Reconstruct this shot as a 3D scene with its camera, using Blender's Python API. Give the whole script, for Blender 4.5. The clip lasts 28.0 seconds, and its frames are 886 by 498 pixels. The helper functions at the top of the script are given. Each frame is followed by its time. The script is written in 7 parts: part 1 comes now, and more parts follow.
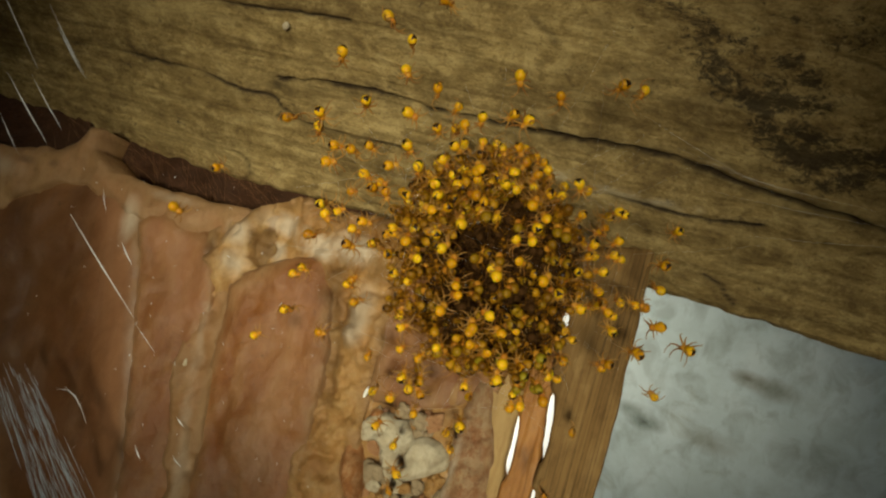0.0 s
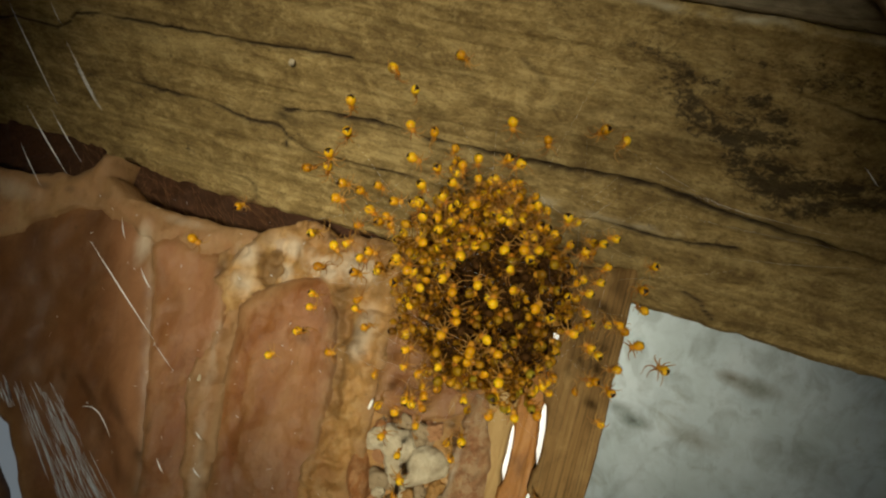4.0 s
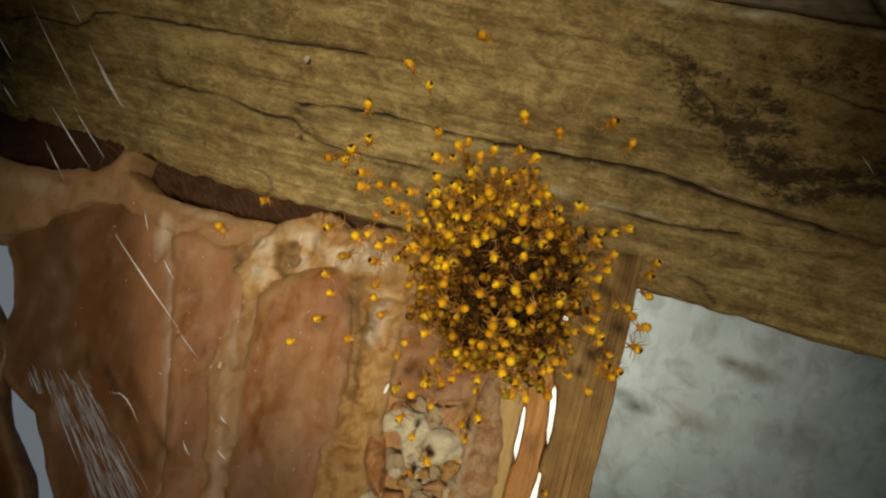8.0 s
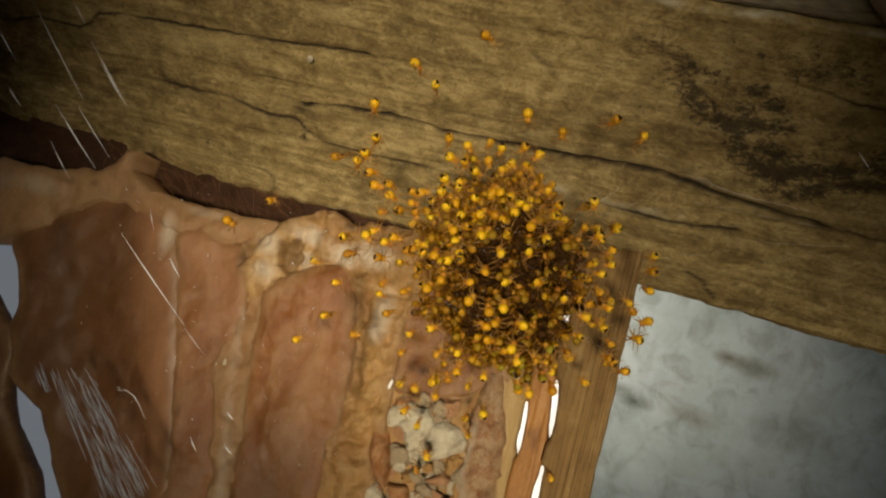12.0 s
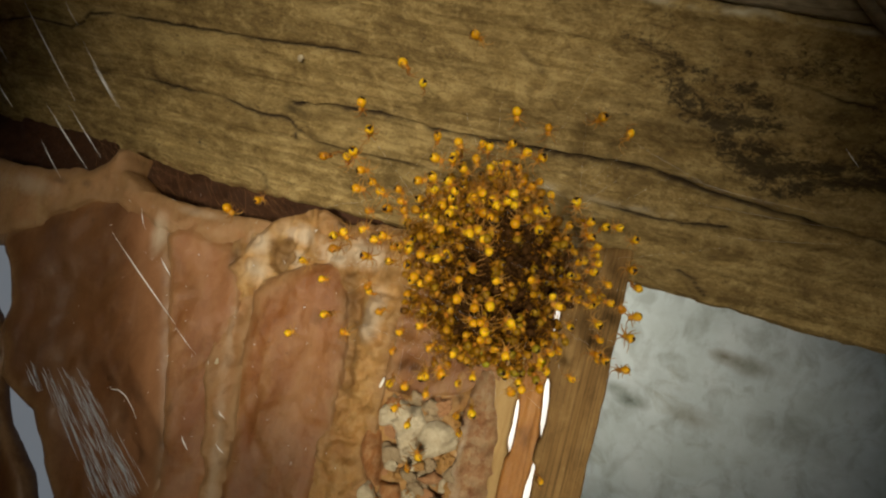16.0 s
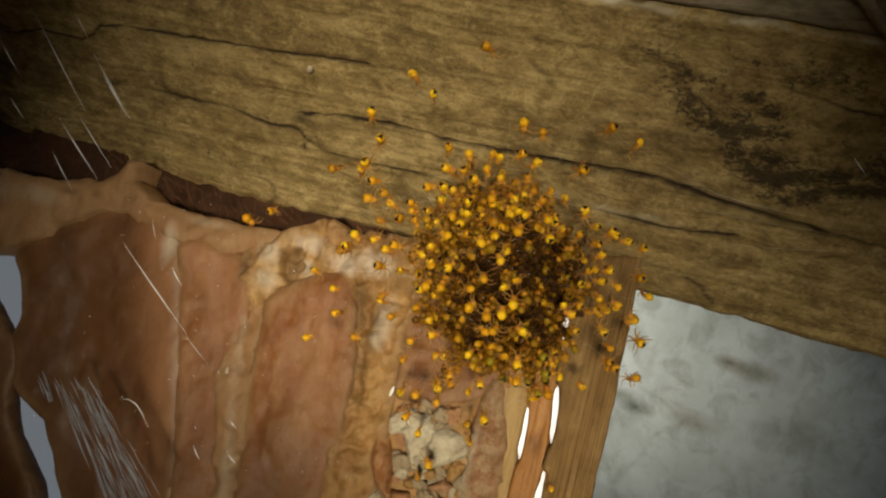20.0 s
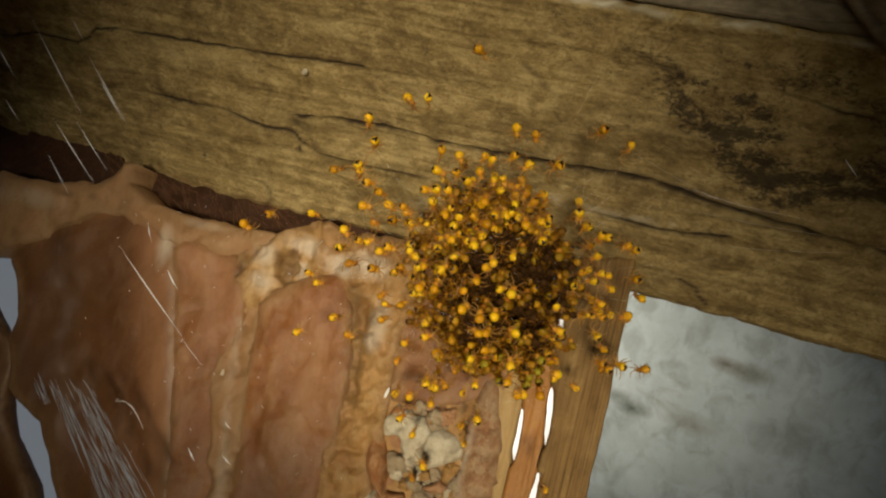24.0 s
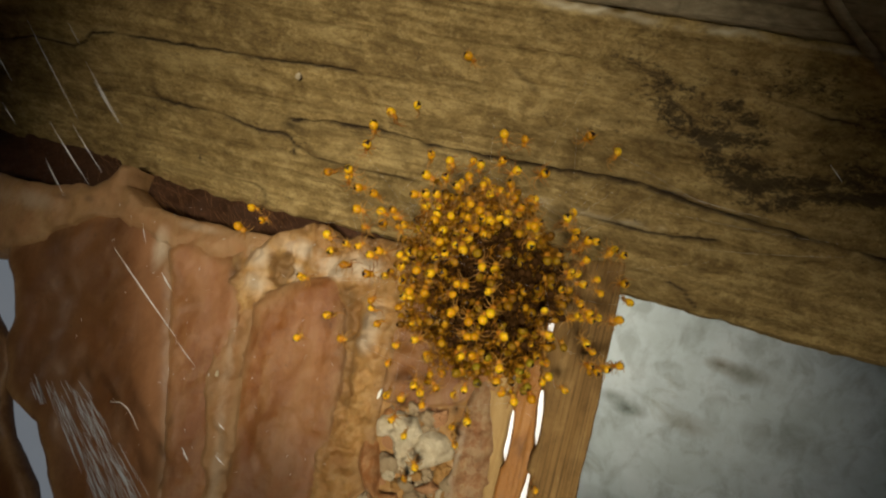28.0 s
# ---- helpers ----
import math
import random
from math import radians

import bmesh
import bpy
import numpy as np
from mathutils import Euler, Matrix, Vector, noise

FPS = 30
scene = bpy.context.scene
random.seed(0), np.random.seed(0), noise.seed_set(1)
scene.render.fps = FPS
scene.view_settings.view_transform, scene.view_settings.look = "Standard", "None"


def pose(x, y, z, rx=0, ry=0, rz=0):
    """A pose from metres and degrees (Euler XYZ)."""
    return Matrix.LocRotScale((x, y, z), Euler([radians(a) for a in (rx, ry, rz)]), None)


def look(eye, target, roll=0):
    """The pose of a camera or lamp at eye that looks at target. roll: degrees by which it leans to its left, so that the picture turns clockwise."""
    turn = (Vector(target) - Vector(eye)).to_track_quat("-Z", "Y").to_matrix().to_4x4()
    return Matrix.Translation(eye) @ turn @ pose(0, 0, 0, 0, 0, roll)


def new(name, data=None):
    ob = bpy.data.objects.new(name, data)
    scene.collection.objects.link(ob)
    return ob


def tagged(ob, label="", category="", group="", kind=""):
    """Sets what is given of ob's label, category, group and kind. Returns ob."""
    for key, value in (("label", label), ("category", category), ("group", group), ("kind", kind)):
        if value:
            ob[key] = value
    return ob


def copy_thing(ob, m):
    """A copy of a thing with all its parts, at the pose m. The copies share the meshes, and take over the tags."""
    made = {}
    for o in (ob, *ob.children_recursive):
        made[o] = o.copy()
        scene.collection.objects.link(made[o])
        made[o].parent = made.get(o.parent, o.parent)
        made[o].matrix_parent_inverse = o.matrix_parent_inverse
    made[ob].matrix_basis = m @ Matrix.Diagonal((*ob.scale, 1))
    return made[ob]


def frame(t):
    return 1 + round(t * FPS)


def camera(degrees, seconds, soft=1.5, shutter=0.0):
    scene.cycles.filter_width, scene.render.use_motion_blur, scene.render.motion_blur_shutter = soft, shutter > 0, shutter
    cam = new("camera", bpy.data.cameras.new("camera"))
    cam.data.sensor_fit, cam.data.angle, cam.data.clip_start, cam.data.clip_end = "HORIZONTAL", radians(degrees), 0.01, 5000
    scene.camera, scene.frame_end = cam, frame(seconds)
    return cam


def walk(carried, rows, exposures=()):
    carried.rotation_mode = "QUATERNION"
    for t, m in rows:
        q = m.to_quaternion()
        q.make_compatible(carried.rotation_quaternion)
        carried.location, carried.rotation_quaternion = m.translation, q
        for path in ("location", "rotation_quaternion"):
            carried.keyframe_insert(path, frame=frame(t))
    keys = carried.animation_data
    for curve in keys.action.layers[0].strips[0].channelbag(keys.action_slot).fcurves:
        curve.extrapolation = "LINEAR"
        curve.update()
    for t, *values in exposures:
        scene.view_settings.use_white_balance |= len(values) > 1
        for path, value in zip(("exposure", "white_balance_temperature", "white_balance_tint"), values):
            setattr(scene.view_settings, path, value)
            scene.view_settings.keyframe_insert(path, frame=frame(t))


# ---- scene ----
# camera and its walk
cam = camera(58.6, 28.0, soft=2.25)
METRES, EYE, TILT, LEAN, TURN = 0.0386, 1.6, -15.0, -11.0, 24.0
ROWS = [
    (0, -0.0058, -0.0064, 0.0103, -0.15, -0.13, -0.13),
    (0.5, -0.0284, -0.0181, 0.0051, -0.42, -0.17, -0.07),
    (1, -0.0358, -0.0584, 0.0276, -0.49, -0.25, 0.00),
    (1.5, -0.0048, -0.0688, 0.0361, -0.41, -0.35, -0.00),
    (2, 0.0094, -0.0789, 0.0372, -0.42, -0.37, 0.05),
    (2.5, -0.0105, -0.1009, 0.0515, -0.58, -0.42, 0.21),
    (3, -0.0223, -0.1048, 0.0506, -0.79, -0.34, 0.22),
    (3.5, -0.0205, -0.1334, 0.0756, -0.78, -0.43, 0.33),
    (5.5, -0.0632, -0.2725, 0.1124, -0.92, -0.87, 0.92),
    (6, -0.0274, -0.2642, 0.0950, -0.58, -0.91, 0.86),
    (6.5, -0.0579, -0.2832, 0.1122, -0.77, -1.18, 0.98),
    (7, -0.0725, -0.2853, 0.1124, -0.81, -1.25, 1.01),
    (7.5, -0.0747, -0.2842, 0.1091, -0.85, -1.20, 1.08),
    (8, -0.0767, -0.2728, 0.0889, -0.91, -1.08, 1.09),
    (8.5, -0.0886, -0.2889, 0.0982, -0.98, -1.14, 1.11),
    (9, -0.1010, -0.2854, 0.0910, -1.10, -1.11, 1.13),
    (9.5, -0.0836, -0.3007, 0.1105, -1.03, -1.30, 1.21),
    (10, -0.0634, -0.2997, 0.1028, -0.92, -1.25, 1.25),
    (10.5, -0.1241, -0.3230, 0.1239, -1.14, -1.37, 1.40),
    (11, -0.1390, -0.3172, 0.1003, -1.30, -1.24, 1.36),
    (11.5, -0.1407, -0.3197, 0.1017, -1.37, -1.28, 1.42),
    (12, -0.1067, -0.3055, 0.0893, -1.33, -1.29, 1.38),
    (12.5, -0.0984, -0.3033, 0.0805, -1.39, -1.24, 1.40),
    (14.5, -0.0852, -0.3211, 0.0861, -1.40, -1.26, 1.52),
    (15, -0.0776, -0.3222, 0.0960, -1.35, -1.37, 1.52),
    (15.5, -0.0757, -0.3144, 0.0840, -1.34, -1.30, 1.54),
    (16, -0.0757, -0.3097, 0.0823, -1.34, -1.26, 1.53),
    (16.5, -0.0903, -0.3197, 0.0880, -1.40, -1.22, 1.57),
    (17, -0.0993, -0.3170, 0.0886, -1.49, -1.13, 1.57),
    (17.5, -0.0836, -0.3217, 0.0969, -1.42, -1.16, 1.65),
    (18, -0.0943, -0.3220, 0.0877, -1.45, -0.99, 1.69),
    (18.5, -0.0878, -0.3389, 0.1114, -1.38, -1.10, 1.82),
    (19, -0.1152, -0.3275, 0.0923, -1.42, -0.87, 1.78),
    (19.5, -0.1088, -0.3314, 0.0948, -1.36, -0.81, 1.83),
    (20, -0.1061, -0.3250, 0.0918, -1.31, -0.79, 1.82),
    (20.5, -0.1242, -0.3329, 0.0966, -1.49, -0.82, 1.84),
    (21, -0.1189, -0.3422, 0.1038, -1.39, -0.82, 1.85),
    (21.5, -0.1051, -0.3428, 0.0982, -1.35, -0.69, 1.86),
    (23.5, -0.0989, -0.3401, 0.0896, -1.42, -0.62, 1.88),
    (24, -0.0900, -0.3345, 0.0919, -1.37, -0.66, 1.88),
    (24.5, -0.0909, -0.3361, 0.0903, -1.40, -0.68, 1.84),
    (25, -0.0928, -0.3472, 0.0989, -1.43, -0.77, 1.89),
    (25.5, -0.0995, -0.3470, 0.0910, -1.51, -0.70, 1.92),
    (26, -0.0759, -0.3446, 0.0896, -1.35, -0.74, 1.92),
    (26.5, -0.0786, -0.3430, 0.0899, -1.35, -0.76, 1.98),
    (27, -0.1050, -0.3722, 0.1183, -1.48, -0.97, 1.97),
    (27.5, -0.0716, -0.3560, 0.0937, -1.36, -0.68, 1.86),
    (28, -0.0591, -0.3628, 0.1059, -1.31, -0.75, 1.79),
]
walk(cam, [(t, pose(0, 0, EYE, TILT, LEAN, TURN) @ pose(METRES * x, METRES * y, METRES * z, 90 + pitch, roll, yaw)) for t, x, y, z, yaw, pitch, roll in ROWS],
     exposures=[(0, -0.10, 6270, 1), (3, -0.05, 6320, 3), (8, -0.02, 6390, 8), (12, 0, 6400, 10), (28, 0, 6400, 10)])

# daylight: a hazy sun narrowed by an added, unseen screen, and the sky round it
SUN_DIR = Vector((-0.26, 0.92, -0.215)).normalized()
world = bpy.data.worlds.new("sky")
scene.world = world
world.use_nodes = True
wn = world.node_tree
sky = wn.nodes.new("ShaderNodeTexSky")
sky.sky_type, sky.sun_disc = "NISHITA", False
sky.sun_elevation, sky.sun_rotation = math.asin(-SUN_DIR.z), math.atan2(-SUN_DIR.x, -SUN_DIR.y)
wn.links.new(sky.outputs[0], wn.nodes["Background"].inputs[0])
wn.nodes["Background"].inputs[1].default_value = 0.055
sun = new("sun", bpy.data.lights.new("sun", "SUN"))
sun.data.energy, sun.data.angle, sun.data.color = 4.3, radians(8.0), (1.0, 0.90, 0.68)
sun.matrix_world = look((0.02, -0.4, 1.66), Vector((0.02, -0.4, 1.66)) + SUN_DIR)
scene.view_settings.exposure = 0.0


# materials
def material(name, rough=0.7, metal=0.0):
    m = bpy.data.materials.new(name)
    m.use_nodes = True
    b = m.node_tree.nodes["Principled BSDF"]
    b.inputs["Roughness"].default_value, b.inputs["Metallic"].default_value = rough, metal
    b.inputs["Specular IOR Level"].default_value = 0.18
    return m, m.node_tree, b


def node(nt, kind, **values):
    n = nt.nodes.new(kind)
    for k, v in values.items():
        n.inputs[k.replace("_", " ")].default_value = v
    return n


def coords(nt, scale):
    tc = nt.nodes.new("ShaderNodeTexCoord")
    mp = nt.nodes.new("ShaderNodeMapping")
    mp.inputs["Scale"].default_value = scale
    nt.links.new(tc.outputs["Object"], mp.inputs["Vector"])
    return mp.outputs[0]


def noise_of(nt, scale, detail=5.0, rough=0.6, distort=0.0):
    n = node(nt, "ShaderNodeTexNoise", Scale=1.0, Detail=detail, Roughness=rough, Distortion=distort)
    nt.links.new(coords(nt, scale), n.inputs["Vector"])
    return n.outputs["Fac"]


def ramp(nt, fac, stops):
    r = nt.nodes.new("ShaderNodeValToRGB")
    while len(r.color_ramp.elements) < len(stops):
        r.color_ramp.elements.new(0.5)
    for e, (p, c) in zip(r.color_ramp.elements, stops):
        e.position, e.color = p, (*c, 1)
    nt.links.new(fac, r.inputs[0])
    return r.outputs[0]


def mix(nt, fac, a, b, mode="MIX"):
    m = nt.nodes.new("ShaderNodeMix")
    m.data_type, m.blend_type = "RGBA", mode
    for sock, v in ((m.inputs[0], fac), (m.inputs[6], a), (m.inputs[7], b)):
        if isinstance(v, (int, float)):
            sock.default_value = v
        elif isinstance(v, tuple):
            sock.default_value = (*v, 1)
        else:
            nt.links.new(v, sock)
    return m.outputs[2]


def maths(nt, op, a, b=0.0, clamp=False):
    m = nt.nodes.new("ShaderNodeMath")
    m.operation, m.use_clamp = op, clamp
    for sock, v in zip(m.inputs, (a, b)):
        if isinstance(v, (int, float)):
            sock.default_value = v
        else:
            nt.links.new(v, sock)
    return m.outputs[0]


def attribute(nt, name):
    a = nt.nodes.new("ShaderNodeAttribute")
    a.attribute_name = name
    return a.outputs["Fac"]


def bump(nt, b, height, distance, strength=1.0):
    n = nt.nodes.new("ShaderNodeBump")
    n.inputs["Distance"].default_value, n.inputs["Strength"].default_value = distance, strength
    nt.links.new(height, n.inputs["Height"])
    nt.links.new(n.outputs[0], b.inputs["Normal"])


def wood(name, tones, along=(70, 700, 200), blotch=60, rough=0.75, stained=False, lines=0.6):
    """Weathered timber, its grain along the object's x."""
    m, nt, b = material(name, rough)
    fine = noise_of(nt, (along[0] * 6.0, along[1] * 1.6, along[2] * 2), 6, 0.62, 1.0)
    broad = noise_of(nt, (along[0] * 0.45, along[1] * 0.22, along[2] * 0.3), 5, 0.6, 1.2)
    spots = noise_of(nt, (blotch * 3.5, blotch * 5.5, blotch * 4), 7, 0.72, 0.3)
    smut = noise_of(nt, (blotch * 1.1, blotch * 1.7, blotch), 6, 0.7, 0.5)
    col = ramp(nt, fine, [(0.12, tones[0]), (0.50, tones[1]), (0.93, tones[2])])
    col = mix(nt, maths(nt, "MULTIPLY", ramp(nt, broad, [(0.40, (0, 0, 0)), (0.66, (1, 1, 1))]), 0.7), col, tones[3])
    col = mix(nt, maths(nt, "MULTIPLY", ramp(nt, spots, [(0.50, (0, 0, 0)), (0.68, (1, 1, 1))]), 0.5), col, tones[0])
    col = mix(nt, maths(nt, "MULTIPLY", ramp(nt, smut, [(0.50, (0, 0, 0)), (0.70, (1, 1, 1))]), 0.5), col, tuple(t * 0.8 for t in tones[0]))
    col = mix(nt, maths(nt, "MULTIPLY", ramp(nt, spots, [(0.30, (1, 1, 1)), (0.42, (0, 0, 0))]), 0.45), col, tones[2])
    rings = noise_of(nt, (along[0] * 0.16, along[1] * 0.42, along[2] * 0.3), 3, 0.55, 0.4)
    line = ramp(nt, maths(nt, "FRACT", maths(nt, "MULTIPLY", rings, 9.0)), [(0.0, (1, 1, 1)), (0.16, (0, 0, 0)), (0.90, (0, 0, 0)), (1.0, (1, 1, 1))])
    broken = maths(nt, "MULTIPLY", line, ramp(nt, smut, [(0.35, (0, 0, 0)), (0.62, (1, 1, 1))]))
    col = mix(nt, maths(nt, "MULTIPLY", broken, lines), col, tuple(t * 0.6 for t in tones[0]))
    if stained:
        patchy = noise_of(nt, (330, 430, 330), 7, 0.74, 0.6)
        col = mix(nt, maths(nt, "MULTIPLY", ramp(nt, patchy, [(0.51, (0, 0, 0)), (0.63, (1, 1, 1))]), 0.55), col, tones[0])
        col = mix(nt, maths(nt, "MULTIPLY", ramp(nt, patchy, [(0.35, (1, 1, 1)), (0.47, (0, 0, 0))]), 0.5), col, tones[2])
        dots = noise_of(nt, (2200, 2800, 2200), 4, 0.7, 0.4)
        col = mix(nt, maths(nt, "MULTIPLY", ramp(nt, dots, [(0.54, (0, 0, 0)), (0.66, (1, 1, 1))]), 0.6), col, tones[0])
        col = mix(nt, maths(nt, "MULTIPLY", ramp(nt, dots, [(0.32, (1, 1, 1)), (0.44, (0, 0, 0))]), 0.35), col, tones[2])
        cloud = noise_of(nt, (130, 220, 130), 8, 0.72, 0.9)
        col = mix(nt, maths(nt, "MULTIPLY", ramp(nt, cloud, [(0.52, (0, 0, 0)), (0.62, (1, 1, 1))]), 0.5), col, tones[0])
        col = mix(nt, maths(nt, "MULTIPLY", ramp(nt, cloud, [(0.34, (1, 1, 1)), (0.46, (0, 0, 0))]), 0.5), col, tones[2])
        bands = noise_of(nt, (28, 190, 90), 5, 0.62, 1.0)
        col = mix(nt, maths(nt, "MULTIPLY", ramp(nt, bands, [(0.50, (0, 0, 0)), (0.70, (1, 1, 1))]), 0.4), col, tuple(t * 0.9 for t in tones[0]))
        col = mix(nt, maths(nt, "MULTIPLY", ramp(nt, bands, [(0.30, (1, 1, 1)), (0.46, (0, 0, 0))]), 0.35), col, tones[2])
        col = mix(nt, attribute(nt, "shade_and_dirt"), col, (0.026, 0.015, 0.007))
        speck = noise_of(nt, (900, 1250, 900), 7, 0.8, 0.9)
        reach = noise_of(nt, (190, 290, 190), 4, 0.6, 0.6)
        sum_ = maths(nt, "ADD", maths(nt, "MULTIPLY", speck, 0.66), maths(nt, "MULTIPLY", reach, 0.34))
        mould = ramp(nt, maths(nt, "ADD", sum_, maths(nt, "MULTIPLY", attribute(nt, "mould"), 0.125)), [(0.58, (0, 0, 0)), (0.67, (1, 1, 1))])
        col = mix(nt, maths(nt, "MULTIPLY", mould, 0.85), col, (0.022, 0.015, 0.009))
        pale = maths(nt, "MULTIPLY", attribute(nt, "pale"), maths(nt, "MULTIPLY", fine, 1.3), True)
        col = mix(nt, pale, col, (0.50, 0.44, 0.32))
    nt.links.new(col, b.inputs["Base Color"])
    bump(nt, b, maths(nt, "ADD", maths(nt, "MULTIPLY", fine, 0.6), spots), 0.0005, 0.75)
    return m


def clay(name, tones, scale=160, rough=0.6, grit=0.5, worn=False, flecks=0.0):
    """Fired clay or mortar: broad stains, pale bloom, dark specks and fine grit."""
    m, nt, b = material(name, rough)
    b.inputs["Specular IOR Level"].default_value = 0.35 if worn else 0.18
    broad = noise_of(nt, (scale * 0.6, scale * 0.28, scale * 0.6), 6, 0.6, 0.3)
    mid = noise_of(nt, (scale * 2.0, scale * 1.3, scale * 2.0), 6, 0.7, 0.4)
    smear = noise_of(nt, (scale * 1.1, scale * 0.45, scale * 1.1), 5, 0.62, 0.35)
    fine = noise_of(nt, (scale * 9, scale * 9, scale * 9), 5, 0.75)
    col = ramp(nt, broad, [(0.32, tones[0]), (0.50, tones[1]), (0.66, tones[2])])
    col = mix(nt, maths(nt, "MULTIPLY", ramp(nt, mid, [(0.46, (0, 0, 0)), (0.66, (1, 1, 1))]), 0.55), col, tones[3])
    col = mix(nt, maths(nt, "MULTIPLY", ramp(nt, smear, [(0.50, (0, 0, 0)), (0.74, (1, 1, 1))]), 0.5), col, tuple(t * 0.75 for t in tones[0]))
    col = mix(nt, maths(nt, "MULTIPLY", ramp(nt, smear, [(0.30, (1, 1, 1)), (0.42, (0, 0, 0))]), 0.35 * grit), col, tuple(min(0.8, t * 1.5) for t in tones[3]))
    col = mix(nt, maths(nt, "MULTIPLY", ramp(nt, fine, [(0.54, (0, 0, 0)), (0.70, (1, 1, 1))]), 0.5 * grit), col, tuple(t * 0.7 for t in tones[0]))
    if worn:
        grain = noise_of(nt, (1100, 900, 1100), 6, 0.75, 0.5)
        col = mix(nt, maths(nt, "MULTIPLY", ramp(nt, grain, [(0.53, (0, 0, 0)), (0.70, (1, 1, 1))]), 0.4), col, tuple(t * 0.8 for t in tones[0]))
        col = mix(nt, maths(nt, "MULTIPLY", ramp(nt, grain, [(0.28, (1, 1, 1)), (0.43, (0, 0, 0))]), 0.35), col, tones[3])
        rust = noise_of(nt, (scale * 1.7, scale * 0.8, scale * 1.7), 6, 0.7, 0.3)
        col = mix(nt, maths(nt, "MULTIPLY", ramp(nt, rust, [(0.50, (0, 0, 0)), (0.64, (1, 1, 1))]), 0.55), col, tuple(t * k for t, k in zip(tones[0], (1.35, 1.15, 0.9))))
        pits = noise_of(nt, (1900, 1500, 1900), 3, 0.6)
        col = mix(nt, maths(nt, "MULTIPLY", ramp(nt, pits, [(0.66, (0, 0, 0)), (0.72, (1, 1, 1))]), 0.6), col, tuple(t * 0.35 for t in tones[0]))
        hazy = noise_of(nt, (scale * 0.85, scale * 0.30, scale * 0.85), 7, 0.68, 0.5)
        col = mix(nt, maths(nt, "MULTIPLY", ramp(nt, hazy, [(0.50, (0, 0, 0)), (0.68, (1, 1, 1))]), 0.5), col, tuple(t * k for t, k in zip(tones[3], (1.15, 1.3, 1.55))))
        col = mix(nt, maths(nt, "MULTIPLY", ramp(nt, hazy, [(0.32, (1, 1, 1)), (0.48, (0, 0, 0))]), 0.45), col, tuple(t * k for t, k in zip(tones[0], (1.5, 1.15, 0.9))))
        if flecks:
            bits = noise_of(nt, (700, 620, 700), 7, 0.72, 0.15)
            col = mix(nt, maths(nt, "MULTIPLY", ramp(nt, bits, [(0.50, (0, 0, 0)), (0.56, (1, 1, 1))]), flecks), col, (0.52, 0.40, 0.24))
            col = mix(nt, maths(nt, "MULTIPLY", ramp(nt, bits, [(0.40, (1, 1, 1)), (0.46, (0, 0, 0))]), flecks), col, (0.17, 0.055, 0.018))
        col = mix(nt, maths(nt, "MULTIPLY", attribute(nt, "dust"), maths(nt, "ADD", 0.25, maths(nt, "MULTIPLY", mid, 0.8)), True), col, (0.34, 0.162, 0.078))
        edge = maths(nt, "MULTIPLY", attribute(nt, "rim"), ramp(nt, mid, [(0.35, (0.1, 0.1, 0.1)), (0.62, (0.9, 0.9, 0.9))]))
        col = mix(nt, edge, col, (0.27, 0.155, 0.07))
        bloom = ramp(nt, maths(nt, "MULTIPLY", attribute(nt, "lime"), maths(nt, "ADD", maths(nt, "MULTIPLY", maths(nt, "SUBTRACT", smear, 0.22), 2.6), maths(nt, "MULTIPLY", maths(nt, "SUBTRACT", mid, 0.3), 1.2))), [(0.25, (0, 0, 0)), (0.95, (1, 1, 1))])
        col = mix(nt, maths(nt, "MULTIPLY", bloom, 0.8), col, (0.51, 0.41, 0.30))
        dark_fac = maths(nt, "MULTIPLY", attribute(nt, "darkening"), maths(nt, "ADD", 0.25, mid), True)
        col = mix(nt, dark_fac, col, (0.070, 0.034, 0.011))
    nt.links.new(col, b.inputs["Base Color"])
    bump(nt, b, maths(nt, "ADD", mid, maths(nt, "MULTIPLY", fine, 0.5 * grit)), 0.0006 if grit > 0.4 else 0.00025, 0.7)
    return m


WOOD_BEAM = wood("weathered_beam_wood", [(0.097, 0.060, 0.020), (0.322, 0.222, 0.084), (0.535, 0.400, 0.177), (0.228, 0.153, 0.057)], stained=True, lines=0.3)
WOOD_TOP = wood("grey_board_wood", [(0.09, 0.07, 0.042), (0.27, 0.22, 0.145), (0.45, 0.38, 0.27), (0.20, 0.155, 0.095)])
WOOD_POST = wood("brown_post_wood", [(0.075, 0.038, 0.011), (0.225, 0.130, 0.044), (0.38, 0.25, 0.105), (0.14, 0.075, 0.024)], along=(9, 900, 200), lines=1.0)
WOOD_TAN = wood("tan_strip_wood", [(0.22, 0.13, 0.05), (0.37, 0.24, 0.10), (0.47, 0.33, 0.155), (0.29, 0.18, 0.07)], along=(12, 300, 200), lines=0.2)
# Orange tones raised to stand for daylight glowing through the strip
WOOD_ORANGE = wood("orange_glow_wood", [(0.17, 0.068, 0.015), (0.37, 0.165, 0.042), (0.52, 0.28, 0.095), (0.26, 0.105, 0.026)], along=(50, 420, 200), rough=0.35)
BRICK_BROWN = clay("brown_fired_clay", [(0.066, 0.024, 0.006), (0.112, 0.042, 0.011), (0.160, 0.065, 0.020), (0.165, 0.078, 0.031)], grit=0.3, rough=0.45, worn=True)
BRICK_PINK = clay("pink_fired_clay", [(0.125, 0.040, 0.009), (0.210, 0.074, 0.017), (0.28, 0.115, 0.032), (0.31, 0.155, 0.056)], grit=0.5, rough=0.5, worn=True)
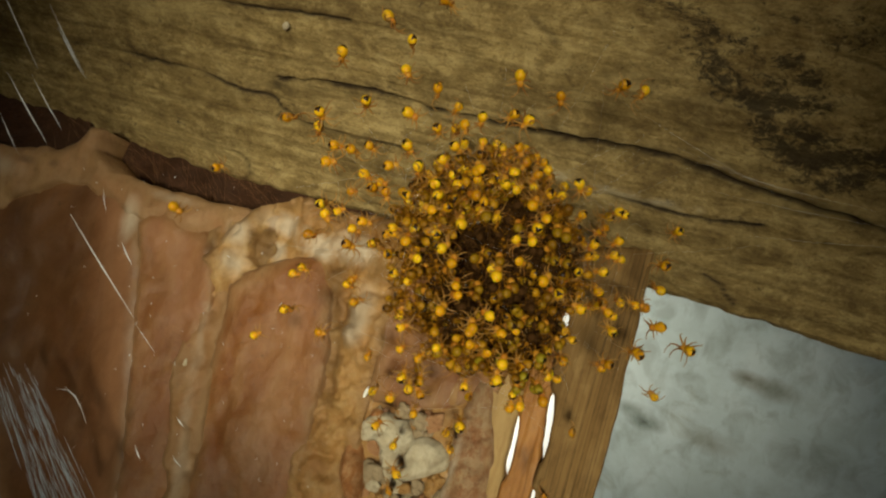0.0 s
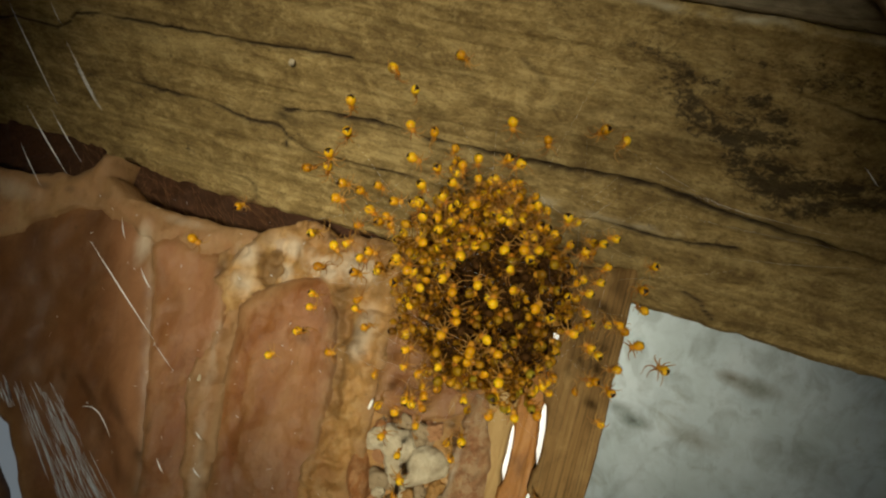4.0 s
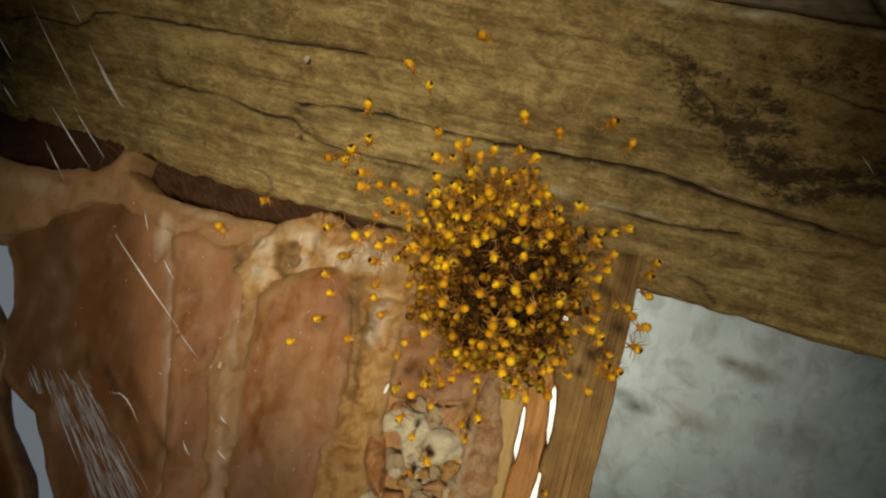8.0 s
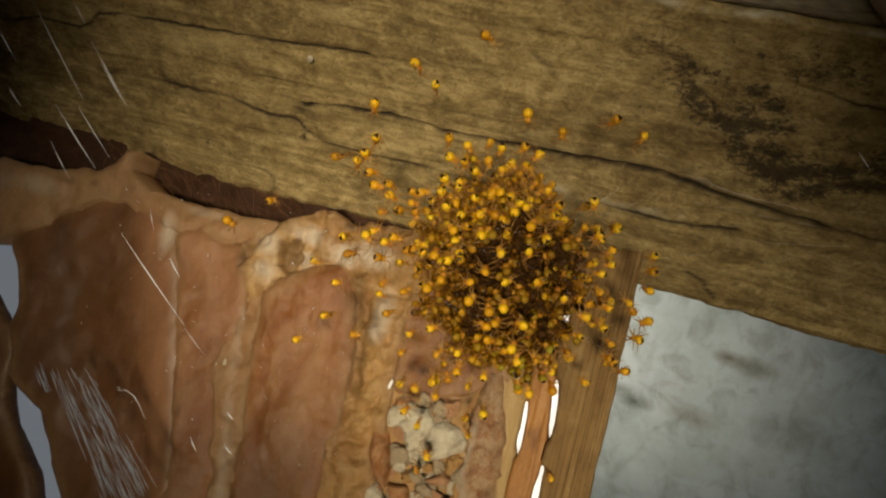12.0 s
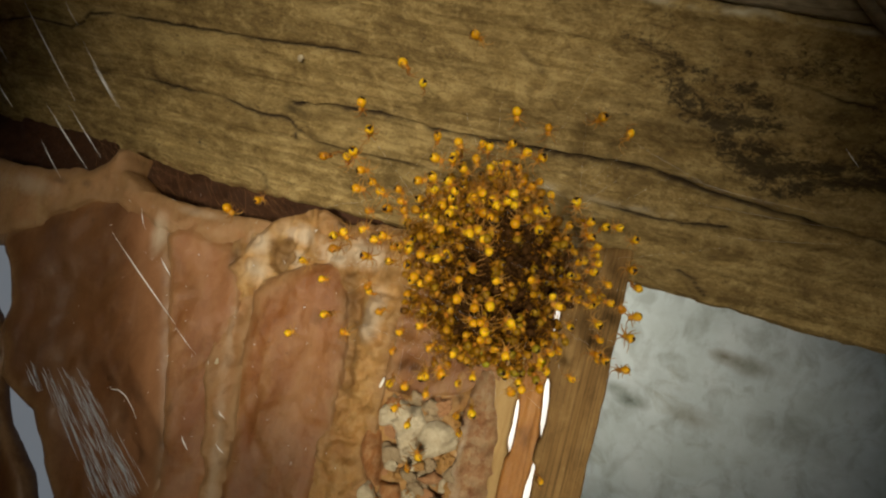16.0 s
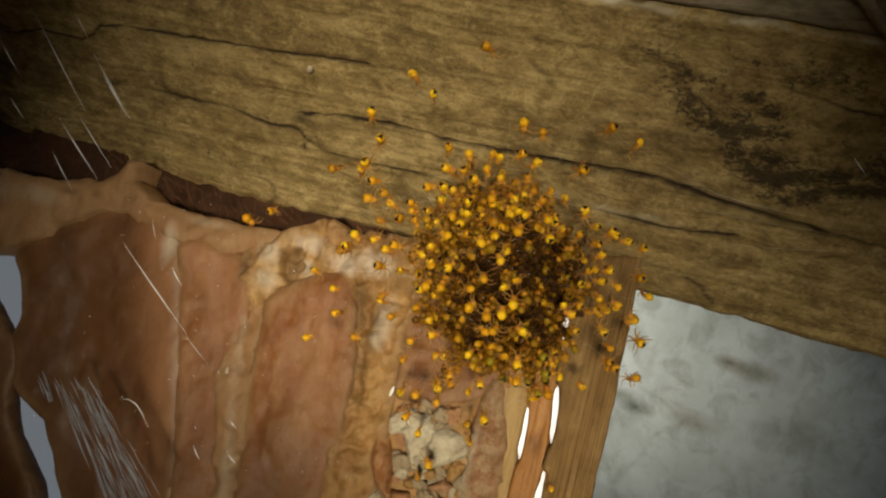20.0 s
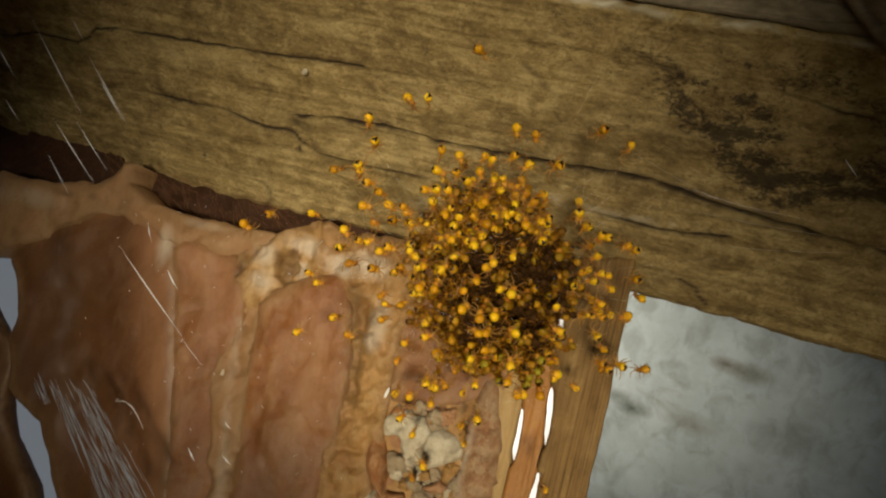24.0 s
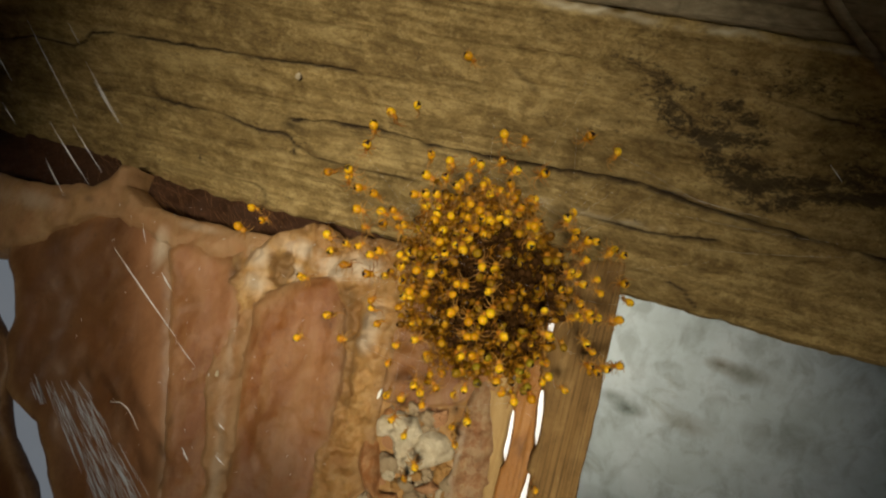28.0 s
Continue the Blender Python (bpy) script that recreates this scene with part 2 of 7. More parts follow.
BRICK_MOTTLED = clay("mottled_fired_clay", [(0.20, 0.085, 0.036), (0.32, 0.155, 0.070), (0.42, 0.26, 0.125), (0.45, 0.30, 0.16)], scale=900, grit=1.0, worn=True, flecks=0.35)
MORTAR = clay("tan_mortar", [(0.18, 0.090, 0.024), (0.34, 0.183, 0.052), (0.47, 0.29, 0.11), (0.40, 0.195, 0.060)], grit=0.8, worn=True, flecks=0.12)
LEDGE = clay("rendered_ledge", [(0.17, 0.085, 0.030), (0.27, 0.145, 0.055), (0.35, 0.22, 0.10), (0.34, 0.17, 0.075)], grit=0.7, worn=True)
LIME = clay("pale_lime_mortar", [(0.36, 0.29, 0.19), (0.53, 0.45, 0.315), (0.63, 0.555, 0.41), (0.38, 0.29, 0.185)], scale=420, grit=0.7)
PALE = clay("whitewashed_render", [(0.60, 0.68, 0.70), (0.73, 0.82, 0.87), (0.79, 0.87, 0.92), (0.66, 0.75, 0.785)], scale=75, grit=0.0, rough=0.9)
def stain_wall(m):
    nt = m.node_tree
    b = nt.nodes["Principled BSDF"]
    old = b.inputs["Base Color"].links[0].from_socket
    patch = ramp(nt, noise_of(nt, (34, 34, 46), 5, 0.62, 0.5), [(0.56, (0, 0, 0)), (0.72, (1, 1, 1))])
    moss = ramp(nt, noise_of(nt, (58, 58, 88), 6, 0.66, 0.8), [(0.60, (0, 0, 0)), (0.72, (1, 1, 1))])
    col = mix(nt, maths(nt, "MULTIPLY", patch, 0.35), old, (0.24, 0.27, 0.24))
    col = mix(nt, maths(nt, "MULTIPLY", moss, 0.35), col, (0.22, 0.22, 0.13))
    grey = ramp(nt, noise_of(nt, (150, 150, 110), 5, 0.6, 0.6), [(0.48, (0, 0, 0)), (0.66, (1, 1, 1))])
    col = mix(nt, maths(nt, "MULTIPLY", grey, 0.4), col, (0.26, 0.30, 0.28))
    wobble = noise_of(nt, (260, 260, 260), 4, 0.6)
    for place, reach, much, tint in (((-0.0160, 0.2, 1.5170), 0.0055, 0.7, (0.06, 0.075, 0.035)), ((-0.0112, 0.2, 1.5148), 0.0060, 0.9, (0.05, 0.065, 0.03)), ((0.0091, 0.2, 1.5348), 0.0055, 0.9, (0.16, 0.12, 0.05)),
                                     ((0.0150, 0.2, 1.5342), 0.0075, 0.8, (0.15, 0.13, 0.06)), ((0.0052, 0.2, 1.5155), 0.0090, 0.6, (0.20, 0.17, 0.10)), ((0.0300, 0.2, 1.5200), 0.0140, 0.5, (0.22, 0.24, 0.22))):
        away = nt.nodes.new("ShaderNodeVectorMath")
        away.operation = "DISTANCE"
        nt.links.new(coords(nt, (1, 1, 2.1)), away.inputs[0])
        away.inputs[1].default_value = (place[0], place[1], place[2] * 2.1)
        near = maths(nt, "SUBTRACT", 1.0, maths(nt, "DIVIDE", away.outputs["Value"], reach), True)
        spot = maths(nt, "MULTIPLY", near, maths(nt, "MULTIPLY", wobble, 1.7 * much), True)
        col = mix(nt, spot, col, tint)
    nt.links.new(col, b.inputs["Base Color"])


stain_wall(PALE)
BRIGHT = clay("white_gap_light", [(0.78, 0.76, 0.70), (0.86, 0.84, 0.78), (0.88, 0.87, 0.82), (0.84, 0.82, 0.76)], scale=90, grit=0.0, rough=0.8)
CHIP = clay("orange_fired_clay", [(0.22, 0.085, 0.026), (0.35, 0.15, 0.052), (0.44, 0.23, 0.095), (0.46, 0.28, 0.14)], scale=500, grit=0.8, rough=0.4)
GREY = clay("grey_stone", [(0.24, 0.175, 0.105), (0.36, 0.27, 0.165), (0.45, 0.35, 0.225), (0.33, 0.22, 0.12)], scale=600, grit=0.7, rough=0.7)
PINKISH = clay("pinkish_fired_clay", [(0.26, 0.125, 0.055), (0.39, 0.20, 0.095), (0.48, 0.28, 0.145), (0.42, 0.24, 0.12)], scale=500, grit=0.7, rough=0.6)
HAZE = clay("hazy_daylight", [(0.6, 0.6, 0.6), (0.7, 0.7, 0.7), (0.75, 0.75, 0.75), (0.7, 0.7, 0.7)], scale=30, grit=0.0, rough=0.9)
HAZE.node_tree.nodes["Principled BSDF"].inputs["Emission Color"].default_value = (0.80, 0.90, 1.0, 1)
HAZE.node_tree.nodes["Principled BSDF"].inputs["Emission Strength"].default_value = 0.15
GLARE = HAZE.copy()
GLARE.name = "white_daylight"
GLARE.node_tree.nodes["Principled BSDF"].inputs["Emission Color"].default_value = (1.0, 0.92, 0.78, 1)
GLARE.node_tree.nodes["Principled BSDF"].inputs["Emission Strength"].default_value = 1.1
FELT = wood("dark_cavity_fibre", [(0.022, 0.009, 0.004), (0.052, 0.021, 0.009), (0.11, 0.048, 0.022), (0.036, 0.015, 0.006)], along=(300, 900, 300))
EARTH = clay("trodden_earth", [(0.07, 0.055, 0.035), (0.12, 0.09, 0.06), (0.17, 0.135, 0.09), (0.10, 0.10, 0.05)], scale=12)
BOARDS = wood("light_screen_boards", [(0.04, 0.03, 0.02), (0.09, 0.07, 0.045), (0.14, 0.11, 0.075), (0.06, 0.05, 0.03)], along=(3, 40, 10), blotch=4)


def plain(name, colour, rough=0.4, subsurface=0.0, vary=0.25, scale=2500, island=False, front=None):
    m, nt, b = material(name, rough)
    n = noise_of(nt, (scale, scale, scale), 3, 0.6)
    info = nt.nodes.new("ShaderNodeObjectInfo")
    dark = tuple(c * (1 - vary) for c in colour)
    col = mix(nt, n, dark, tuple(min(1.0, c * (1 + 0.5 * vary)) for c in colour))
    tint = ramp(nt, info.outputs["Random"], [(0.0, (1, 1, 1)), (0.45, (0.93, 0.86, 0.75)), (0.75, (0.80, 0.65, 0.5)), (1.0, (0.55, 0.40, 0.3))])
    if front:
        sep = nt.nodes.new("ShaderNodeSeparateXYZ")
        nt.links.new(coords(nt, (1000, 1000, 1000)), sep.inputs[0])
        reach = maths(nt, "ADD", sep.outputs["X"], maths(nt, "MULTIPLY", n, 0.3))
        col = mix(nt, ramp(nt, maths(nt, "ADD", reach, 0.75), [(0.45, (0, 0, 0)), (0.95, (1, 1, 1))]), col, front)
    if island:
        geo = nt.nodes.new("ShaderNodeNewGeometry")
        tint = ramp(nt, geo.outputs["Random Per Island"], [(0.0, (0.35, 0.28, 0.3)), (0.6, (0.9, 0.85, 0.8)), (1.0, (1.7, 1.7, 1.2))])
    nt.links.new(mix(nt, 1.0, col, tint, "MULTIPLY"), b.inputs["Base Color"])
    b.inputs["Subsurface Weight"].default_value = subsurface
    b.inputs["Subsurface Radius"].default_value = (1.0, 0.5, 0.1)
    b.inputs["Subsurface Scale"].default_value = 0.0003
    return m


YELLOW = plain("yellow_abdomen", (0.84, 0.51, 0.008), 0.42, 0.3, 0.3, front=(0.64, 0.34, 0.006))
SPOT = plain("black_spot", (0.030, 0.014, 0.006), 0.35)
TAN = plain("orange_carapace", (0.56, 0.27, 0.028), 0.45, 0.3)
LEG = plain("amber_leg", (0.38, 0.205, 0.05), 0.35)
# Shaded copy of the yellow coat, for bodies deep in the swarm
SHADED_YELLOW = plain("shaded_yellow_abdomen", (0.29, 0.170, 0.004), 0.5, 0.2, 0.4, front=(0.19, 0.085, 0.004))
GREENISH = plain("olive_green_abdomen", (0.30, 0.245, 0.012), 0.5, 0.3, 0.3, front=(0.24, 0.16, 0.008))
# Darker coat, carapace and legs carry the shade of the inner mass
SHADED_COAT = plain("shaded_abdomen", (0.30, 0.150, 0.004), 0.5, 0.2, island=True)
TAN_SHADED = plain("shaded_carapace", (0.26, 0.108, 0.008), 0.5)
LEG_SHADED = plain("shaded_leg", (0.25, 0.11, 0.008), 0.5, island=True)
CORE_SHADE = plain("dark_core_shade", (0.055, 0.026, 0.008), 0.7)
for m_ in (LEG_SHADED, TAN_SHADED, CORE_SHADE):
    m_.node_tree.nodes["Principled BSDF"].inputs["Specular IOR Level"].default_value = 0.04
OLD_SILK, nt_, b_ = material("old_grey_silk", 0.35)
b_.inputs["Base Color"].default_value = (0.36, 0.40, 0.46, 1)
FIBRE = plain("brown_fibre", (0.24, 0.14, 0.07), 0.5)
SILK, nt_, b_ = material("white_silk", 0.25)
b_.inputs["Base Color"].default_value = (0.85, 0.85, 0.88, 1)
b_.inputs["Specular IOR Level"].default_value = 1.0


# mesh helpers; lengths of outlines are in millimetres
def basis(o, u, v, n):
    return Matrix(((u[0], v[0], n[0], o[0]), (u[1], v[1], n[1], o[1]), (u[2], v[2], n[2], o[2]), (0, 0, 0, 1)))


BEAM_AT = basis((-0.03, 0.0832, 1.60), (0.9982, 0.0593, 0.0013), (0.0222, -0.3938, 0.9189), (0.055, -0.9173, -0.3944))
WALL_AT = basis((-0.05, 0.081, 1.565), (0.9929, 0.1191, 0.0), (-0.044, 0.3665, 0.9294), (0.1107, -0.9228, 0.3691))


def lattice(seed):
    return np.random.RandomState(seed).rand(64, 64)


def vnoise(x, y, seed):
    g = lattice(seed)
    xi, yi = np.floor(x).astype(int), np.floor(y).astype(int)
    fx, fy = x - xi, y - yi
    fx, fy = fx * fx * (3 - 2 * fx), fy * fy * (3 - 2 * fy)
    a, b = g[xi % 64, yi % 64], g[(xi + 1) % 64, yi % 64]
    c, d = g[xi % 64, (yi + 1) % 64], g[(xi + 1) % 64, (yi + 1) % 64]
    return (a * (1 - fx) + b * fx) * (1 - fy) + (c * (1 - fx) + d * fx) * fy - 0.5


def fbm(x, y, seed, octaves=4):
    out, amp = 0.0, 1.0
    for k in range(octaves):
        out = out + amp * vnoise(x * 2 ** k + 7.3 * k, y * 2 ** k + 3.1 * k, seed + k)
        amp *= 0.5
    return out


def line_distance(x, y, pts, closed=False):
    """Distance of many points from a polyline, and the nearest point on it."""
    best, near = np.full(x.shape, 1e9), np.zeros(x.shape + (2,))
    pairs = list(zip(pts[:-1], pts[1:])) + ([(pts[-1], pts[0])] if closed else [])
    for (ax, ay), (bx, by) in pairs:
        dx, dy = bx - ax, by - ay
        k = np.clip(((x - ax) * dx + (y - ay) * dy) / max(dx * dx + dy * dy, 1e-9), 0, 1)
        qx, qy = ax + k * dx, ay + k * dy
        d = np.hypot(x - qx, y - qy)
        hit = d < best
        best = np.where(hit, d, best)
        near[hit] = np.stack([qx, qy], -1)[hit]
    return best, near


def ragged(outline, step, amount, seed):
    """An outline cut into short pieces and worn."""
    out = []
    for (ax, ay), (bx, by) in zip(outline, outline[1:] + outline[:1]):
        n = max(1, int(math.hypot(bx - ax, by - ay) / step))
        for i in range(n):
            x, y = ax + (bx - ax) * i / n, ay + (by - ay) * i / n
            j = np.array([x * 0.55]), np.array([y * 0.55])
            out.append((x + amount * float(fbm(*j, seed)[0]), y + amount * float(fbm(*j, seed + 9)[0])))
    return out


def inside(x, y, poly):
    odd = np.zeros(x.shape, bool)
    for (ax, ay), (bx, by) in zip(poly, poly[1:] + poly[:1]):
        if ay != by:
            odd ^= ((ay > y) != (by > y)) & (x < (bx - ax) * (y - ay) / (by - ay) + ax)
    return odd


def add_mesh(name, verts, faces, mat, at=None, parent=None, smooth=True, attributes=None):
    me = bpy.data.meshes.new(name)
    me.from_pydata(verts, [], faces)
    me.materials.append(mat)
    if smooth:
        me.shade_smooth()
    for key, values in (attributes or {}).items():
        me.attributes.new(key, "FLOAT", "POINT").data.foreach_set("value", np.asarray(values, np.float32))
    ob = new(name, me)
    if parent:
        ob.parent = parent
    if at is not None:
        ob.matrix_basis = at
    return ob


def chunk(name, outline, thick, mat, at, step=(0.7, 0.7), front=0.0, wear=0.6, edge=0.7, drop=None, relief=0.5, wave=0.12, seed=1, shape=None, marks=None, parent=None, grow=0.0):
    """A slab with a worn outline, a rounded rim and an uneven front. front: how far its face stands out, in mm."""
    if grow:
        area = sum(p[0] * q[1] - q[0] * p[1] for p, q in zip(outline, outline[1:] + outline[:1]))
        out = []
        for p, q, s in zip(outline[-1:] + outline[:-1], outline, outline[1:] + outline[:1]):
            way = Vector((s[1] - p[1], p[0] - s[0])).normalized() * (grow if area > 0 else -grow)
            out.append((q[0] + way.x, q[1] + way.y))
        outline = out
    poly = ragged(outline, 0.8, wear, seed)
    px, py = [p[0] for p in poly], [p[1] for p in poly]
    xs, ys = np.arange(min(px) - step[0], max(px) + 2 * step[0], step[0]), np.arange(min(py) - step[1], max(py) + 2 * step[1], step[1])
    gx, gy = np.meshgrid(xs, ys, indexing="ij")
    keep = inside((gx[:-1, :-1] + gx[1:, 1:]) / 2, (gy[:-1, :-1] + gy[1:, 1:]) / 2, poly)
    ids = -np.ones(gx.shape, int)
    corners = [(0, 0), (1, 0), (1, 1), (0, 1)]
    ci, cj = np.nonzero(keep)
    used, count = np.zeros(gx.shape, bool), np.zeros(gx.shape, int)
    for a, b in corners:
        used[ci + a, cj + b] = True
        np.add.at(count, (ci + a, cj + b), 1)
    ids[used] = np.arange(used.sum())
    x, y, rim = gx[used].copy(), gy[used].copy(), (count[used] < 4)
    d, near = line_distance(x, y, poly, True)
    x[rim], y[rim] = near[rim, 0], near[rim, 1]
    d[rim] = 0
    h = front + relief * 2 * fbm(x * wave, y * wave, seed + 3) + 0.35 * relief * fbm(x * wave * 5, y * wave * 5, seed + 5)
    k = np.clip(1 - d / edge, 0, 1)
    h = h - (edge * (1 - np.sqrt(np.clip(1 - k * k, 0, 1))) if drop is None else drop * k * k)
    extra = {"rim": np.exp(-(d / 1.3) ** 2)}
    if shape:
        h = h + shape(x, y)
    if marks:
        extra.update(marks(x, y))
    n = len(x)
    top = np.stack([x, y, h], -1)
    back = np.stack([x, y, np.full(n, front - thick)], -1)[rim]
    back_id = -np.ones(n, int)
    back_id[np.nonzero(rim)[0]] = n + np.arange(rim.sum())
    quads = np.stack([ids[ci + a, cj + b] for a, b in corners], -1)
    faces = quads.tolist()
    seen = {}
    for q in faces:
        for a, b in zip(q, q[1:] + q[:1]):
            seen[(a, b)] = seen.get((a, b), 0) + 1
    for (a, b) in list(seen):
        if (b, a) not in seen and back_id[a] >= 0 and back_id[b] >= 0:
            faces.append([b, a, int(back_id[a]), int(back_id[b])])
    verts = np.concatenate([top, back]) / 1000.0
    pads = {key: np.concatenate([v, np.zeros(len(back))]) for key, v in extra.items()}
    return add_mesh(name, verts.tolist(), faces, mat, at, parent, True, pads)


def ball(centre, radii, rings=9, around=14, pick=None, pinch=0.0):
    """Vertices and faces of an egg; pick keeps the faces whose direction it likes."""
    verts, faces = [], []
    for i in range(rings + 1):
        a = math.pi * i / rings
        for j in range(around):
            b = 2 * math.pi * j / around
            d = Vector((-math.cos(a), math.sin(a) * math.cos(b), math.sin(a) * math.sin(b)))
            k = 1 - pinch * max(0.0, d.x)
            verts.append(Vector((centre[0] + radii[0] * d.x, centre[1] + radii[1] * d.y * k, centre[2] + radii[2] * d.z * k)))
            if i and (pick is None or pick(d)):
                p = (i - 1) * around
                faces.append((p + j, p + around + j, p + around + (j + 1) % around, p + (j + 1) % around))
    return verts, faces


def tube(points, radii, sides=5):
    verts, faces = [], []
    for i, p in enumerate(points):
        ahead = (points[min(i + 1, len(points) - 1)] - points[max(i - 1, 0)]).normalized()
        side = ahead.cross(Vector((0.3, 0.2, 1))).normalized()
        up = side.cross(ahead)
        for j in range(sides):
            a = 2 * math.pi * j / sides
            verts.append(p + radii[i] * (math.cos(a) * side + math.sin(a) * up))
            if i:
                q = (i - 1) * sides
                faces.append((q + j, q + (j + 1) % sides, q + sides + (j + 1) % sides, q + sides + j))
    return verts, faces


def box(name, lo, hi, mat, parent=None):
    bm = bmesh.new()
    bmesh.ops.create_cube(bm, size=1)
    for v in bm.verts:
        v.co = [l + (h - l) * (c + 0.5) for l, h, c in zip(lo, hi, v.co)]
    bmesh.ops.bevel(bm, geom=bm.edges[:], offset=0.002, segments=2, affect="EDGES")
    me = bpy.data.meshes.new(name)
    bm.to_mesh(me)
    bm.free()
    me.materials.append(mat)
    ob = new(name, me)
    ob.parent = parent
    return ob


# the setting
ground = box("ground", (-40, -40, -0.2), (40, 40, 0.0), EARTH)
tagged(ground, "trodden brown earth reaching out from the wall", "ground", kind="structure")
wall_back = box("wall_back", (-1.5, 0.20, -0.1), (1.5, 0.33, 2.4), PALE)
tagged(wall_back, "whitewashed rendered wall with faint green and brown stains", "wall", kind="structure")
pier = box("pier", (-0.16, 0.03, 0.0), (-0.02, 0.10, 1.515), BRICK_PINK)
tagged(pier, "plain clay pier below the broken brickwork", "pier", kind="structure")
# Unseen screen added behind the camera so the sunlight fades towards the view's edges
screen_wall = tagged(new("screen_wall"), "unseen board screen added to narrow the sunlight to a soft pool", "wall", kind="structure")
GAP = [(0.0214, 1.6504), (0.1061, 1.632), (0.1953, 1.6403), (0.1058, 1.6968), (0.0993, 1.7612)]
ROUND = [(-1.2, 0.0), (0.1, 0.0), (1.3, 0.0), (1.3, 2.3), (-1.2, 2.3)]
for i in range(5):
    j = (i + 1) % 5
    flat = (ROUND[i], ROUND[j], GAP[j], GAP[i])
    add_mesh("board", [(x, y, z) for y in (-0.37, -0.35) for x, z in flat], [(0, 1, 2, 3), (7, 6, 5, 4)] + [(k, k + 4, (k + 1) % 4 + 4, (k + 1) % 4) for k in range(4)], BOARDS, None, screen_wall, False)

# the timber beam
CRACKS = [
    ([(-29.4, -9.5), (-26.7, -9.2), (-25.8, -9.4), (-24.0, -8.6), (-19.7, -8.5), (-16.3, -8.2), (-8.1, -8.8), (-0.2, -8.6), (7.3, -8.5), (18, -7.9), (23.6, -8.5), (30.6, -9.5), (46, -11.1), (60, -11.4)], 0.38, 1.3),
    ([(-63, -11.6), (-52, -11.1), (-42, -11.2), (-36, -11.9), (-33.0, -12.2), (-30.0, -12.6), (-28.9, -13.6), (-29.3, -14.9)], 0.34, 0.4),
    ([(12, -14.7), (16, -14.3), (22, -14.5), (27, -14.2), (31, -13.3)], 0.26, 0.8),
    ([(-92.3, -8.9), (-84.4, -6.9), (-73.6, -4.5), (-66.3, -4.8), (-63.9, -3.7), (-62.2, -2.1), (-58.0, -1.5), (-45.9, -1.1), (-37.4, -0.9), (-29.9, -0.6), (-18.7, 0.1)], 0.30, 0.35),
    ([(26.5, -21.3), (28.8, -22.3), (30.0, -23.6), (30.9, -24.6)], 0.22, 0.5),
    ([(-38, -22.2), (-35.6, -22.8), (-35.0, -24.6), (-36.4, -26.4)], 0.40, 0.3),
    ([(-28.5, -13.5), (-25.9, -14.6), (-23.2, -14.9), (-16.4, -14.9), (-9, -14.8)], 0.34, 0.2),
    ([(32, 6.2), (40, 5.2), (52, 4.6)], 0.18, 0.4),
]


def beam_shape(x, y):
    h = 0.30 * fbm(x * 0.035, y * 0.9, 41) + 0.5 * fbm(x * 0.05, y * 0.14, 45)
    for pts, w, deep in CRACKS:
        d, _ = line_distance(x, y + 0.35 * fbm(x * 0.7, y * 0.3, 60), pts)
        h = h - 0.75 * deep * np.exp(-(d / (0.62 * w)) ** 2) * np.clip(0.8 + 1.2 * fbm(x * 0.12, y * 0.1, 63), 0.3, 1.2)
    return h + 0.5 * np.exp(-((y - 12.6) / 1.0) ** 2) - 0.8 * np.exp(-(np.hypot((x + 31) / 2.2, (y + 12) / 2.4)) ** 2)


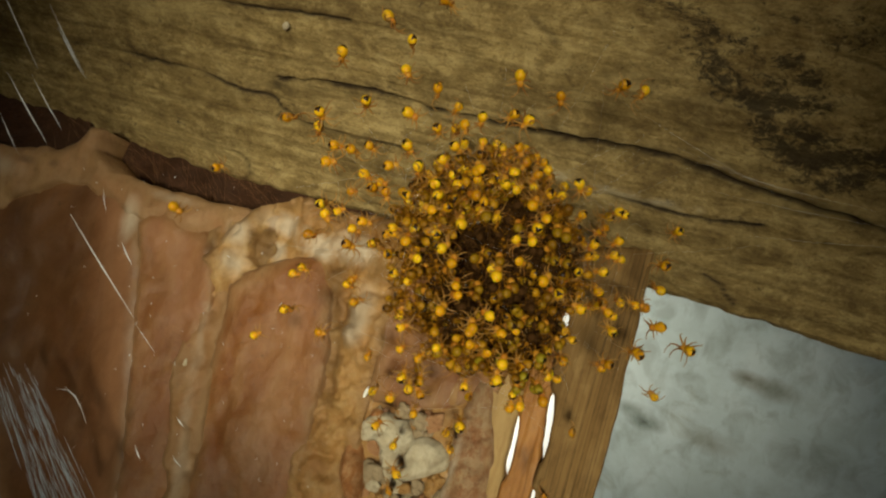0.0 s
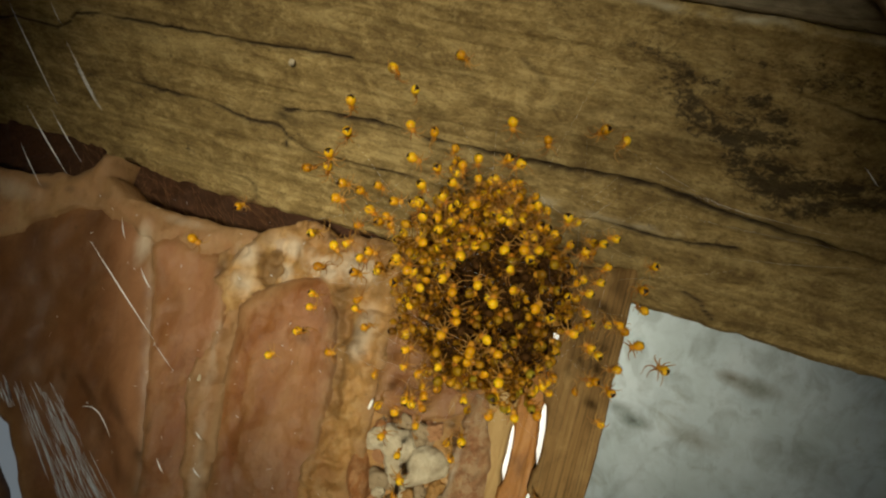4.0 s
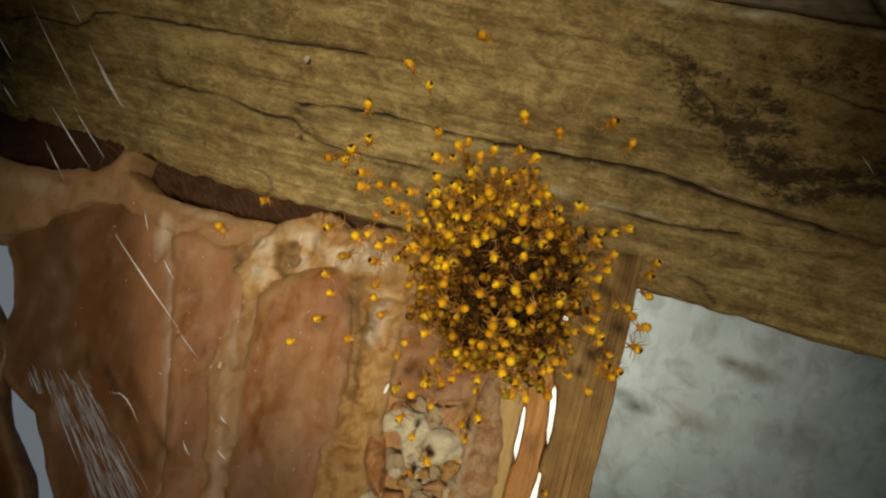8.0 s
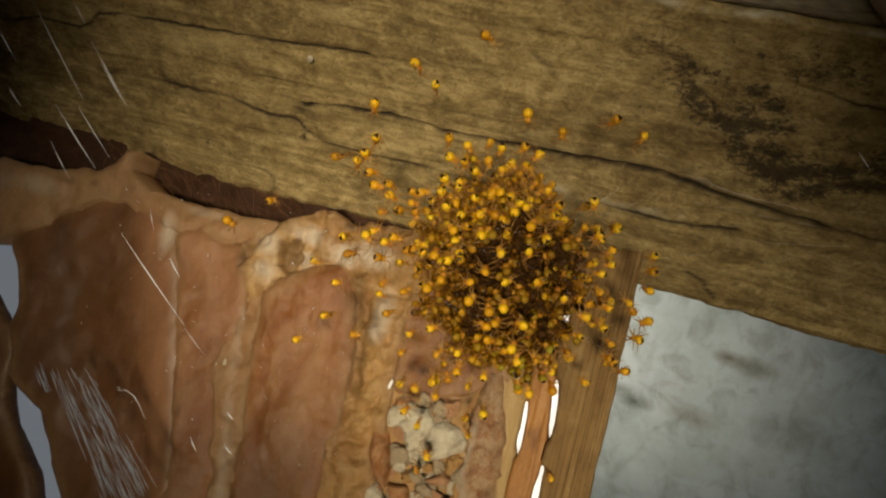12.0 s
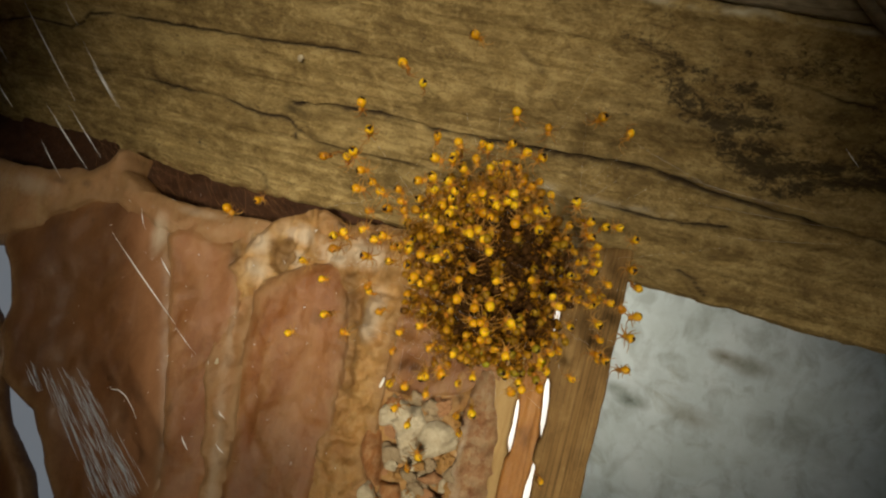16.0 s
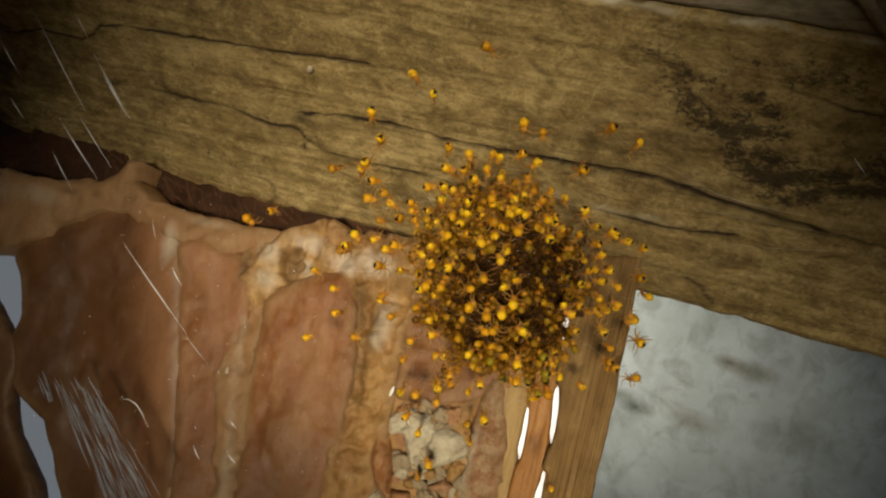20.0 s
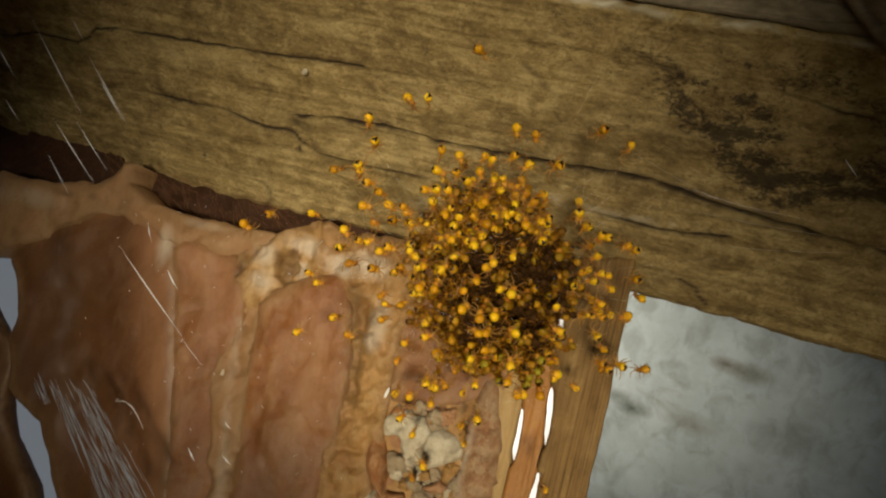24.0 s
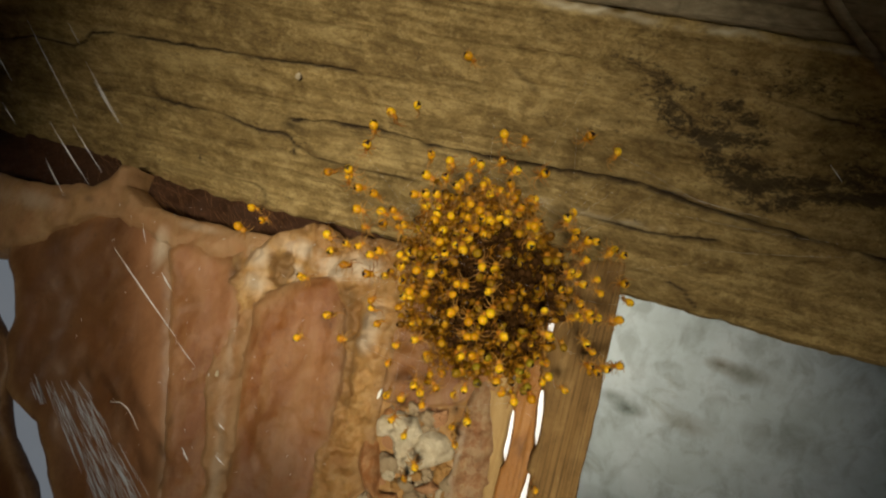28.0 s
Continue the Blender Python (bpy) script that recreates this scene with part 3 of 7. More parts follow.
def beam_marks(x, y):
    # The cracks' shade is put into the colour; a brown streak and knot join it
    shade_and_dirt = np.zeros(x.shape)
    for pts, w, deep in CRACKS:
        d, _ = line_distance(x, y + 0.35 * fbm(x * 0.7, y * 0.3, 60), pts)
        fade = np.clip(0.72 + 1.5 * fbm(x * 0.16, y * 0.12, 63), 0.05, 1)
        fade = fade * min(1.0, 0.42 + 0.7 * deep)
        shade_and_dirt = np.maximum(shade_and_dirt, np.clip((1.25 * np.exp(-(d / (0.62 * w)) ** 2) + 0.42 * np.exp(-(d / (2.6 * w)) ** 2)) * fade, 0, 1))
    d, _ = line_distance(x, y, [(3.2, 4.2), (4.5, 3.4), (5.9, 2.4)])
    shade_and_dirt = np.maximum(shade_and_dirt, 0.5 * np.exp(-(d / 0.45) ** 2))
    shade_and_dirt = np.maximum(shade_and_dirt, 0.95 * np.exp(-(np.hypot((x + 29.3) / 1.9, (y + 11.0) / 1.5)) ** 2) * np.clip(0.8 + 2 * fbm(x * 0.6, y * 0.6, 66), 0, 1))
    # Black mould; the last broad stretch paints the light's fall-off at upper right
    mould = np.zeros(x.shape)
    for pts, w, much in (([(16.1, 8.6), (18.2, 7.6), (20.8, 6.3)], 1.0, 0.7), ([(20.8, 6.3), (21.2, 4.2), (21.9, 2.3), (24.5, 0.9), (27.3, -0.7), (28.5, -3.2), (30.7, -4.9), (33.5, -6.6)], 1.9, 1.2), ([(33.0, -6.2), (36.3, -5.2), (39.4, -3.8), (43, -1.5), (48, -1)], 2.4, 1.2),
                         ([(23.9, 5.5), (26.0, 5.0), (29.1, 4.3), (31.1, 2.9)], 1.6, 1.0), ([(28.0, 2.2), (29.7, 0.6), (32.5, 0.8), (31.2, -2.0), (34, -4)], 2.2, 1.05), ([(27.1, 8.8), (30.5, 9.1)], 1.4, 0.7), ([(18, 8.5), (24, 4), (34, -2), (45, -3)], 5.5, 0.55),
                         ([(27.2, -0.3), (28.3, -2.4)], 1.2, 1.6), ([(31.2, -4.9), (34.0, -4.7), (37.2, -3.9), (40.2, -2.7)], 1.7, 1.75), ([(35.6, -7.0), (39.4, -5.0), (42.7, -4.1), (48, -3)], 1.5, 1.6), ([(33, 7), (46, 6)], 4.5, 0.6)):
        d, _ = line_distance(x, y, pts)
        mould = np.maximum(mould, much * np.exp(-(d / w) ** 2))
    rim = 13.0 + 0.7 * fbm(x * 0.25, y * 0.1, 91)
    pale = np.exp(-((y - rim) / 0.32) ** 2) * np.clip((x - 4) / 4, 0, 1) * np.clip(0.9 + 2.6 * fbm(x * 0.35, y * 1.2, 92), 0, 1.4)
    d, _ = line_distance(x, y, [(7, -13.4), (13, -13.7), (19, -13.5), (24, -13.4)])
    pale = np.maximum(pale, 0.75 * np.exp(-(d / 0.55) ** 2) * np.clip(0.8 + 2.0 * fbm(x * 0.4, y * 0.8, 94), 0, 1))
    return {"shade_and_dirt": shade_and_dirt, "mould": mould, "pale": pale}


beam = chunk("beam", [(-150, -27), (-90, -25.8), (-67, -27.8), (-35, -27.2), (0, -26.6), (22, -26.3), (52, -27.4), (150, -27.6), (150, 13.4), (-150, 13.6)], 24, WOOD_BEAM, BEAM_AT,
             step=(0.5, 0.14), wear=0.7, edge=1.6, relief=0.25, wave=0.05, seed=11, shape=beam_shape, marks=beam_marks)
tagged(beam, "weathered brown timber beam with long cracks and black mould", "beam", kind="structure")
upper_board = chunk("upper_board", [(-150, 13.6), (150, 13.4), (150, 36), (-150, 36)], 20, WOOD_TOP, BEAM_AT, step=(0.8, 0.3), front=-0.3, wear=0.3, edge=0.6, relief=0.2, seed=15,
                    shape=lambda x, y: 0.3 * fbm(x * 0.04, y * 0.8, 71) - 0.5 * np.exp(-((y - 16.2) / 0.3) ** 2))
tagged(upper_board, "grey weathered board above the beam", "board", kind="structure")
end_board = chunk("end_board", [(23, 36), (33.5, 19.6), (37, 16.2), (43.6, 10.6), (56, 0), (150, -2), (150, 36)], 3, WOOD_TOP, BEAM_AT, step=(0.9, 0.6), front=0.5, wear=0.2, edge=0.5, relief=0.2, seed=16)
tagged(end_board, "dark board nailed aslant over the beam's end", "board", kind="structure")
batten = chunk("batten", [(22.4, 36), (32.7, 19.4), (36.3, 15.9), (43.0, 10.2), (55.5, -0.6), (56.2, 0.2), (43.8, 11.2), (37.2, 16.8), (33.8, 20.2), (23.6, 36)], 4, WOOD_TOP, BEAM_AT, step=(0.35, 0.35), front=0.8, wear=0.15, edge=0.4, relief=0.1, seed=17)
tagged(batten, "thin brown batten along the slanting board", "batten", kind="structure")
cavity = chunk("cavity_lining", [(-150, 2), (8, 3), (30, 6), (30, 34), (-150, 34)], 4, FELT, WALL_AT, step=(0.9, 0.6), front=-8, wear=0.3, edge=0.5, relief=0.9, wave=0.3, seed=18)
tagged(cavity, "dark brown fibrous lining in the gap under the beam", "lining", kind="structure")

# the broken brickwork
brickwork = tagged(new("brickwork"), "broken reddish-brown brickwork with tan mortar under the beam", "brickwork", kind="structure")


def wall_marks(x, y):
    """Lime bloom, pinkish dust and darker patches on the brickwork."""
    lime, darkening, dust = np.zeros(x.shape), np.zeros(x.shape), np.zeros(x.shape)
    for u, v, ru, rv, much in ((-10.5, 6.6, 2.6, 2.2, 0.8), (-4.2, 9.2, 4.0, 1.6, 0.95), (1.5, 7.6, 3.4, 1.7, 1.5), (-4.5, 5.6, 1.6, 1.4, 1.0), (5.5, 8.8, 3.4, 2.2, 1.3), (-9.6, 2.6, 2.0, 2.4, 0.8),
                               (-50, 6.5, 6, 2, 0.55), (-57, 6, 5, 2.5, 0.6), (-21, 8.6, 5, 1.0, 0.5), (-26.6, 4, 1.6, 4, 0.7), (9, 1, 2.0, 5, 0.7), (25.4, -14, 0.7, 8, 0.7), (25.5, -20, 1.6, 3, 0.7)):
        lime = np.maximum(lime, much * np.exp(-((x - u) / ru) ** 2 - ((y - v) / rv) ** 2))
    # The second line paints the highlight on the reddish brick's right edge
    for pts, w, much in (([(-11.5, -4), (-10.2, -12), (-9.0, -19), (-7.2, -26), (-3, -50)], 1.4, 0.5), ([(2.9, 5.6), (4.6, 1.2), (6.0, -3.4), (6.9, -10), (7.0, -18), (6.9, -26)], 0.7, 0.3)):
        lime = np.maximum(lime, much * np.exp(-(line_distance(x, y, pts)[0] / w) ** 2))
    for pts, w, much in (([(-29, 5), (-26, -2), (-23, -10), (-20, -18), (-17, -27), (-14, -34)], 3.6, 0.95), ([(-21, 3), (-16.5, 1), (-14.5, -5)], 3.6, 0.9), ([(0, 1), (1.5, -8), (2.5, -20)], 2.6, 0.5)):
        dust = np.maximum(dust, much * np.exp(-(line_distance(x, y, pts)[0] / w) ** 2))
    # Darker blots: some stand for small holes, others darken the bricks' faces
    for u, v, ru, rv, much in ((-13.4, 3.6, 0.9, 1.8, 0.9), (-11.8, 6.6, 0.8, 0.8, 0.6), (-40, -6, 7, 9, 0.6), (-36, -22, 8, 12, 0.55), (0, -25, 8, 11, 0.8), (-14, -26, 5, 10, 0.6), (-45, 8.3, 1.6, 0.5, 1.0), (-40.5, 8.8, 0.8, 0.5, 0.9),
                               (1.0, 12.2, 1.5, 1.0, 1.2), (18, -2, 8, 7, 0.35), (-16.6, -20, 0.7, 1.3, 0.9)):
        darkening = np.maximum(darkening, much * np.exp(-((x - u) / ru) ** 2 - ((y - v) / rv) ** 2))
    darkening = np.maximum(darkening, 0.6 * np.exp(-(line_distance(x, y, [(4.2, 4.6), (6.0, 0), (7.4, -6), (7.8, -9)])[0] / 1.1) ** 2))
    # The broken hole's shade is put into its colour, besides its depth
    darkening = np.maximum(darkening, 0.8 * in_hole(x, y))
    return {"lime": lime * (1 - in_hole(x, y)), "darkening": darkening, "dust": dust}


HOLE = [(-8.6, 4.2), (-8.5, 6.8), (-6.5, 8.3), (-5.4, 7.8), (-5.0, 5.0), (-6.2, 2.9)]


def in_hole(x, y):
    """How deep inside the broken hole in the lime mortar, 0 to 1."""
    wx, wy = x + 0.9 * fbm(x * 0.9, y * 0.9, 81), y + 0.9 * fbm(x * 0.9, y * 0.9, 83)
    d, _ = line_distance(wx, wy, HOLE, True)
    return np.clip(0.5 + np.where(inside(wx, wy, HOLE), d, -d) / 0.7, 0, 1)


def piece(name, outline, thick, mat, label="", **more):
    more["drop"] = more.get("drop", 0.8) * 0.3
    more["wear"] = more.get("wear", 0.35)
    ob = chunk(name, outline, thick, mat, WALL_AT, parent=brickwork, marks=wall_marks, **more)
    return tagged(ob, label) if label else ob


piece("ledge", [(-110, 8), (-66.5, 8.2), (-56.0, 9.3), (-52.6, 8.9), (-48.5, 9.2), (-44.7, 10.0), (-41.0, 11.2), (-39.2, 12.6), (-37.5, 15.5), (-35.6, 15.3), (-35.2, 12.2), (-31.6, 9.9), (-26.6, 9.5), (-20.0, 9.8), (-15.5, 9.6), (-10.8, 10.2), (-8.9, 9.9), (-7.0, 11.4), (-4.6, 12.4),
                (-6, 8.4), (-13.0, 4.6), (-18.6, 4.8), (-24.1, 4.6), (-29.0, 5.4), (-35.0, 7.2), (-38.6, 6.6), (-42.1, 5.0), (-44.8, 3.0), (-46.7, 0.4), (-51.3, -1.0), (-52.8, -2.4), (-54.6, -3.2), (-60.6, -4.4), (-110, -6)], 9, LEDGE,
      "tan rendered ledge with a crumbling rim", step=(0.5, 0.5), front=-1.2, wear=0.9, edge=2.2, drop=2.0, relief=0.8, wave=0.22, seed=21, grow=0.1)
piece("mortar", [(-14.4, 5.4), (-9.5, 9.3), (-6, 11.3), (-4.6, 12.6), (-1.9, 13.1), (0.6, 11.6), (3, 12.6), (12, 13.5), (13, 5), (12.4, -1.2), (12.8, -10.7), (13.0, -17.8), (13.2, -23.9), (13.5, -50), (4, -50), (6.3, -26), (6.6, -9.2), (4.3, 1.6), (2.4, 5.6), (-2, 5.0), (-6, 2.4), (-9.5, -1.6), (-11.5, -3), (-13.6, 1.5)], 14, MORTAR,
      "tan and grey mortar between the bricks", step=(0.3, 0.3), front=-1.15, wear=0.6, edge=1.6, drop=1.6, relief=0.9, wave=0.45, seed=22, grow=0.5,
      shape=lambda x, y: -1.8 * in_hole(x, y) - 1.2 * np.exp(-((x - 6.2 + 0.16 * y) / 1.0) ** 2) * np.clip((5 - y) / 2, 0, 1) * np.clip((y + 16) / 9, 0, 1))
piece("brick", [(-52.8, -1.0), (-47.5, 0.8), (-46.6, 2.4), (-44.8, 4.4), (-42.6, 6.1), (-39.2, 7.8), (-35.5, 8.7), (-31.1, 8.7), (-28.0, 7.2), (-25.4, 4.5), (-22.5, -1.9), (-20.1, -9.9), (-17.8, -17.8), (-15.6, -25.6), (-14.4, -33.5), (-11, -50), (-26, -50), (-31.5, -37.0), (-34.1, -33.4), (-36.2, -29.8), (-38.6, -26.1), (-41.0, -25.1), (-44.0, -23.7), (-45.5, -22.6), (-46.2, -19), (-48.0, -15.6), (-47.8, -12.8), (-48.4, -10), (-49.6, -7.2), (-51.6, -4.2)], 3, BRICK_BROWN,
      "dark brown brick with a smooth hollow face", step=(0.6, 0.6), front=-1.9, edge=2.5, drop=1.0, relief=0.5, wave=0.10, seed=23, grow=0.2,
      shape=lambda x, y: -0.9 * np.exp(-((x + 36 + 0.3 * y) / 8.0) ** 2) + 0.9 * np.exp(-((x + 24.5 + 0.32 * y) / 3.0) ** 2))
piece("brick", [(-24.6, 4.2), (-23.8, 6.1), (-21.7, 6.2), (-18.6, 5.4), (-14.8, 5.0), (-13.0, 3.1), (-11.5, -0.8), (-11.7, -6.8), (-11.9, -11.2), (-10.6, -17.4), (-9.0, -23.5), (-7.6, -30.4), (-4, -50), (-11, -50), (-15.0, -32.5), (-15.8, -25.3), (-17.9, -17.6), (-20.2, -9.8), (-22.6, -1.8)], 12, BRICK_PINK,
      "pale pinkish brick flake", step=(0.4, 0.4), front=-0.9, edge=1.6, drop=2.2, relief=0.6, wave=0.15, seed=24, grow=0.5,
      shape=lambda x, y: -0.5 * np.exp(-((x + 15.5 + 0.25 * y) / 2.0) ** 2))
piece("mortar_seam", [(-14.0, 2.8), (-10.7, 1.1), (-8.7, -1.8), (-8.8, -8.1), (-7.9, -13.3), (-6.7, -18.7), (-5.9, -24.1), (-5.0, -29.6), (-1, -50), (-5, -50), (-8.0, -30.4), (-9.7, -23.6), (-11.3, -17.5), (-12.8, -12.1), (-12.7, -7.8), (-12.3, -3.5)], 12, LEDGE,
      "pale vertical mortar seam", step=(0.4, 0.4), front=-1.0, wear=0.5, edge=1.8, drop=0.8, relief=0.8, wave=0.3, seed=25, grow=0.4)
piece("brick", [(-9.0, -0.6), (-7.3, 1.9), (-4.6, 3.5), (-2.0, 5.1), (1.2, 6.2), (2.9, 5.3), (4.4, 1.6), (5.7, -3.0), (6.7, -9.2), (6.9, -15.6), (6.8, -21.1), (6.4, -26), (3.5, -50), (-2, -50), (-5.2, -29.5), (-5.7, -24.0), (-6.6, -18.6), (-7.7, -13.2), (-8.5, -8.0), (-8.4, -3.4)], 14, BRICK_PINK,
      "reddish brick with a worn rounded face", step=(0.4, 0.4), front=-0.5, edge=2.0, drop=2.6, relief=0.6, wave=0.14, seed=26, grow=0.3)
piece("brick", [(12.2, 3.2), (12.9, 9), (13, 13), (29.5, 13), (28.8, 4), (27.6, -4.0), (25.2, -4.8), (22.6, -6.6), (20, -7.4), (17.2, -8.3), (13.4, -8.6), (12.9, -2.7)], 12, BRICK_PINK,
      "reddish brick face behind the spiderlings", step=(0.6, 0.6), front=-1.4, edge=2.0, drop=1.2, relief=0.9, wave=0.2, seed=27, grow=0.5)
piece("brick", [(25.2, -5.5), (26.0, -3.0), (27.0, -2.4), (28.2, -6), (29.5, -10.6), (30.4, -18.7), (31, -50), (23, -50), (24.6, -20.4), (25.3, -17.2), (25.0, -9)], 12, BRICK_MOTTLED,
      "mottled red and cream brick strip", step=(0.3, 0.3), front=-1.1, wear=0.6, edge=1.6, drop=1.6, relief=0.8, wave=0.3, seed=28, grow=0.2)
piece("backing", [(10, -6), (24, -3), (30, -4), (30, -50), (10, -50)], 6, MORTAR, "tan mortar bed under the rubble", step=(0.4, 0.4), front=-2.3, relief=0.8, wave=0.2, seed=29)
piece("backing", [(-36, -3), (-34, 3), (-26, 6), (10, 6), (10, -50), (-8, -50), (-16, -36), (-26, -24), (-34, -18)], 6, LEDGE, "tan mortar bed behind the bricks", step=(0.8, 0.8), front=-4.4, relief=0.5, wave=0.2, seed=30)
piece("brick", [(-61, -2.5), (-58.4, -5.1), (-57.0, -7.7), (-55.8, -9.8), (-53.8, -11.8), (-52.0, -13.4), (-49.7, -15.7), (-48.4, -16.0), (-46.8, -19), (-46.4, -23.3), (-45.0, -26.6), (-43.2, -29.8), (-40.1, -32.6), (-36.9, -35.8), (-35.0, -39), (-30, -50), (-85, -50), (-85, -3)], 3, BRICK_BROWN,
      "brown brick beside a narrow gap", step=(0.7, 0.7), front=-1.8, edge=0.7, relief=0.7, wave=0.06, seed=39)
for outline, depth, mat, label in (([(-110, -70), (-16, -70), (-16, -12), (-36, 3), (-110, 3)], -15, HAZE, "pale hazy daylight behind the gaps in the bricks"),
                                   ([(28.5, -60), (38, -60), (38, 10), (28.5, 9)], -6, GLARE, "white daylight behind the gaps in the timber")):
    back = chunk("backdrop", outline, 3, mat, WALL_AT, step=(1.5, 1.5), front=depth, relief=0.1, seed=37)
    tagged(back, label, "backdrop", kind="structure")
rnd = random.Random(5)


def stone(u, v, r, mat, name, label):
    """Lumps are knobbly, chips are angular."""
    bm = bmesh.new()
    k = Vector((rnd.random() * 50, rnd.random() * 50, rnd.random() * 50))
    sx, sy = rnd.uniform(0.85, 1.35), rnd.uniform(0.75, 1.15)
    if name == "brick_chip":
        for i in range(16):
            d = Vector((rnd.gauss(0, 1), rnd.gauss(0, 1), rnd.gauss(0, 0.6))).normalized() * r * rnd.uniform(0.85, 1.15)
            bm.verts.new(d)
        hull = bmesh.ops.convex_hull(bm, input=bm.verts[:])
        bmesh.ops.delete(bm, geom=[g for g in hull["geom_unused"] if isinstance(g, bmesh.types.BMVert)], context="VERTS")
        bmesh.ops.bevel(bm, geom=bm.edges[:], offset=r * 0.07, segments=1, affect="EDGES")
    else:
        bmesh.ops.create_icosphere(bm, subdivisions=4, radius=r)
        for w in bm.verts:
            w.co *= 1 + 0.55 * noise.noise(w.co * (0.9 / r) + k) + 0.30 * noise.noise(w.co * (2.4 / r) + k) + 0.14 * noise.noise(w.co * (6.0 / r) + k)
    for w in bm.verts:
        w.co = Vector((w.co.x * sx, w.co.y * sy, w.co.z * 0.8))
    bmesh.ops.scale(bm, vec=(0.001, 0.001, 0.001), verts=bm.verts)
    me = bpy.data.meshes.new(name)
    bm.to_mesh(me)
    bm.free()
    if name != "brick_chip":
        me.shade_smooth()
    me.materials.append(mat)
    ob = new(name, me)
    ob.parent = brickwork
    ob.matrix_basis = WALL_AT @ pose(u / 1000, v / 1000, -0.0019 + rnd.uniform(-0.0005, 0.0005), 0, 0, rnd.uniform(0, 360))
    return tagged(ob, label)


for u, v, r, mat, name, label in (
        (16.3, -16.8, 1.35, GREY, "pebble", "rounded grey pebble"), (15.4, -13.8, 1.25, PINKISH, "brick_chip", "pinkish brick chip"), (16.8, -18.3, 0.85, LIME, "mortar_lump", "white lime mortar lump"),
        (21.6, -9.0, 1.15, PINKISH, "pebble", "pinkish-brown pebble"), (20.2, -9.2, 1.1, GREY, "pebble", "grey-brown pebble"), (24.1, -10.4, 0.75, MORTAR, "mortar_lump", "tan mortar lump"), (24.4, -9.6, 0.6, MORTAR, "mortar_lump", "tan mortar lump"),
        (14.8, -10.4, 0.9, CHIP, "brick_chip", "orange brick chip"), (17.9, -8.6, 0.95, GREY, "mortar_lump", "grey mortar lump"), (19.0, -8.0, 0.8, PINKISH, "brick_chip", "pinkish brick chip"),
        (21.0, -20.2, 1.0, GREY, "pebble", "rounded grey pebble"), (14.3, -22.6, 1.3, LIME, "mortar_lump", "white lime mortar lump"), (23.6, -16.3, 0.95, MORTAR, "mortar_lump", "tan mortar lump"), (25.0, -17.4, 1.0, GREY, "mortar_lump", "grey mortar lump"),
        (25.6, -19.2, 1.2, MORTAR, "mortar_lump", "tan mortar lump"), (21.8, -17.0, 0.9, GREY, "mortar_lump", "grey mortar lump"), (19.5, -18.9, 1.15, GREY, "pebble", "rounded grey pebble"), (22.6, -21.0, 1.1, PINKISH, "brick_chip", "pinkish brick chip"),
        (18.2, -19.3, 0.8, MORTAR, "mortar_lump", "tan mortar lump"), (20.6, -22.6, 1.2, CHIP, "brick_chip", "orange brick chip"), (24.4, -22.4, 1.5, GREY, "mortar_lump", "grey mortar lump"), (22.0, -24.6, 1.7, MORTAR, "mortar_lump", "tan mortar lump"),
        (15.2, -25.4, 1.7, CHIP, "brick_chip", "orange brick chip"), (18.8, -26.0, 1.8, LIME, "mortar_lump", "white lime mortar lump"), (12.9, -22.4, 1.0, CHIP, "brick_chip", "orange brick chip")):
    stone(u, v, r, mat, name, label)

piece("mortar_slab", [(13.1, -12.3), (14.2, -11.0), (16.1, -10.0), (17.3, -10.6), (18.5, -10.0), (19.8, -11.6), (19.2, -13.6), (19.8, -15.0), (19.0, -17.0), (17.6, -16.6), (17.2, -15.5), (16.8, -13.6), (15.8, -12.8), (13.9, -13.1)], 4, LIME,
      "large rough slab of cream lime mortar", step=(0.18, 0.18), front=-0.6, wear=0.7, edge=0.9, drop=2.6, relief=0.5, wave=0.7, seed=51, grow=0.35)
piece("mortar_slab", [(19.9, -12.2), (21.5, -11.2), (23.5, -11.3), (24.8, -12.6), (24.6, -13.6), (22.6, -15.2), (20.3, -16.6), (19.4, -16.2), (20.0, -14.8), (19.5, -13.6)], 4, LIME,
      "smooth lobe of cream lime mortar", step=(0.18, 0.18), front=-0.5, wear=0.5, edge=0.9, drop=2.6, relief=0.4, wave=0.5, seed=55, grow=0.3)
piece("brick_shard", [(12.1, -14.4), (13.0, -13.6), (14.3, -14.5), (15.3, -16.9), (15.6, -19.1), (15.5, -21.7), (13.7, -20.2), (12.5, -17.7)], 4, CHIP,
      "tall orange shard of broken brick", step=(0.25, 0.25), front=-0.2, wear=0.35, edge=0.8, drop=2.2, relief=0.8, wave=0.35, seed=52)
piece("brick_shard", [(16.1, -20.8), (18.5, -20.6), (19.3, -22.0), (19.3, -23.6), (16.8, -24.4)], 4, CHIP, "orange shard of broken brick", step=(0.25, 0.25), front=-0.3, wear=0.3, edge=0.6, drop=2.0, relief=0.6, wave=0.4, seed=53)
piece("brick_shard", [(20.7, -18.9), (22.7, -17.5), (24.1, -18.1), (23.6, -18.9), (21.9, -19.4)], 4, PINKISH, "long pink splinter of broken brick", step=(0.2, 0.2), front=-0.4, wear=0.25, edge=0.6, drop=2.0, relief=0.6, wave=0.4, seed=54)
# White sliver put in for the light that shows through a narrow gap
glint_v, glint_f = ball((0, 0, 0), (0.78, 0.24, 0.25), 9, 12, None, 0.3)
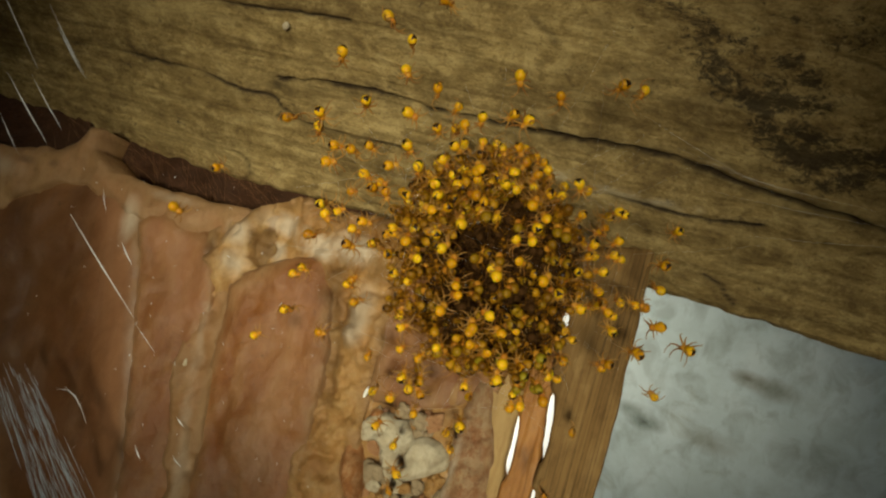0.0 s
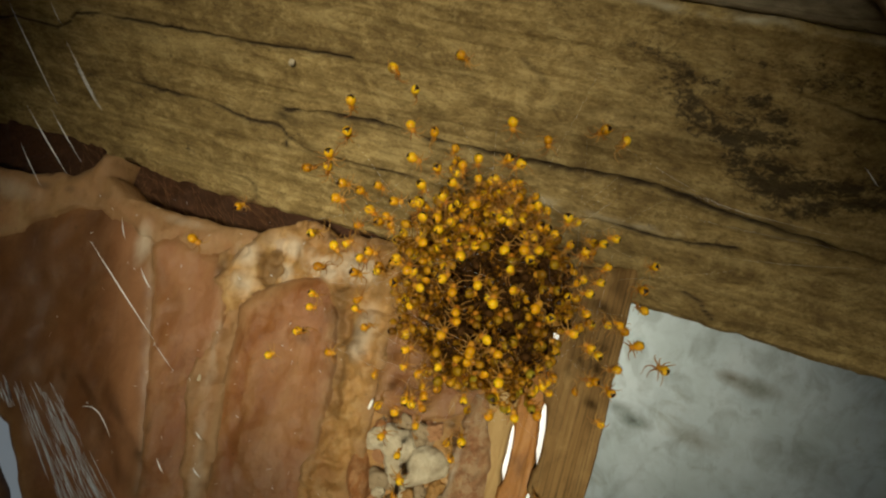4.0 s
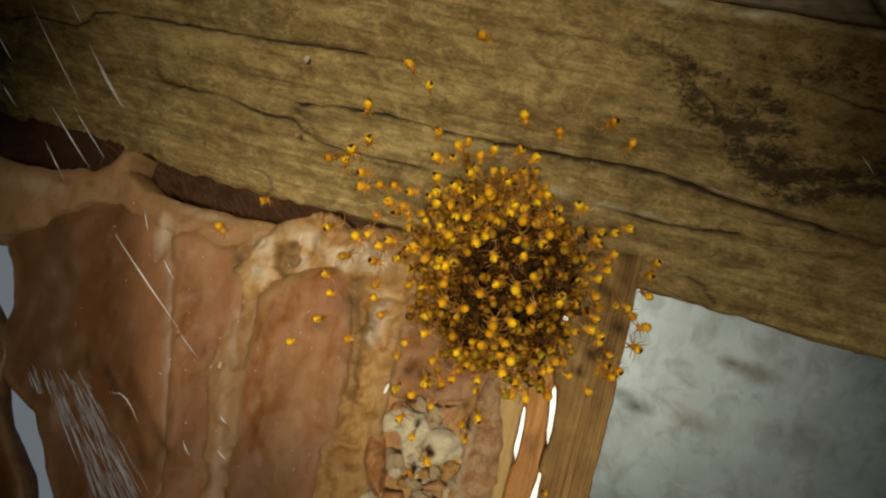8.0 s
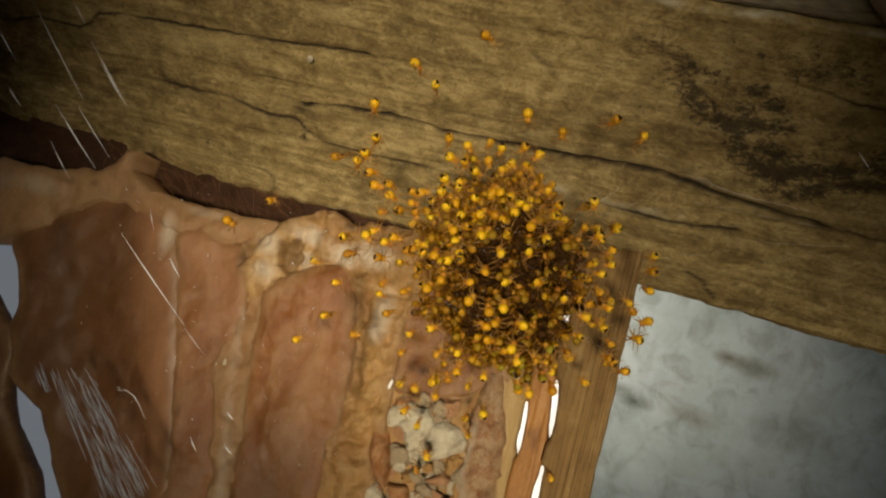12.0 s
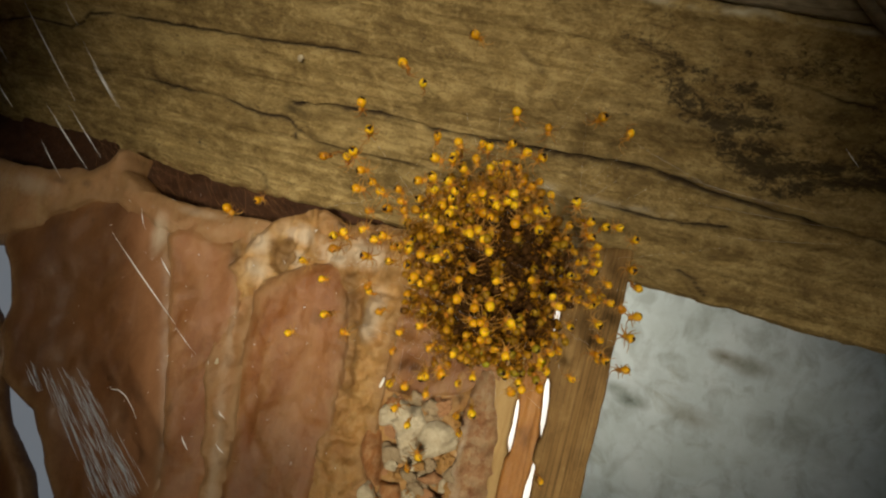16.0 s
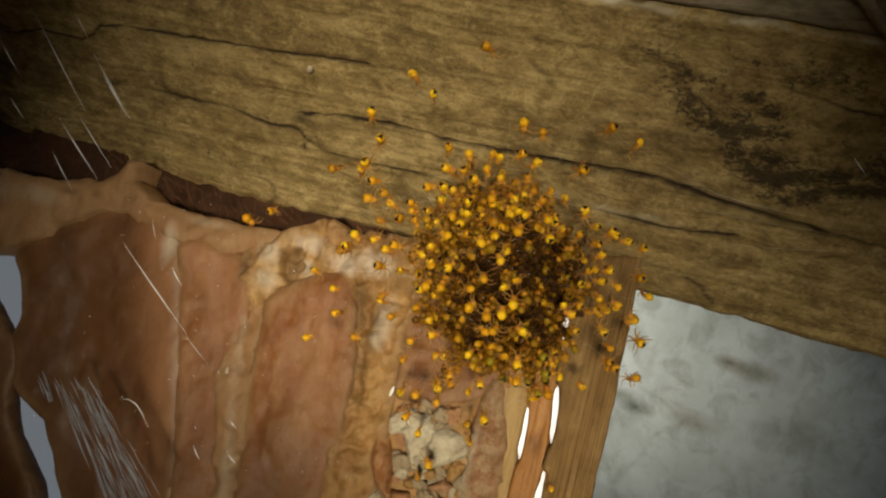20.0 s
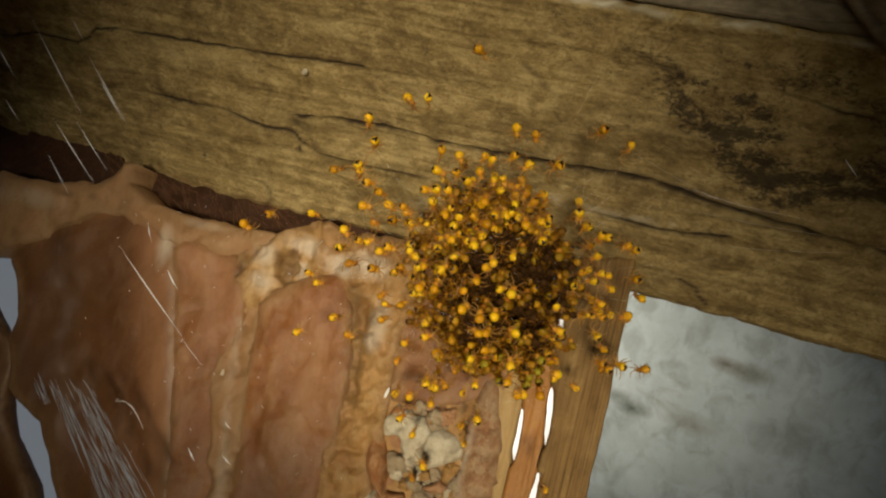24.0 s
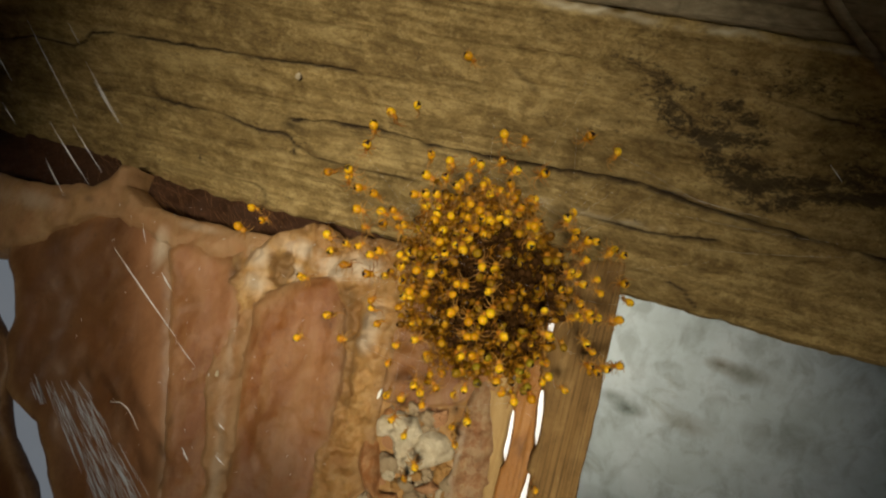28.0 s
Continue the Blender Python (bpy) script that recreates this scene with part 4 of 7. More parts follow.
tagged(add_mesh("quartz_chip", [v * 0.001 for v in glint_v], glint_f, BRIGHT, WALL_AT @ pose(0.0128, -0.0079, -0.0006, 0, 0, 80), brickwork), "white sliver standing in for light through a narrow gap")
for i in range(90):
    mat = (MORTAR, GREY, PINKISH, LIME)[i % 4]
    stone(rnd.uniform(13.5, 25.6), rnd.uniform(-27, -8), rnd.uniform(0.35, 0.75), mat, "brick_chip" if i % 4 == 2 else "mortar_lump", "small brick chip" if i % 4 == 2 else "small mortar crumb")

# the post and its strips; their grain runs upright, so they are laid out turned by a quarter
POST_AT = WALL_AT @ pose(0, 0, 0, 0, 0, 90)


def upright(name, outline, mat, label, front=0.0, thick=9, seed=31):
    ob = chunk(name, outline, thick, mat, POST_AT, step=(0.5, 0.14), front=front, wear=0.25, edge=0.5, relief=0.2, wave=0.1, seed=seed,
               shape=lambda x, y: 0.3 * fbm(x * 0.04, y * 1.3, seed + 20))
    return tagged(ob, label, "post", kind="structure")


LEFT_EDGE = [(31.3, 9), (31.3, -4.8), (31.0, -5.5), (31.0, -7), (31.1, -9), (31.2, -11.2), (31.5, -12.6), (31.8, -13.2), (31.9, -50)]
INNER_LEFT = [(31.0, 12), (31.0, -4.8), (31.5, -5.3), (31.7, -6.8), (31.8, -8.6), (31.9, -11), (31.8, -12.5), (31.4, -13.2), (31.4, -50)]
INNER_RIGHT = [(33.3, 12), (33.25, 8.4), (33.15, 7.6), (33.25, 5.5), (33.8, 4.0), (34.2, 1), (34.4, -1.2), (34.2, -2.2), (34.45, -5), (34.75, -7.6), (35.2, -9.1), (35.5, -10), (35.5, -12.2), (35.15, -13.2), (34.9, -15), (34.9, -18), (35.2, -50)]
POST_EDGE = [(32.8, 16), (32.9, 8.7), (33.6, 8.3), (34.0, 7.4), (34.05, 5.8), (33.6, 4.4), (33.4, 3.8), (33.7, 1), (34.2, -1.2), (34.75, -1.8), (35.2, -4.4), (35.5, -7), (35.45, -8.8), (35.1, -9.5), (35.1, -12.1), (35.65, -12.8), (35.75, -15), (35.8, -18), (35.9, -50)]


def ribbon(lefts, rights):
    return [(v, -u) for u, v in lefts] + [(v, -u) for u, v in reversed(rights)]


upright("post", ribbon(POST_EDGE, [(41.4, 18), (41.7, 8), (42.0, -1), (42.2, -50)]), WOOD_POST, "brown upright timber post with straight grain", front=0.5, seed=31)
upright("strip", ribbon([(27.4, 9), (27.2, -4), (28.6, -9), (30.0, -18), (30.4, -50)], LEFT_EDGE), WOOD_TAN, "thin tan timber strip beside a gap", front=-1.9, thick=3, seed=33)
upright("strip", ribbon(INNER_LEFT, INNER_RIGHT), WOOD_ORANGE, "glossy orange-brown timber strip between two gaps", front=-1.0, thick=3, seed=35)

# the spiderlings; lengths in millimetres, head along x, back along z
CLUSTER = Vector((-0.0225, 0.0701, 1.5802))
VIEW = Matrix(((0.9073, -0.2634, 0.3279), (0.3817, 0.1885, -0.9049), (0.1766, 0.9461, 0.2715)))
RADII = Vector((10.5, 12.0, 7.5))


def leg_line(side, k, spread, rs):
    """A leg's bends from its hip: out and up to the knee, down and bent back in to the foot."""
    a = radians((62, 26, -22, -58)[k] + rs.uniform(-12, 12))
    way = Vector((math.sin(a), side * math.cos(a), 0)).normalized()
    turn = Vector((-side * way.y, side * way.x, 0)) * (1 if k < 2 else -1) * rs.uniform(0.1, 0.6)
    long = (0.95, 0.80, 0.62, 0.84)[k] * spread * rs.uniform(0.85, 1.15)
    hip = Vector((0.34 - 0.10 * k, side * 0.13, -0.04))
    lift = rs.uniform(0.7, 1.5)
    bends = [(0.0, 0.0, 0.0), (0.30, 0.24, -0.06), (0.58, 0.26, 0.0), (0.82, 0.06, 0.28), (0.94, -0.16, 0.70)]
    return [hip + way * (long * s) + turn * (long * w) + Vector((0, 0, long * h * lift)) for s, h, w in bends]


SPOT_SIDE = Vector((-0.80, 0, 0.60))
SPOT_AHEAD = Vector((0.60, 0, 0.80))


def on_spot(d):
    """A wedge on the abdomen's end, its tip towards the head."""
    b = d.dot(SPOT_AHEAD)
    return d.dot(SPOT_SIDE) > 0 and b > -0.50 and abs(d.y) < 0.88 * (0.60 - b)


def make_spiderling(seed, spread, coat=None, label="tiny yellow spiderling with a black spot, on silk"):
    rs = random.Random(seed)
    root = tagged(new("spiderling"), label, "spider", "spiderlings in the swarm")

    def bit(name, shape, mat, label="", under=None):
        verts, faces = shape
        ob = add_mesh(name, [v * 0.001 for v in verts], faces, mat, None, under or root)
        return tagged(ob, label) if label else ob

    egg = (0.51, 0.46, 0.42)
    abdomen = bit("abdomen", ball((-0.36, 0, 0.06), egg, 10, 16, None, 0.12), coat or YELLOW, "glossy round abdomen")
    bit("spot", ball((-0.36, 0, 0.06), [e * 1.012 + 0.004 for e in egg], 22, 30, on_spot), SPOT, "black triangular spot", abdomen)
    bit("carapace", ball((0.24, 0, -0.02), (0.33, 0.31, 0.20), 8, 12, None, 0.1), TAN, "orange-brown translucent carapace")
    for side in (-1, 1):
        for k in range(4):
            bit("leg", tube(leg_line(side, k, spread, rs), (0.115, 0.078, 0.052, 0.038, 0.022)), LEG_SHADED if coat else LEG)
    return root


DULL = "tiny spiderling deep in the swarm, its shade put into its colour"
KINDS = [make_spiderling(1, 0.95), make_spiderling(2, 1.35), make_spiderling(3, 1.6), make_spiderling(4, 0.75, SHADED_YELLOW, DULL), make_spiderling(5, 0.95, SHADED_YELLOW, DULL), make_spiderling(6, 0.8, GREENISH, "tiny greenish-yellow spiderling low in the swarm")]
SPIDERS = []
dice = random.Random(77)


def stance(off):
    """How a spiderling at this place hangs: outside the swarm its head points inward."""
    q = VIEW.transposed() @ Vector(off)
    reach = math.hypot(q.x / RADII.x, q.y / RADII.y)
    to_eye = VIEW.col[2].normalized()
    inward = -Vector(off).normalized()
    wild = Vector((dice.gauss(0, 1), dice.gauss(0, 1), dice.gauss(0, 1))).normalized()
    if reach > 0.8:
        head = (inward + 0.75 * wild).normalized()
        back = 0.8 * to_eye + 0.4 * inward + 0.75 * Vector((dice.gauss(0, 1), dice.gauss(0, 1), dice.gauss(0, 1)))
    else:
        head = (wild - to_eye * wild.dot(to_eye) - 0.8 * to_eye + Vector((0, 0, 0.4))).normalized()
        back = (to_eye if dice.random() < 0.12 else -to_eye) + 0.45 * Vector((dice.gauss(0, 1), dice.gauss(0, 1), dice.gauss(0, 1)))
    side = back.cross(head).normalized()
    up = head.cross(side)
    return Matrix((head, side, up)).transposed().to_4x4()


def settle(off, kind=None):
    ob = copy_thing(KINDS[dice.choice((0, 1, 1, 2)) if kind is None else kind], Matrix.Translation(CLUSTER + Vector(off) * 0.001) @ stance(off))
    size = dice.uniform(0.90, 1.18)
    ob.scale = (size, size, size)
    SPIDERS.append(ob)
    return ob


def swarm_place(inner, outer, side=None):
    """A place in the swarm, on the side that faces the camera."""
    while True:
        d = Vector((dice.gauss(0, 1), dice.gauss(0, 1), dice.gauss(0, 1))).normalized()
        core = math.hypot(d.x - 0.2, d.y + 0.1) < 0.62 and d.z > 0
        if side and d.x * side[0] + d.y * side[1] < 0.45:
            continue
        if d.z > -0.45 and not (core and dice.random() < 0.2):
            r = dice.uniform(inner, outer)
            return VIEW @ Vector((d.x * RADII.x * r, d.y * RADII.y * r, d.z * RADII.z * r))


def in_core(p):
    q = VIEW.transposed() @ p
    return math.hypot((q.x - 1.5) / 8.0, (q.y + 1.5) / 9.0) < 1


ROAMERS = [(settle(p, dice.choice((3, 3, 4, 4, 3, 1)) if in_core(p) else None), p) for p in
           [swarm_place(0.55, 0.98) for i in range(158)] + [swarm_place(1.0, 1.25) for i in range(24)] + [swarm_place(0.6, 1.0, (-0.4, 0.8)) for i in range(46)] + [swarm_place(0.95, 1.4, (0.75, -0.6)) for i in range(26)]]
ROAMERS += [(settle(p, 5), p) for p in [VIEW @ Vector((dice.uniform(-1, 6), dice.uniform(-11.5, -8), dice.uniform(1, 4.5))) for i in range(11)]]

# the packed heart of the swarm, too dense to count, and its added dark core
def packed(name, count, inner, outer, squeeze, shift, mats, bodies, thick, seed):
    dice2, verts_all, faces_all, mats_all = random.Random(seed), [], [], []
    for i in range(count):
        p = Vector((9, 9, 9))
        while not inner < p.length < outer:
            p = Vector((dice2.uniform(-1, 1), dice2.uniform(-1, 1), dice2.uniform(-1, 1)))
        p = VIEW @ Vector((p.x * RADII.x * squeeze + shift[0], p.y * RADII.y * squeeze + shift[1], p.z * RADII.z * squeeze + shift[2]))
        q = VIEW.transposed() @ p
        if name == "spiderling_mass" and q.z > 1 and math.hypot((q.x - 2.0) / 6.0, (q.y + 0.8) / 7.0) < 1 and dice2.random() < 0.85:
            continue
        m = Matrix.Translation(p) @ stance(p)
        shapes = [(ball((0.22, 0, 0), (0.28, 0.21, 0.15), 5, 7), 1)]
        if i % bodies == 0 or (q.x < -2 and q.y > 2):
            grow = dice2.uniform(0.95, 1.2)
            egg = (0.50 * grow, 0.43 * grow, 0.38 * grow)
            shapes.append((ball((-0.36, 0, 0.06), egg, 7, 10, None, 0.25), 0))
            shapes.append((ball((-0.36, 0, 0.06), [e * 1.03 for e in egg], 12, 16, on_spot), 3))
        shapes += [(tube(leg_line(s, k, 1.0, dice2), [thick * t for t in (1.2, 1.2, 1.0, 0.8, 0.4)], 4), 2) for s in (-1, 1) for k in range(4)]
        for (verts, faces), mat in shapes:
            n = len(verts_all)
            verts_all += [(m @ v) * 0.001 for v in verts]
            faces_all += [tuple(n + a for a in f) for f in faces]
            mats_all += [mat] * len(faces)
    ob = add_mesh(name, verts_all, faces_all, mats[0], Matrix.Translation(CLUSTER))
    for mat in mats[1:]:
        ob.data.materials.append(mat)
    ob.data.polygons.foreach_set("material_index", mats_all)
    return ob


heart = packed("spiderling_mass", 760, 0.30, 1.0, 0.95, (0, 0, -0.8), (SHADED_COAT, TAN_SHADED, LEG_SHADED, SPOT), 2, 0.036, 21)
tagged(heart, "dense inner mass of spiderlings in silk, darkened in colour for shade", "spider", kind="stuff")
# Dark clump added in the middle to stand for the shade between bodies
core_clump = packed("shed_skins", 460, 0.0, 1.0, 0.70, (1.8, -0.9, 0.4), (CORE_SHADE, CORE_SHADE, CORE_SHADE, CORE_SHADE), 2, 0.06, 22)
tagged(core_clump, "dark brown clump added for the shade inside the swarm", "skins", kind="stuff")


# silk
def strand(points, radius, name="silk_thread", label="bright taut silk thread catching the light", at=WALL_AT):
    pts = [Vector(p) for p in points]
    n = len(pts)
    verts, faces = tube(pts, [radius * (0.18 + 0.70 * math.sin(math.pi * i / (n - 1)) ** 2) for i in range(n)], 5)
    ob = add_mesh(name, [v * 0.001 for v in verts], faces, SILK, at)
    return tagged(ob, label, "silk thread", "silk threads over the brickwork")


# Only the glinting stretches of threads, tapered where the glint fades
for (au, av), (bu, bv), r in (
        ((-25.1, 2.4), (-12.5, -6.9), 0.10), ((-17.2, 0.9), (-15.0, -1.2), 0.10), ((-49.7, 31.2), (-36.6, 18.6), 0.08), ((-40.8, 17.3), (-31.7, 9.9), 0.09),
        ((-53.7, 26.2), (-48.9, 21.9), 0.09), ((-49.3, 18.5), (-45.9, 15.8), 0.08), ((-42.9, 32.0), (-40.0, 29.2), 0.06), ((-38.3, 27.0), (-29.5, 18.9), 0.07),
        ((-36.0, 24.5), (-30.1, 19.2), 0.09), ((-37.2, 17.7), (-30.2, 11.9), 0.07), ((-39.8, 12.2), (-34.9, 7.6), 0.06), ((-3.5, -15.7), (-2.4, -16.4), 0.09),
        ((-2.6, -19.7), (-1.2, -20.5), 0.08), ((-7.3, -20.0), (-6.0, -21.4), 0.09), ((-22.0, 6.5), (-20.6, 3.9), 0.05), ((-12.4, -7.2), (-8.6, -9.8), 0.04)):
    strand([(au + (bu - au) * k / 8, av + (bv - av) * k / 8, 12 + 0.15 * math.sin(math.pi * k / 8)) for k in range(9)], r)
strand([(-19.0, -17.2, 12), (-17.6, -16.9, 12), (-16.4, -17.3, 12), (-15.2, -18.3, 12), (-14.0, -19.6, 12)], 0.07)
strand([(40.2, 0.6, 1.2), (41.1, -0.3, 1.2), (42.0, -1.2, 1.2)], 0.06, at=BEAM_AT)
for (au, av), (bu, bv), r in (((23.4, -6.9), (40.8, -7.7), 0.011), ((20.5, -5.8), (36.1, -8.2), 0.010), ((29.8, -14.0), (45.4, -10.5), 0.011), ((24.0, -9.8), (44.0, -9.0), 0.009), ((14.0, -2.0), (33.0, -9.0), 0.008)):
    strand([(au + (bu - au) * k / 8, av + (bv - av) * k / 8 - 0.3 * math.sin(math.pi * k / 8), 1.6) for k in range(9)], r, label="very fine silk thread stretched along the beam", at=BEAM_AT)
sv, sf = [], []
for u, v, fan, length, count in ((-32.2, -17.0, -0.03, 4.5, 22), (-29.4, -17.0, 0.0, 19, 46), (-28.3, -17.4, 0.02, 21, 52), (-27.0, -16.2, 0.03, 20, 44), (-25.6, -15.9, 0.05, 19, 34), (-24.4, -17.6, 0.02, 17, 34), (-23.4, -18.4, 0.06, 16, 20)):
    way = Vector((0.70 + fan, -0.72 + fan, 0)).normalized()
    across = Vector((-way.y, way.x, 0))
    for i in range(count):
        k0 = length * dice.random() ** 1.1
        k1 = min(length, k0 + dice.uniform(1.2, 6.5))
        top = Vector((u, v, 11 + dice.uniform(-0.8, 0.8))) + across * dice.gauss(0, 0.22 + 0.022 * k0)
        sway = dice.gauss(0, 0.03)
        pts = [top + way * (k0 + (k1 - k0) * j / 3) + across * (sway * j) for j in range(4)]
        verts, faces = tube(pts, [w * (0.014 + 0.042 * dice.random() ** 2.2) for w in (0.4, 1.0, 0.9, 0.3)], 4)
        n = len(sv)
        sv += [q * 0.001 for q in verts]
        sf += [tuple(n + q for q in f) for f in faces]
tuft = add_mesh("silk_tuft", sv, sf, OLD_SILK, WALL_AT)
tagged(tuft, "tuft of old white silk over the brown brick", "silk", kind="stuff")
sv, sf = [], []
for i in range(70):
    p = swarm_place(0.8, 1.35)
    q = swarm_place(1.1, 2.0) if i % 3 else p * dice.uniform(1.2, 1.9)
    verts, faces = tube([p, p.lerp(q, 0.5) + Vector((0, 0, -0.1)), q], [0.0032] * 3, 3)
    n = len(sv)
    sv += [v * 0.001 for v in verts]
    sf += [tuple(n + a for a in f) for f in faces]
specks_v, specks_f = [], []
for i in range(70):
    at, way = Vector((dice.uniform(-34, 12), dice.uniform(-24, 12), dice.uniform(0.6, 9))), Vector((dice.gauss(0, 1), dice.gauss(0, 1), 0)).normalized() * dice.uniform(0.05, 0.28)
    verts, faces = tube([at - way, at, at + way], [0.01, dice.uniform(0.015, 0.045), 0.01], 4)
    n = len(specks_v)
    specks_v += [v * 0.001 for v in verts]
    specks_f += [tuple(n + q for q in f) for f in faces]
specks = add_mesh("silk_specks", specks_v, specks_f, SILK, WALL_AT)
tagged(specks, "scattered flecks of white silk and dust", "silk", kind="stuff")
# White beads added as glints where daylight sparkles between the spiderlings
bead_v, bead_f = [], []
for u, v, spread, count in ((33.4, 8.2, 0.45, 9), (32.4, 4.8, 0.35, 9), (31.9, 3.9, 0.35, 7), (30.8, 6.7, 0.5, 8), (31.0, 0.1, 0.4, 9), (29.6, 7.2, 0.5, 4)):
    for i in range(count):
        r = dice.uniform(0.05, 0.15)
        verts, faces = ball((u + dice.gauss(0, spread), v + dice.gauss(0, spread), 9 + dice.gauss(0, 0.5)), (r * dice.uniform(0.8, 2.2), r, r), 5, 7)
        n = len(bead_v)
        bead_v += [q * 0.001 for q in verts]
        bead_f += [tuple(n + q for q in f) for f in faces]
beads = add_mesh("silk_beads", bead_v, bead_f, SILK, WALL_AT)
tagged(beads, "white beads standing in for glints of light beside the swarm", "silk", kind="stuff")
fibre_v, fibre_f = [], []
for i in range(150):
    at = Vector((dice.uniform(-42, -8), dice.uniform(9.5, 16), dice.uniform(-4.5, -1.5)))
    way = Vector((dice.gauss(0.8, 0.35), dice.gauss(-0.8, 0.4), dice.uniform(-0.3, 0.3))).normalized() * dice.uniform(1.0, 3.2)
    bow = Vector((dice.gauss(0, 0.25), dice.gauss(0, 0.25), 0))
    verts, faces = tube([at - way, at + bow, at + way], [0.012, dice.uniform(0.014, 0.028), 0.010], 4)
    n = len(fibre_v)
    fibre_v += [v * 0.001 for v in verts]
    fibre_f += [tuple(n + q for q in f) for f in faces]
fibres = add_mesh("fibre_tangle", fibre_v, fibre_f, FIBRE, WALL_AT)
tagged(fibres, "tangle of fine brown fibres in the gap under the beam", "fibres", kind="stuff")
web = add_mesh("silk_web", sv, sf, SILK, Matrix.Translation(CLUSTER))
tagged(web, "loose web of very fine silk round the spiderlings", "web", kind="stuff")
seed_husk = add_mesh("seed_husk", *[[v * 0.001 for v in ball((0, 0, 0.2), (0.55, 0.42, 0.35))[0]], ball((0, 0, 0.2), (0.55, 0.42, 0.35))[1]], LIME, BEAM_AT @ pose(-0.027, -0.002, 0.0004, 0, 0, 60))
tagged(seed_husk, "small pale husk stuck to the beam", "husk")
pale_chip = add_mesh("pale_chip", *[[v * 0.001 for v in ball((0, 0, 0.1), (0.95, 0.42, 0.22), 9, 14, None, 0.5)[0]], ball((0, 0, 0.1), (0.95, 0.42, 0.22))[1]], LIME, WALL_AT @ pose(-0.0119, -0.0119, -0.0013, 0, 0, 85))
tagged(pale_chip, "cream chip caught on the mortar seam", "chip")


# what moves: every spiderling creeps on its silk
def crawl(rows):
    ob = settle(rows[0][1:])
    turn = ob.matrix_basis.to_3x3().normalized().to_4x4()
    walk(ob, [(t, Matrix.Translation(CLUSTER + Vector(p) * 0.001) @ turn @ pose(0, 0, 0, 0, 0, dice.uniform(-9, 9))) for t, *p in rows])


def roam(ob, home):
    """A spiderling of the swarm that shifts about its place."""
    turn = ob.matrix_basis.to_3x3().normalized().to_4x4()
    brisk = dice.choice((0.15, 0.3, 0.5, 0.9))
    p, rows, t = Vector(home), [], 0.0
    while t < 28.0:
        rows.append((t, Matrix.Translation(CLUSTER + p * 0.001) @ turn @ pose(0, 0, 0, 0, 0, dice.uniform(-25, 25) * brisk)))
        p = p * 0.75 + Vector(home) * 0.25 + brisk * Vector((dice.gauss(0, 1), dice.gauss(0, 1), dice.gauss(0, 0.6)))
        t += dice.uniform(1.5, 4.0)
    walk(ob, rows + [(28.0, rows[-1][1])])


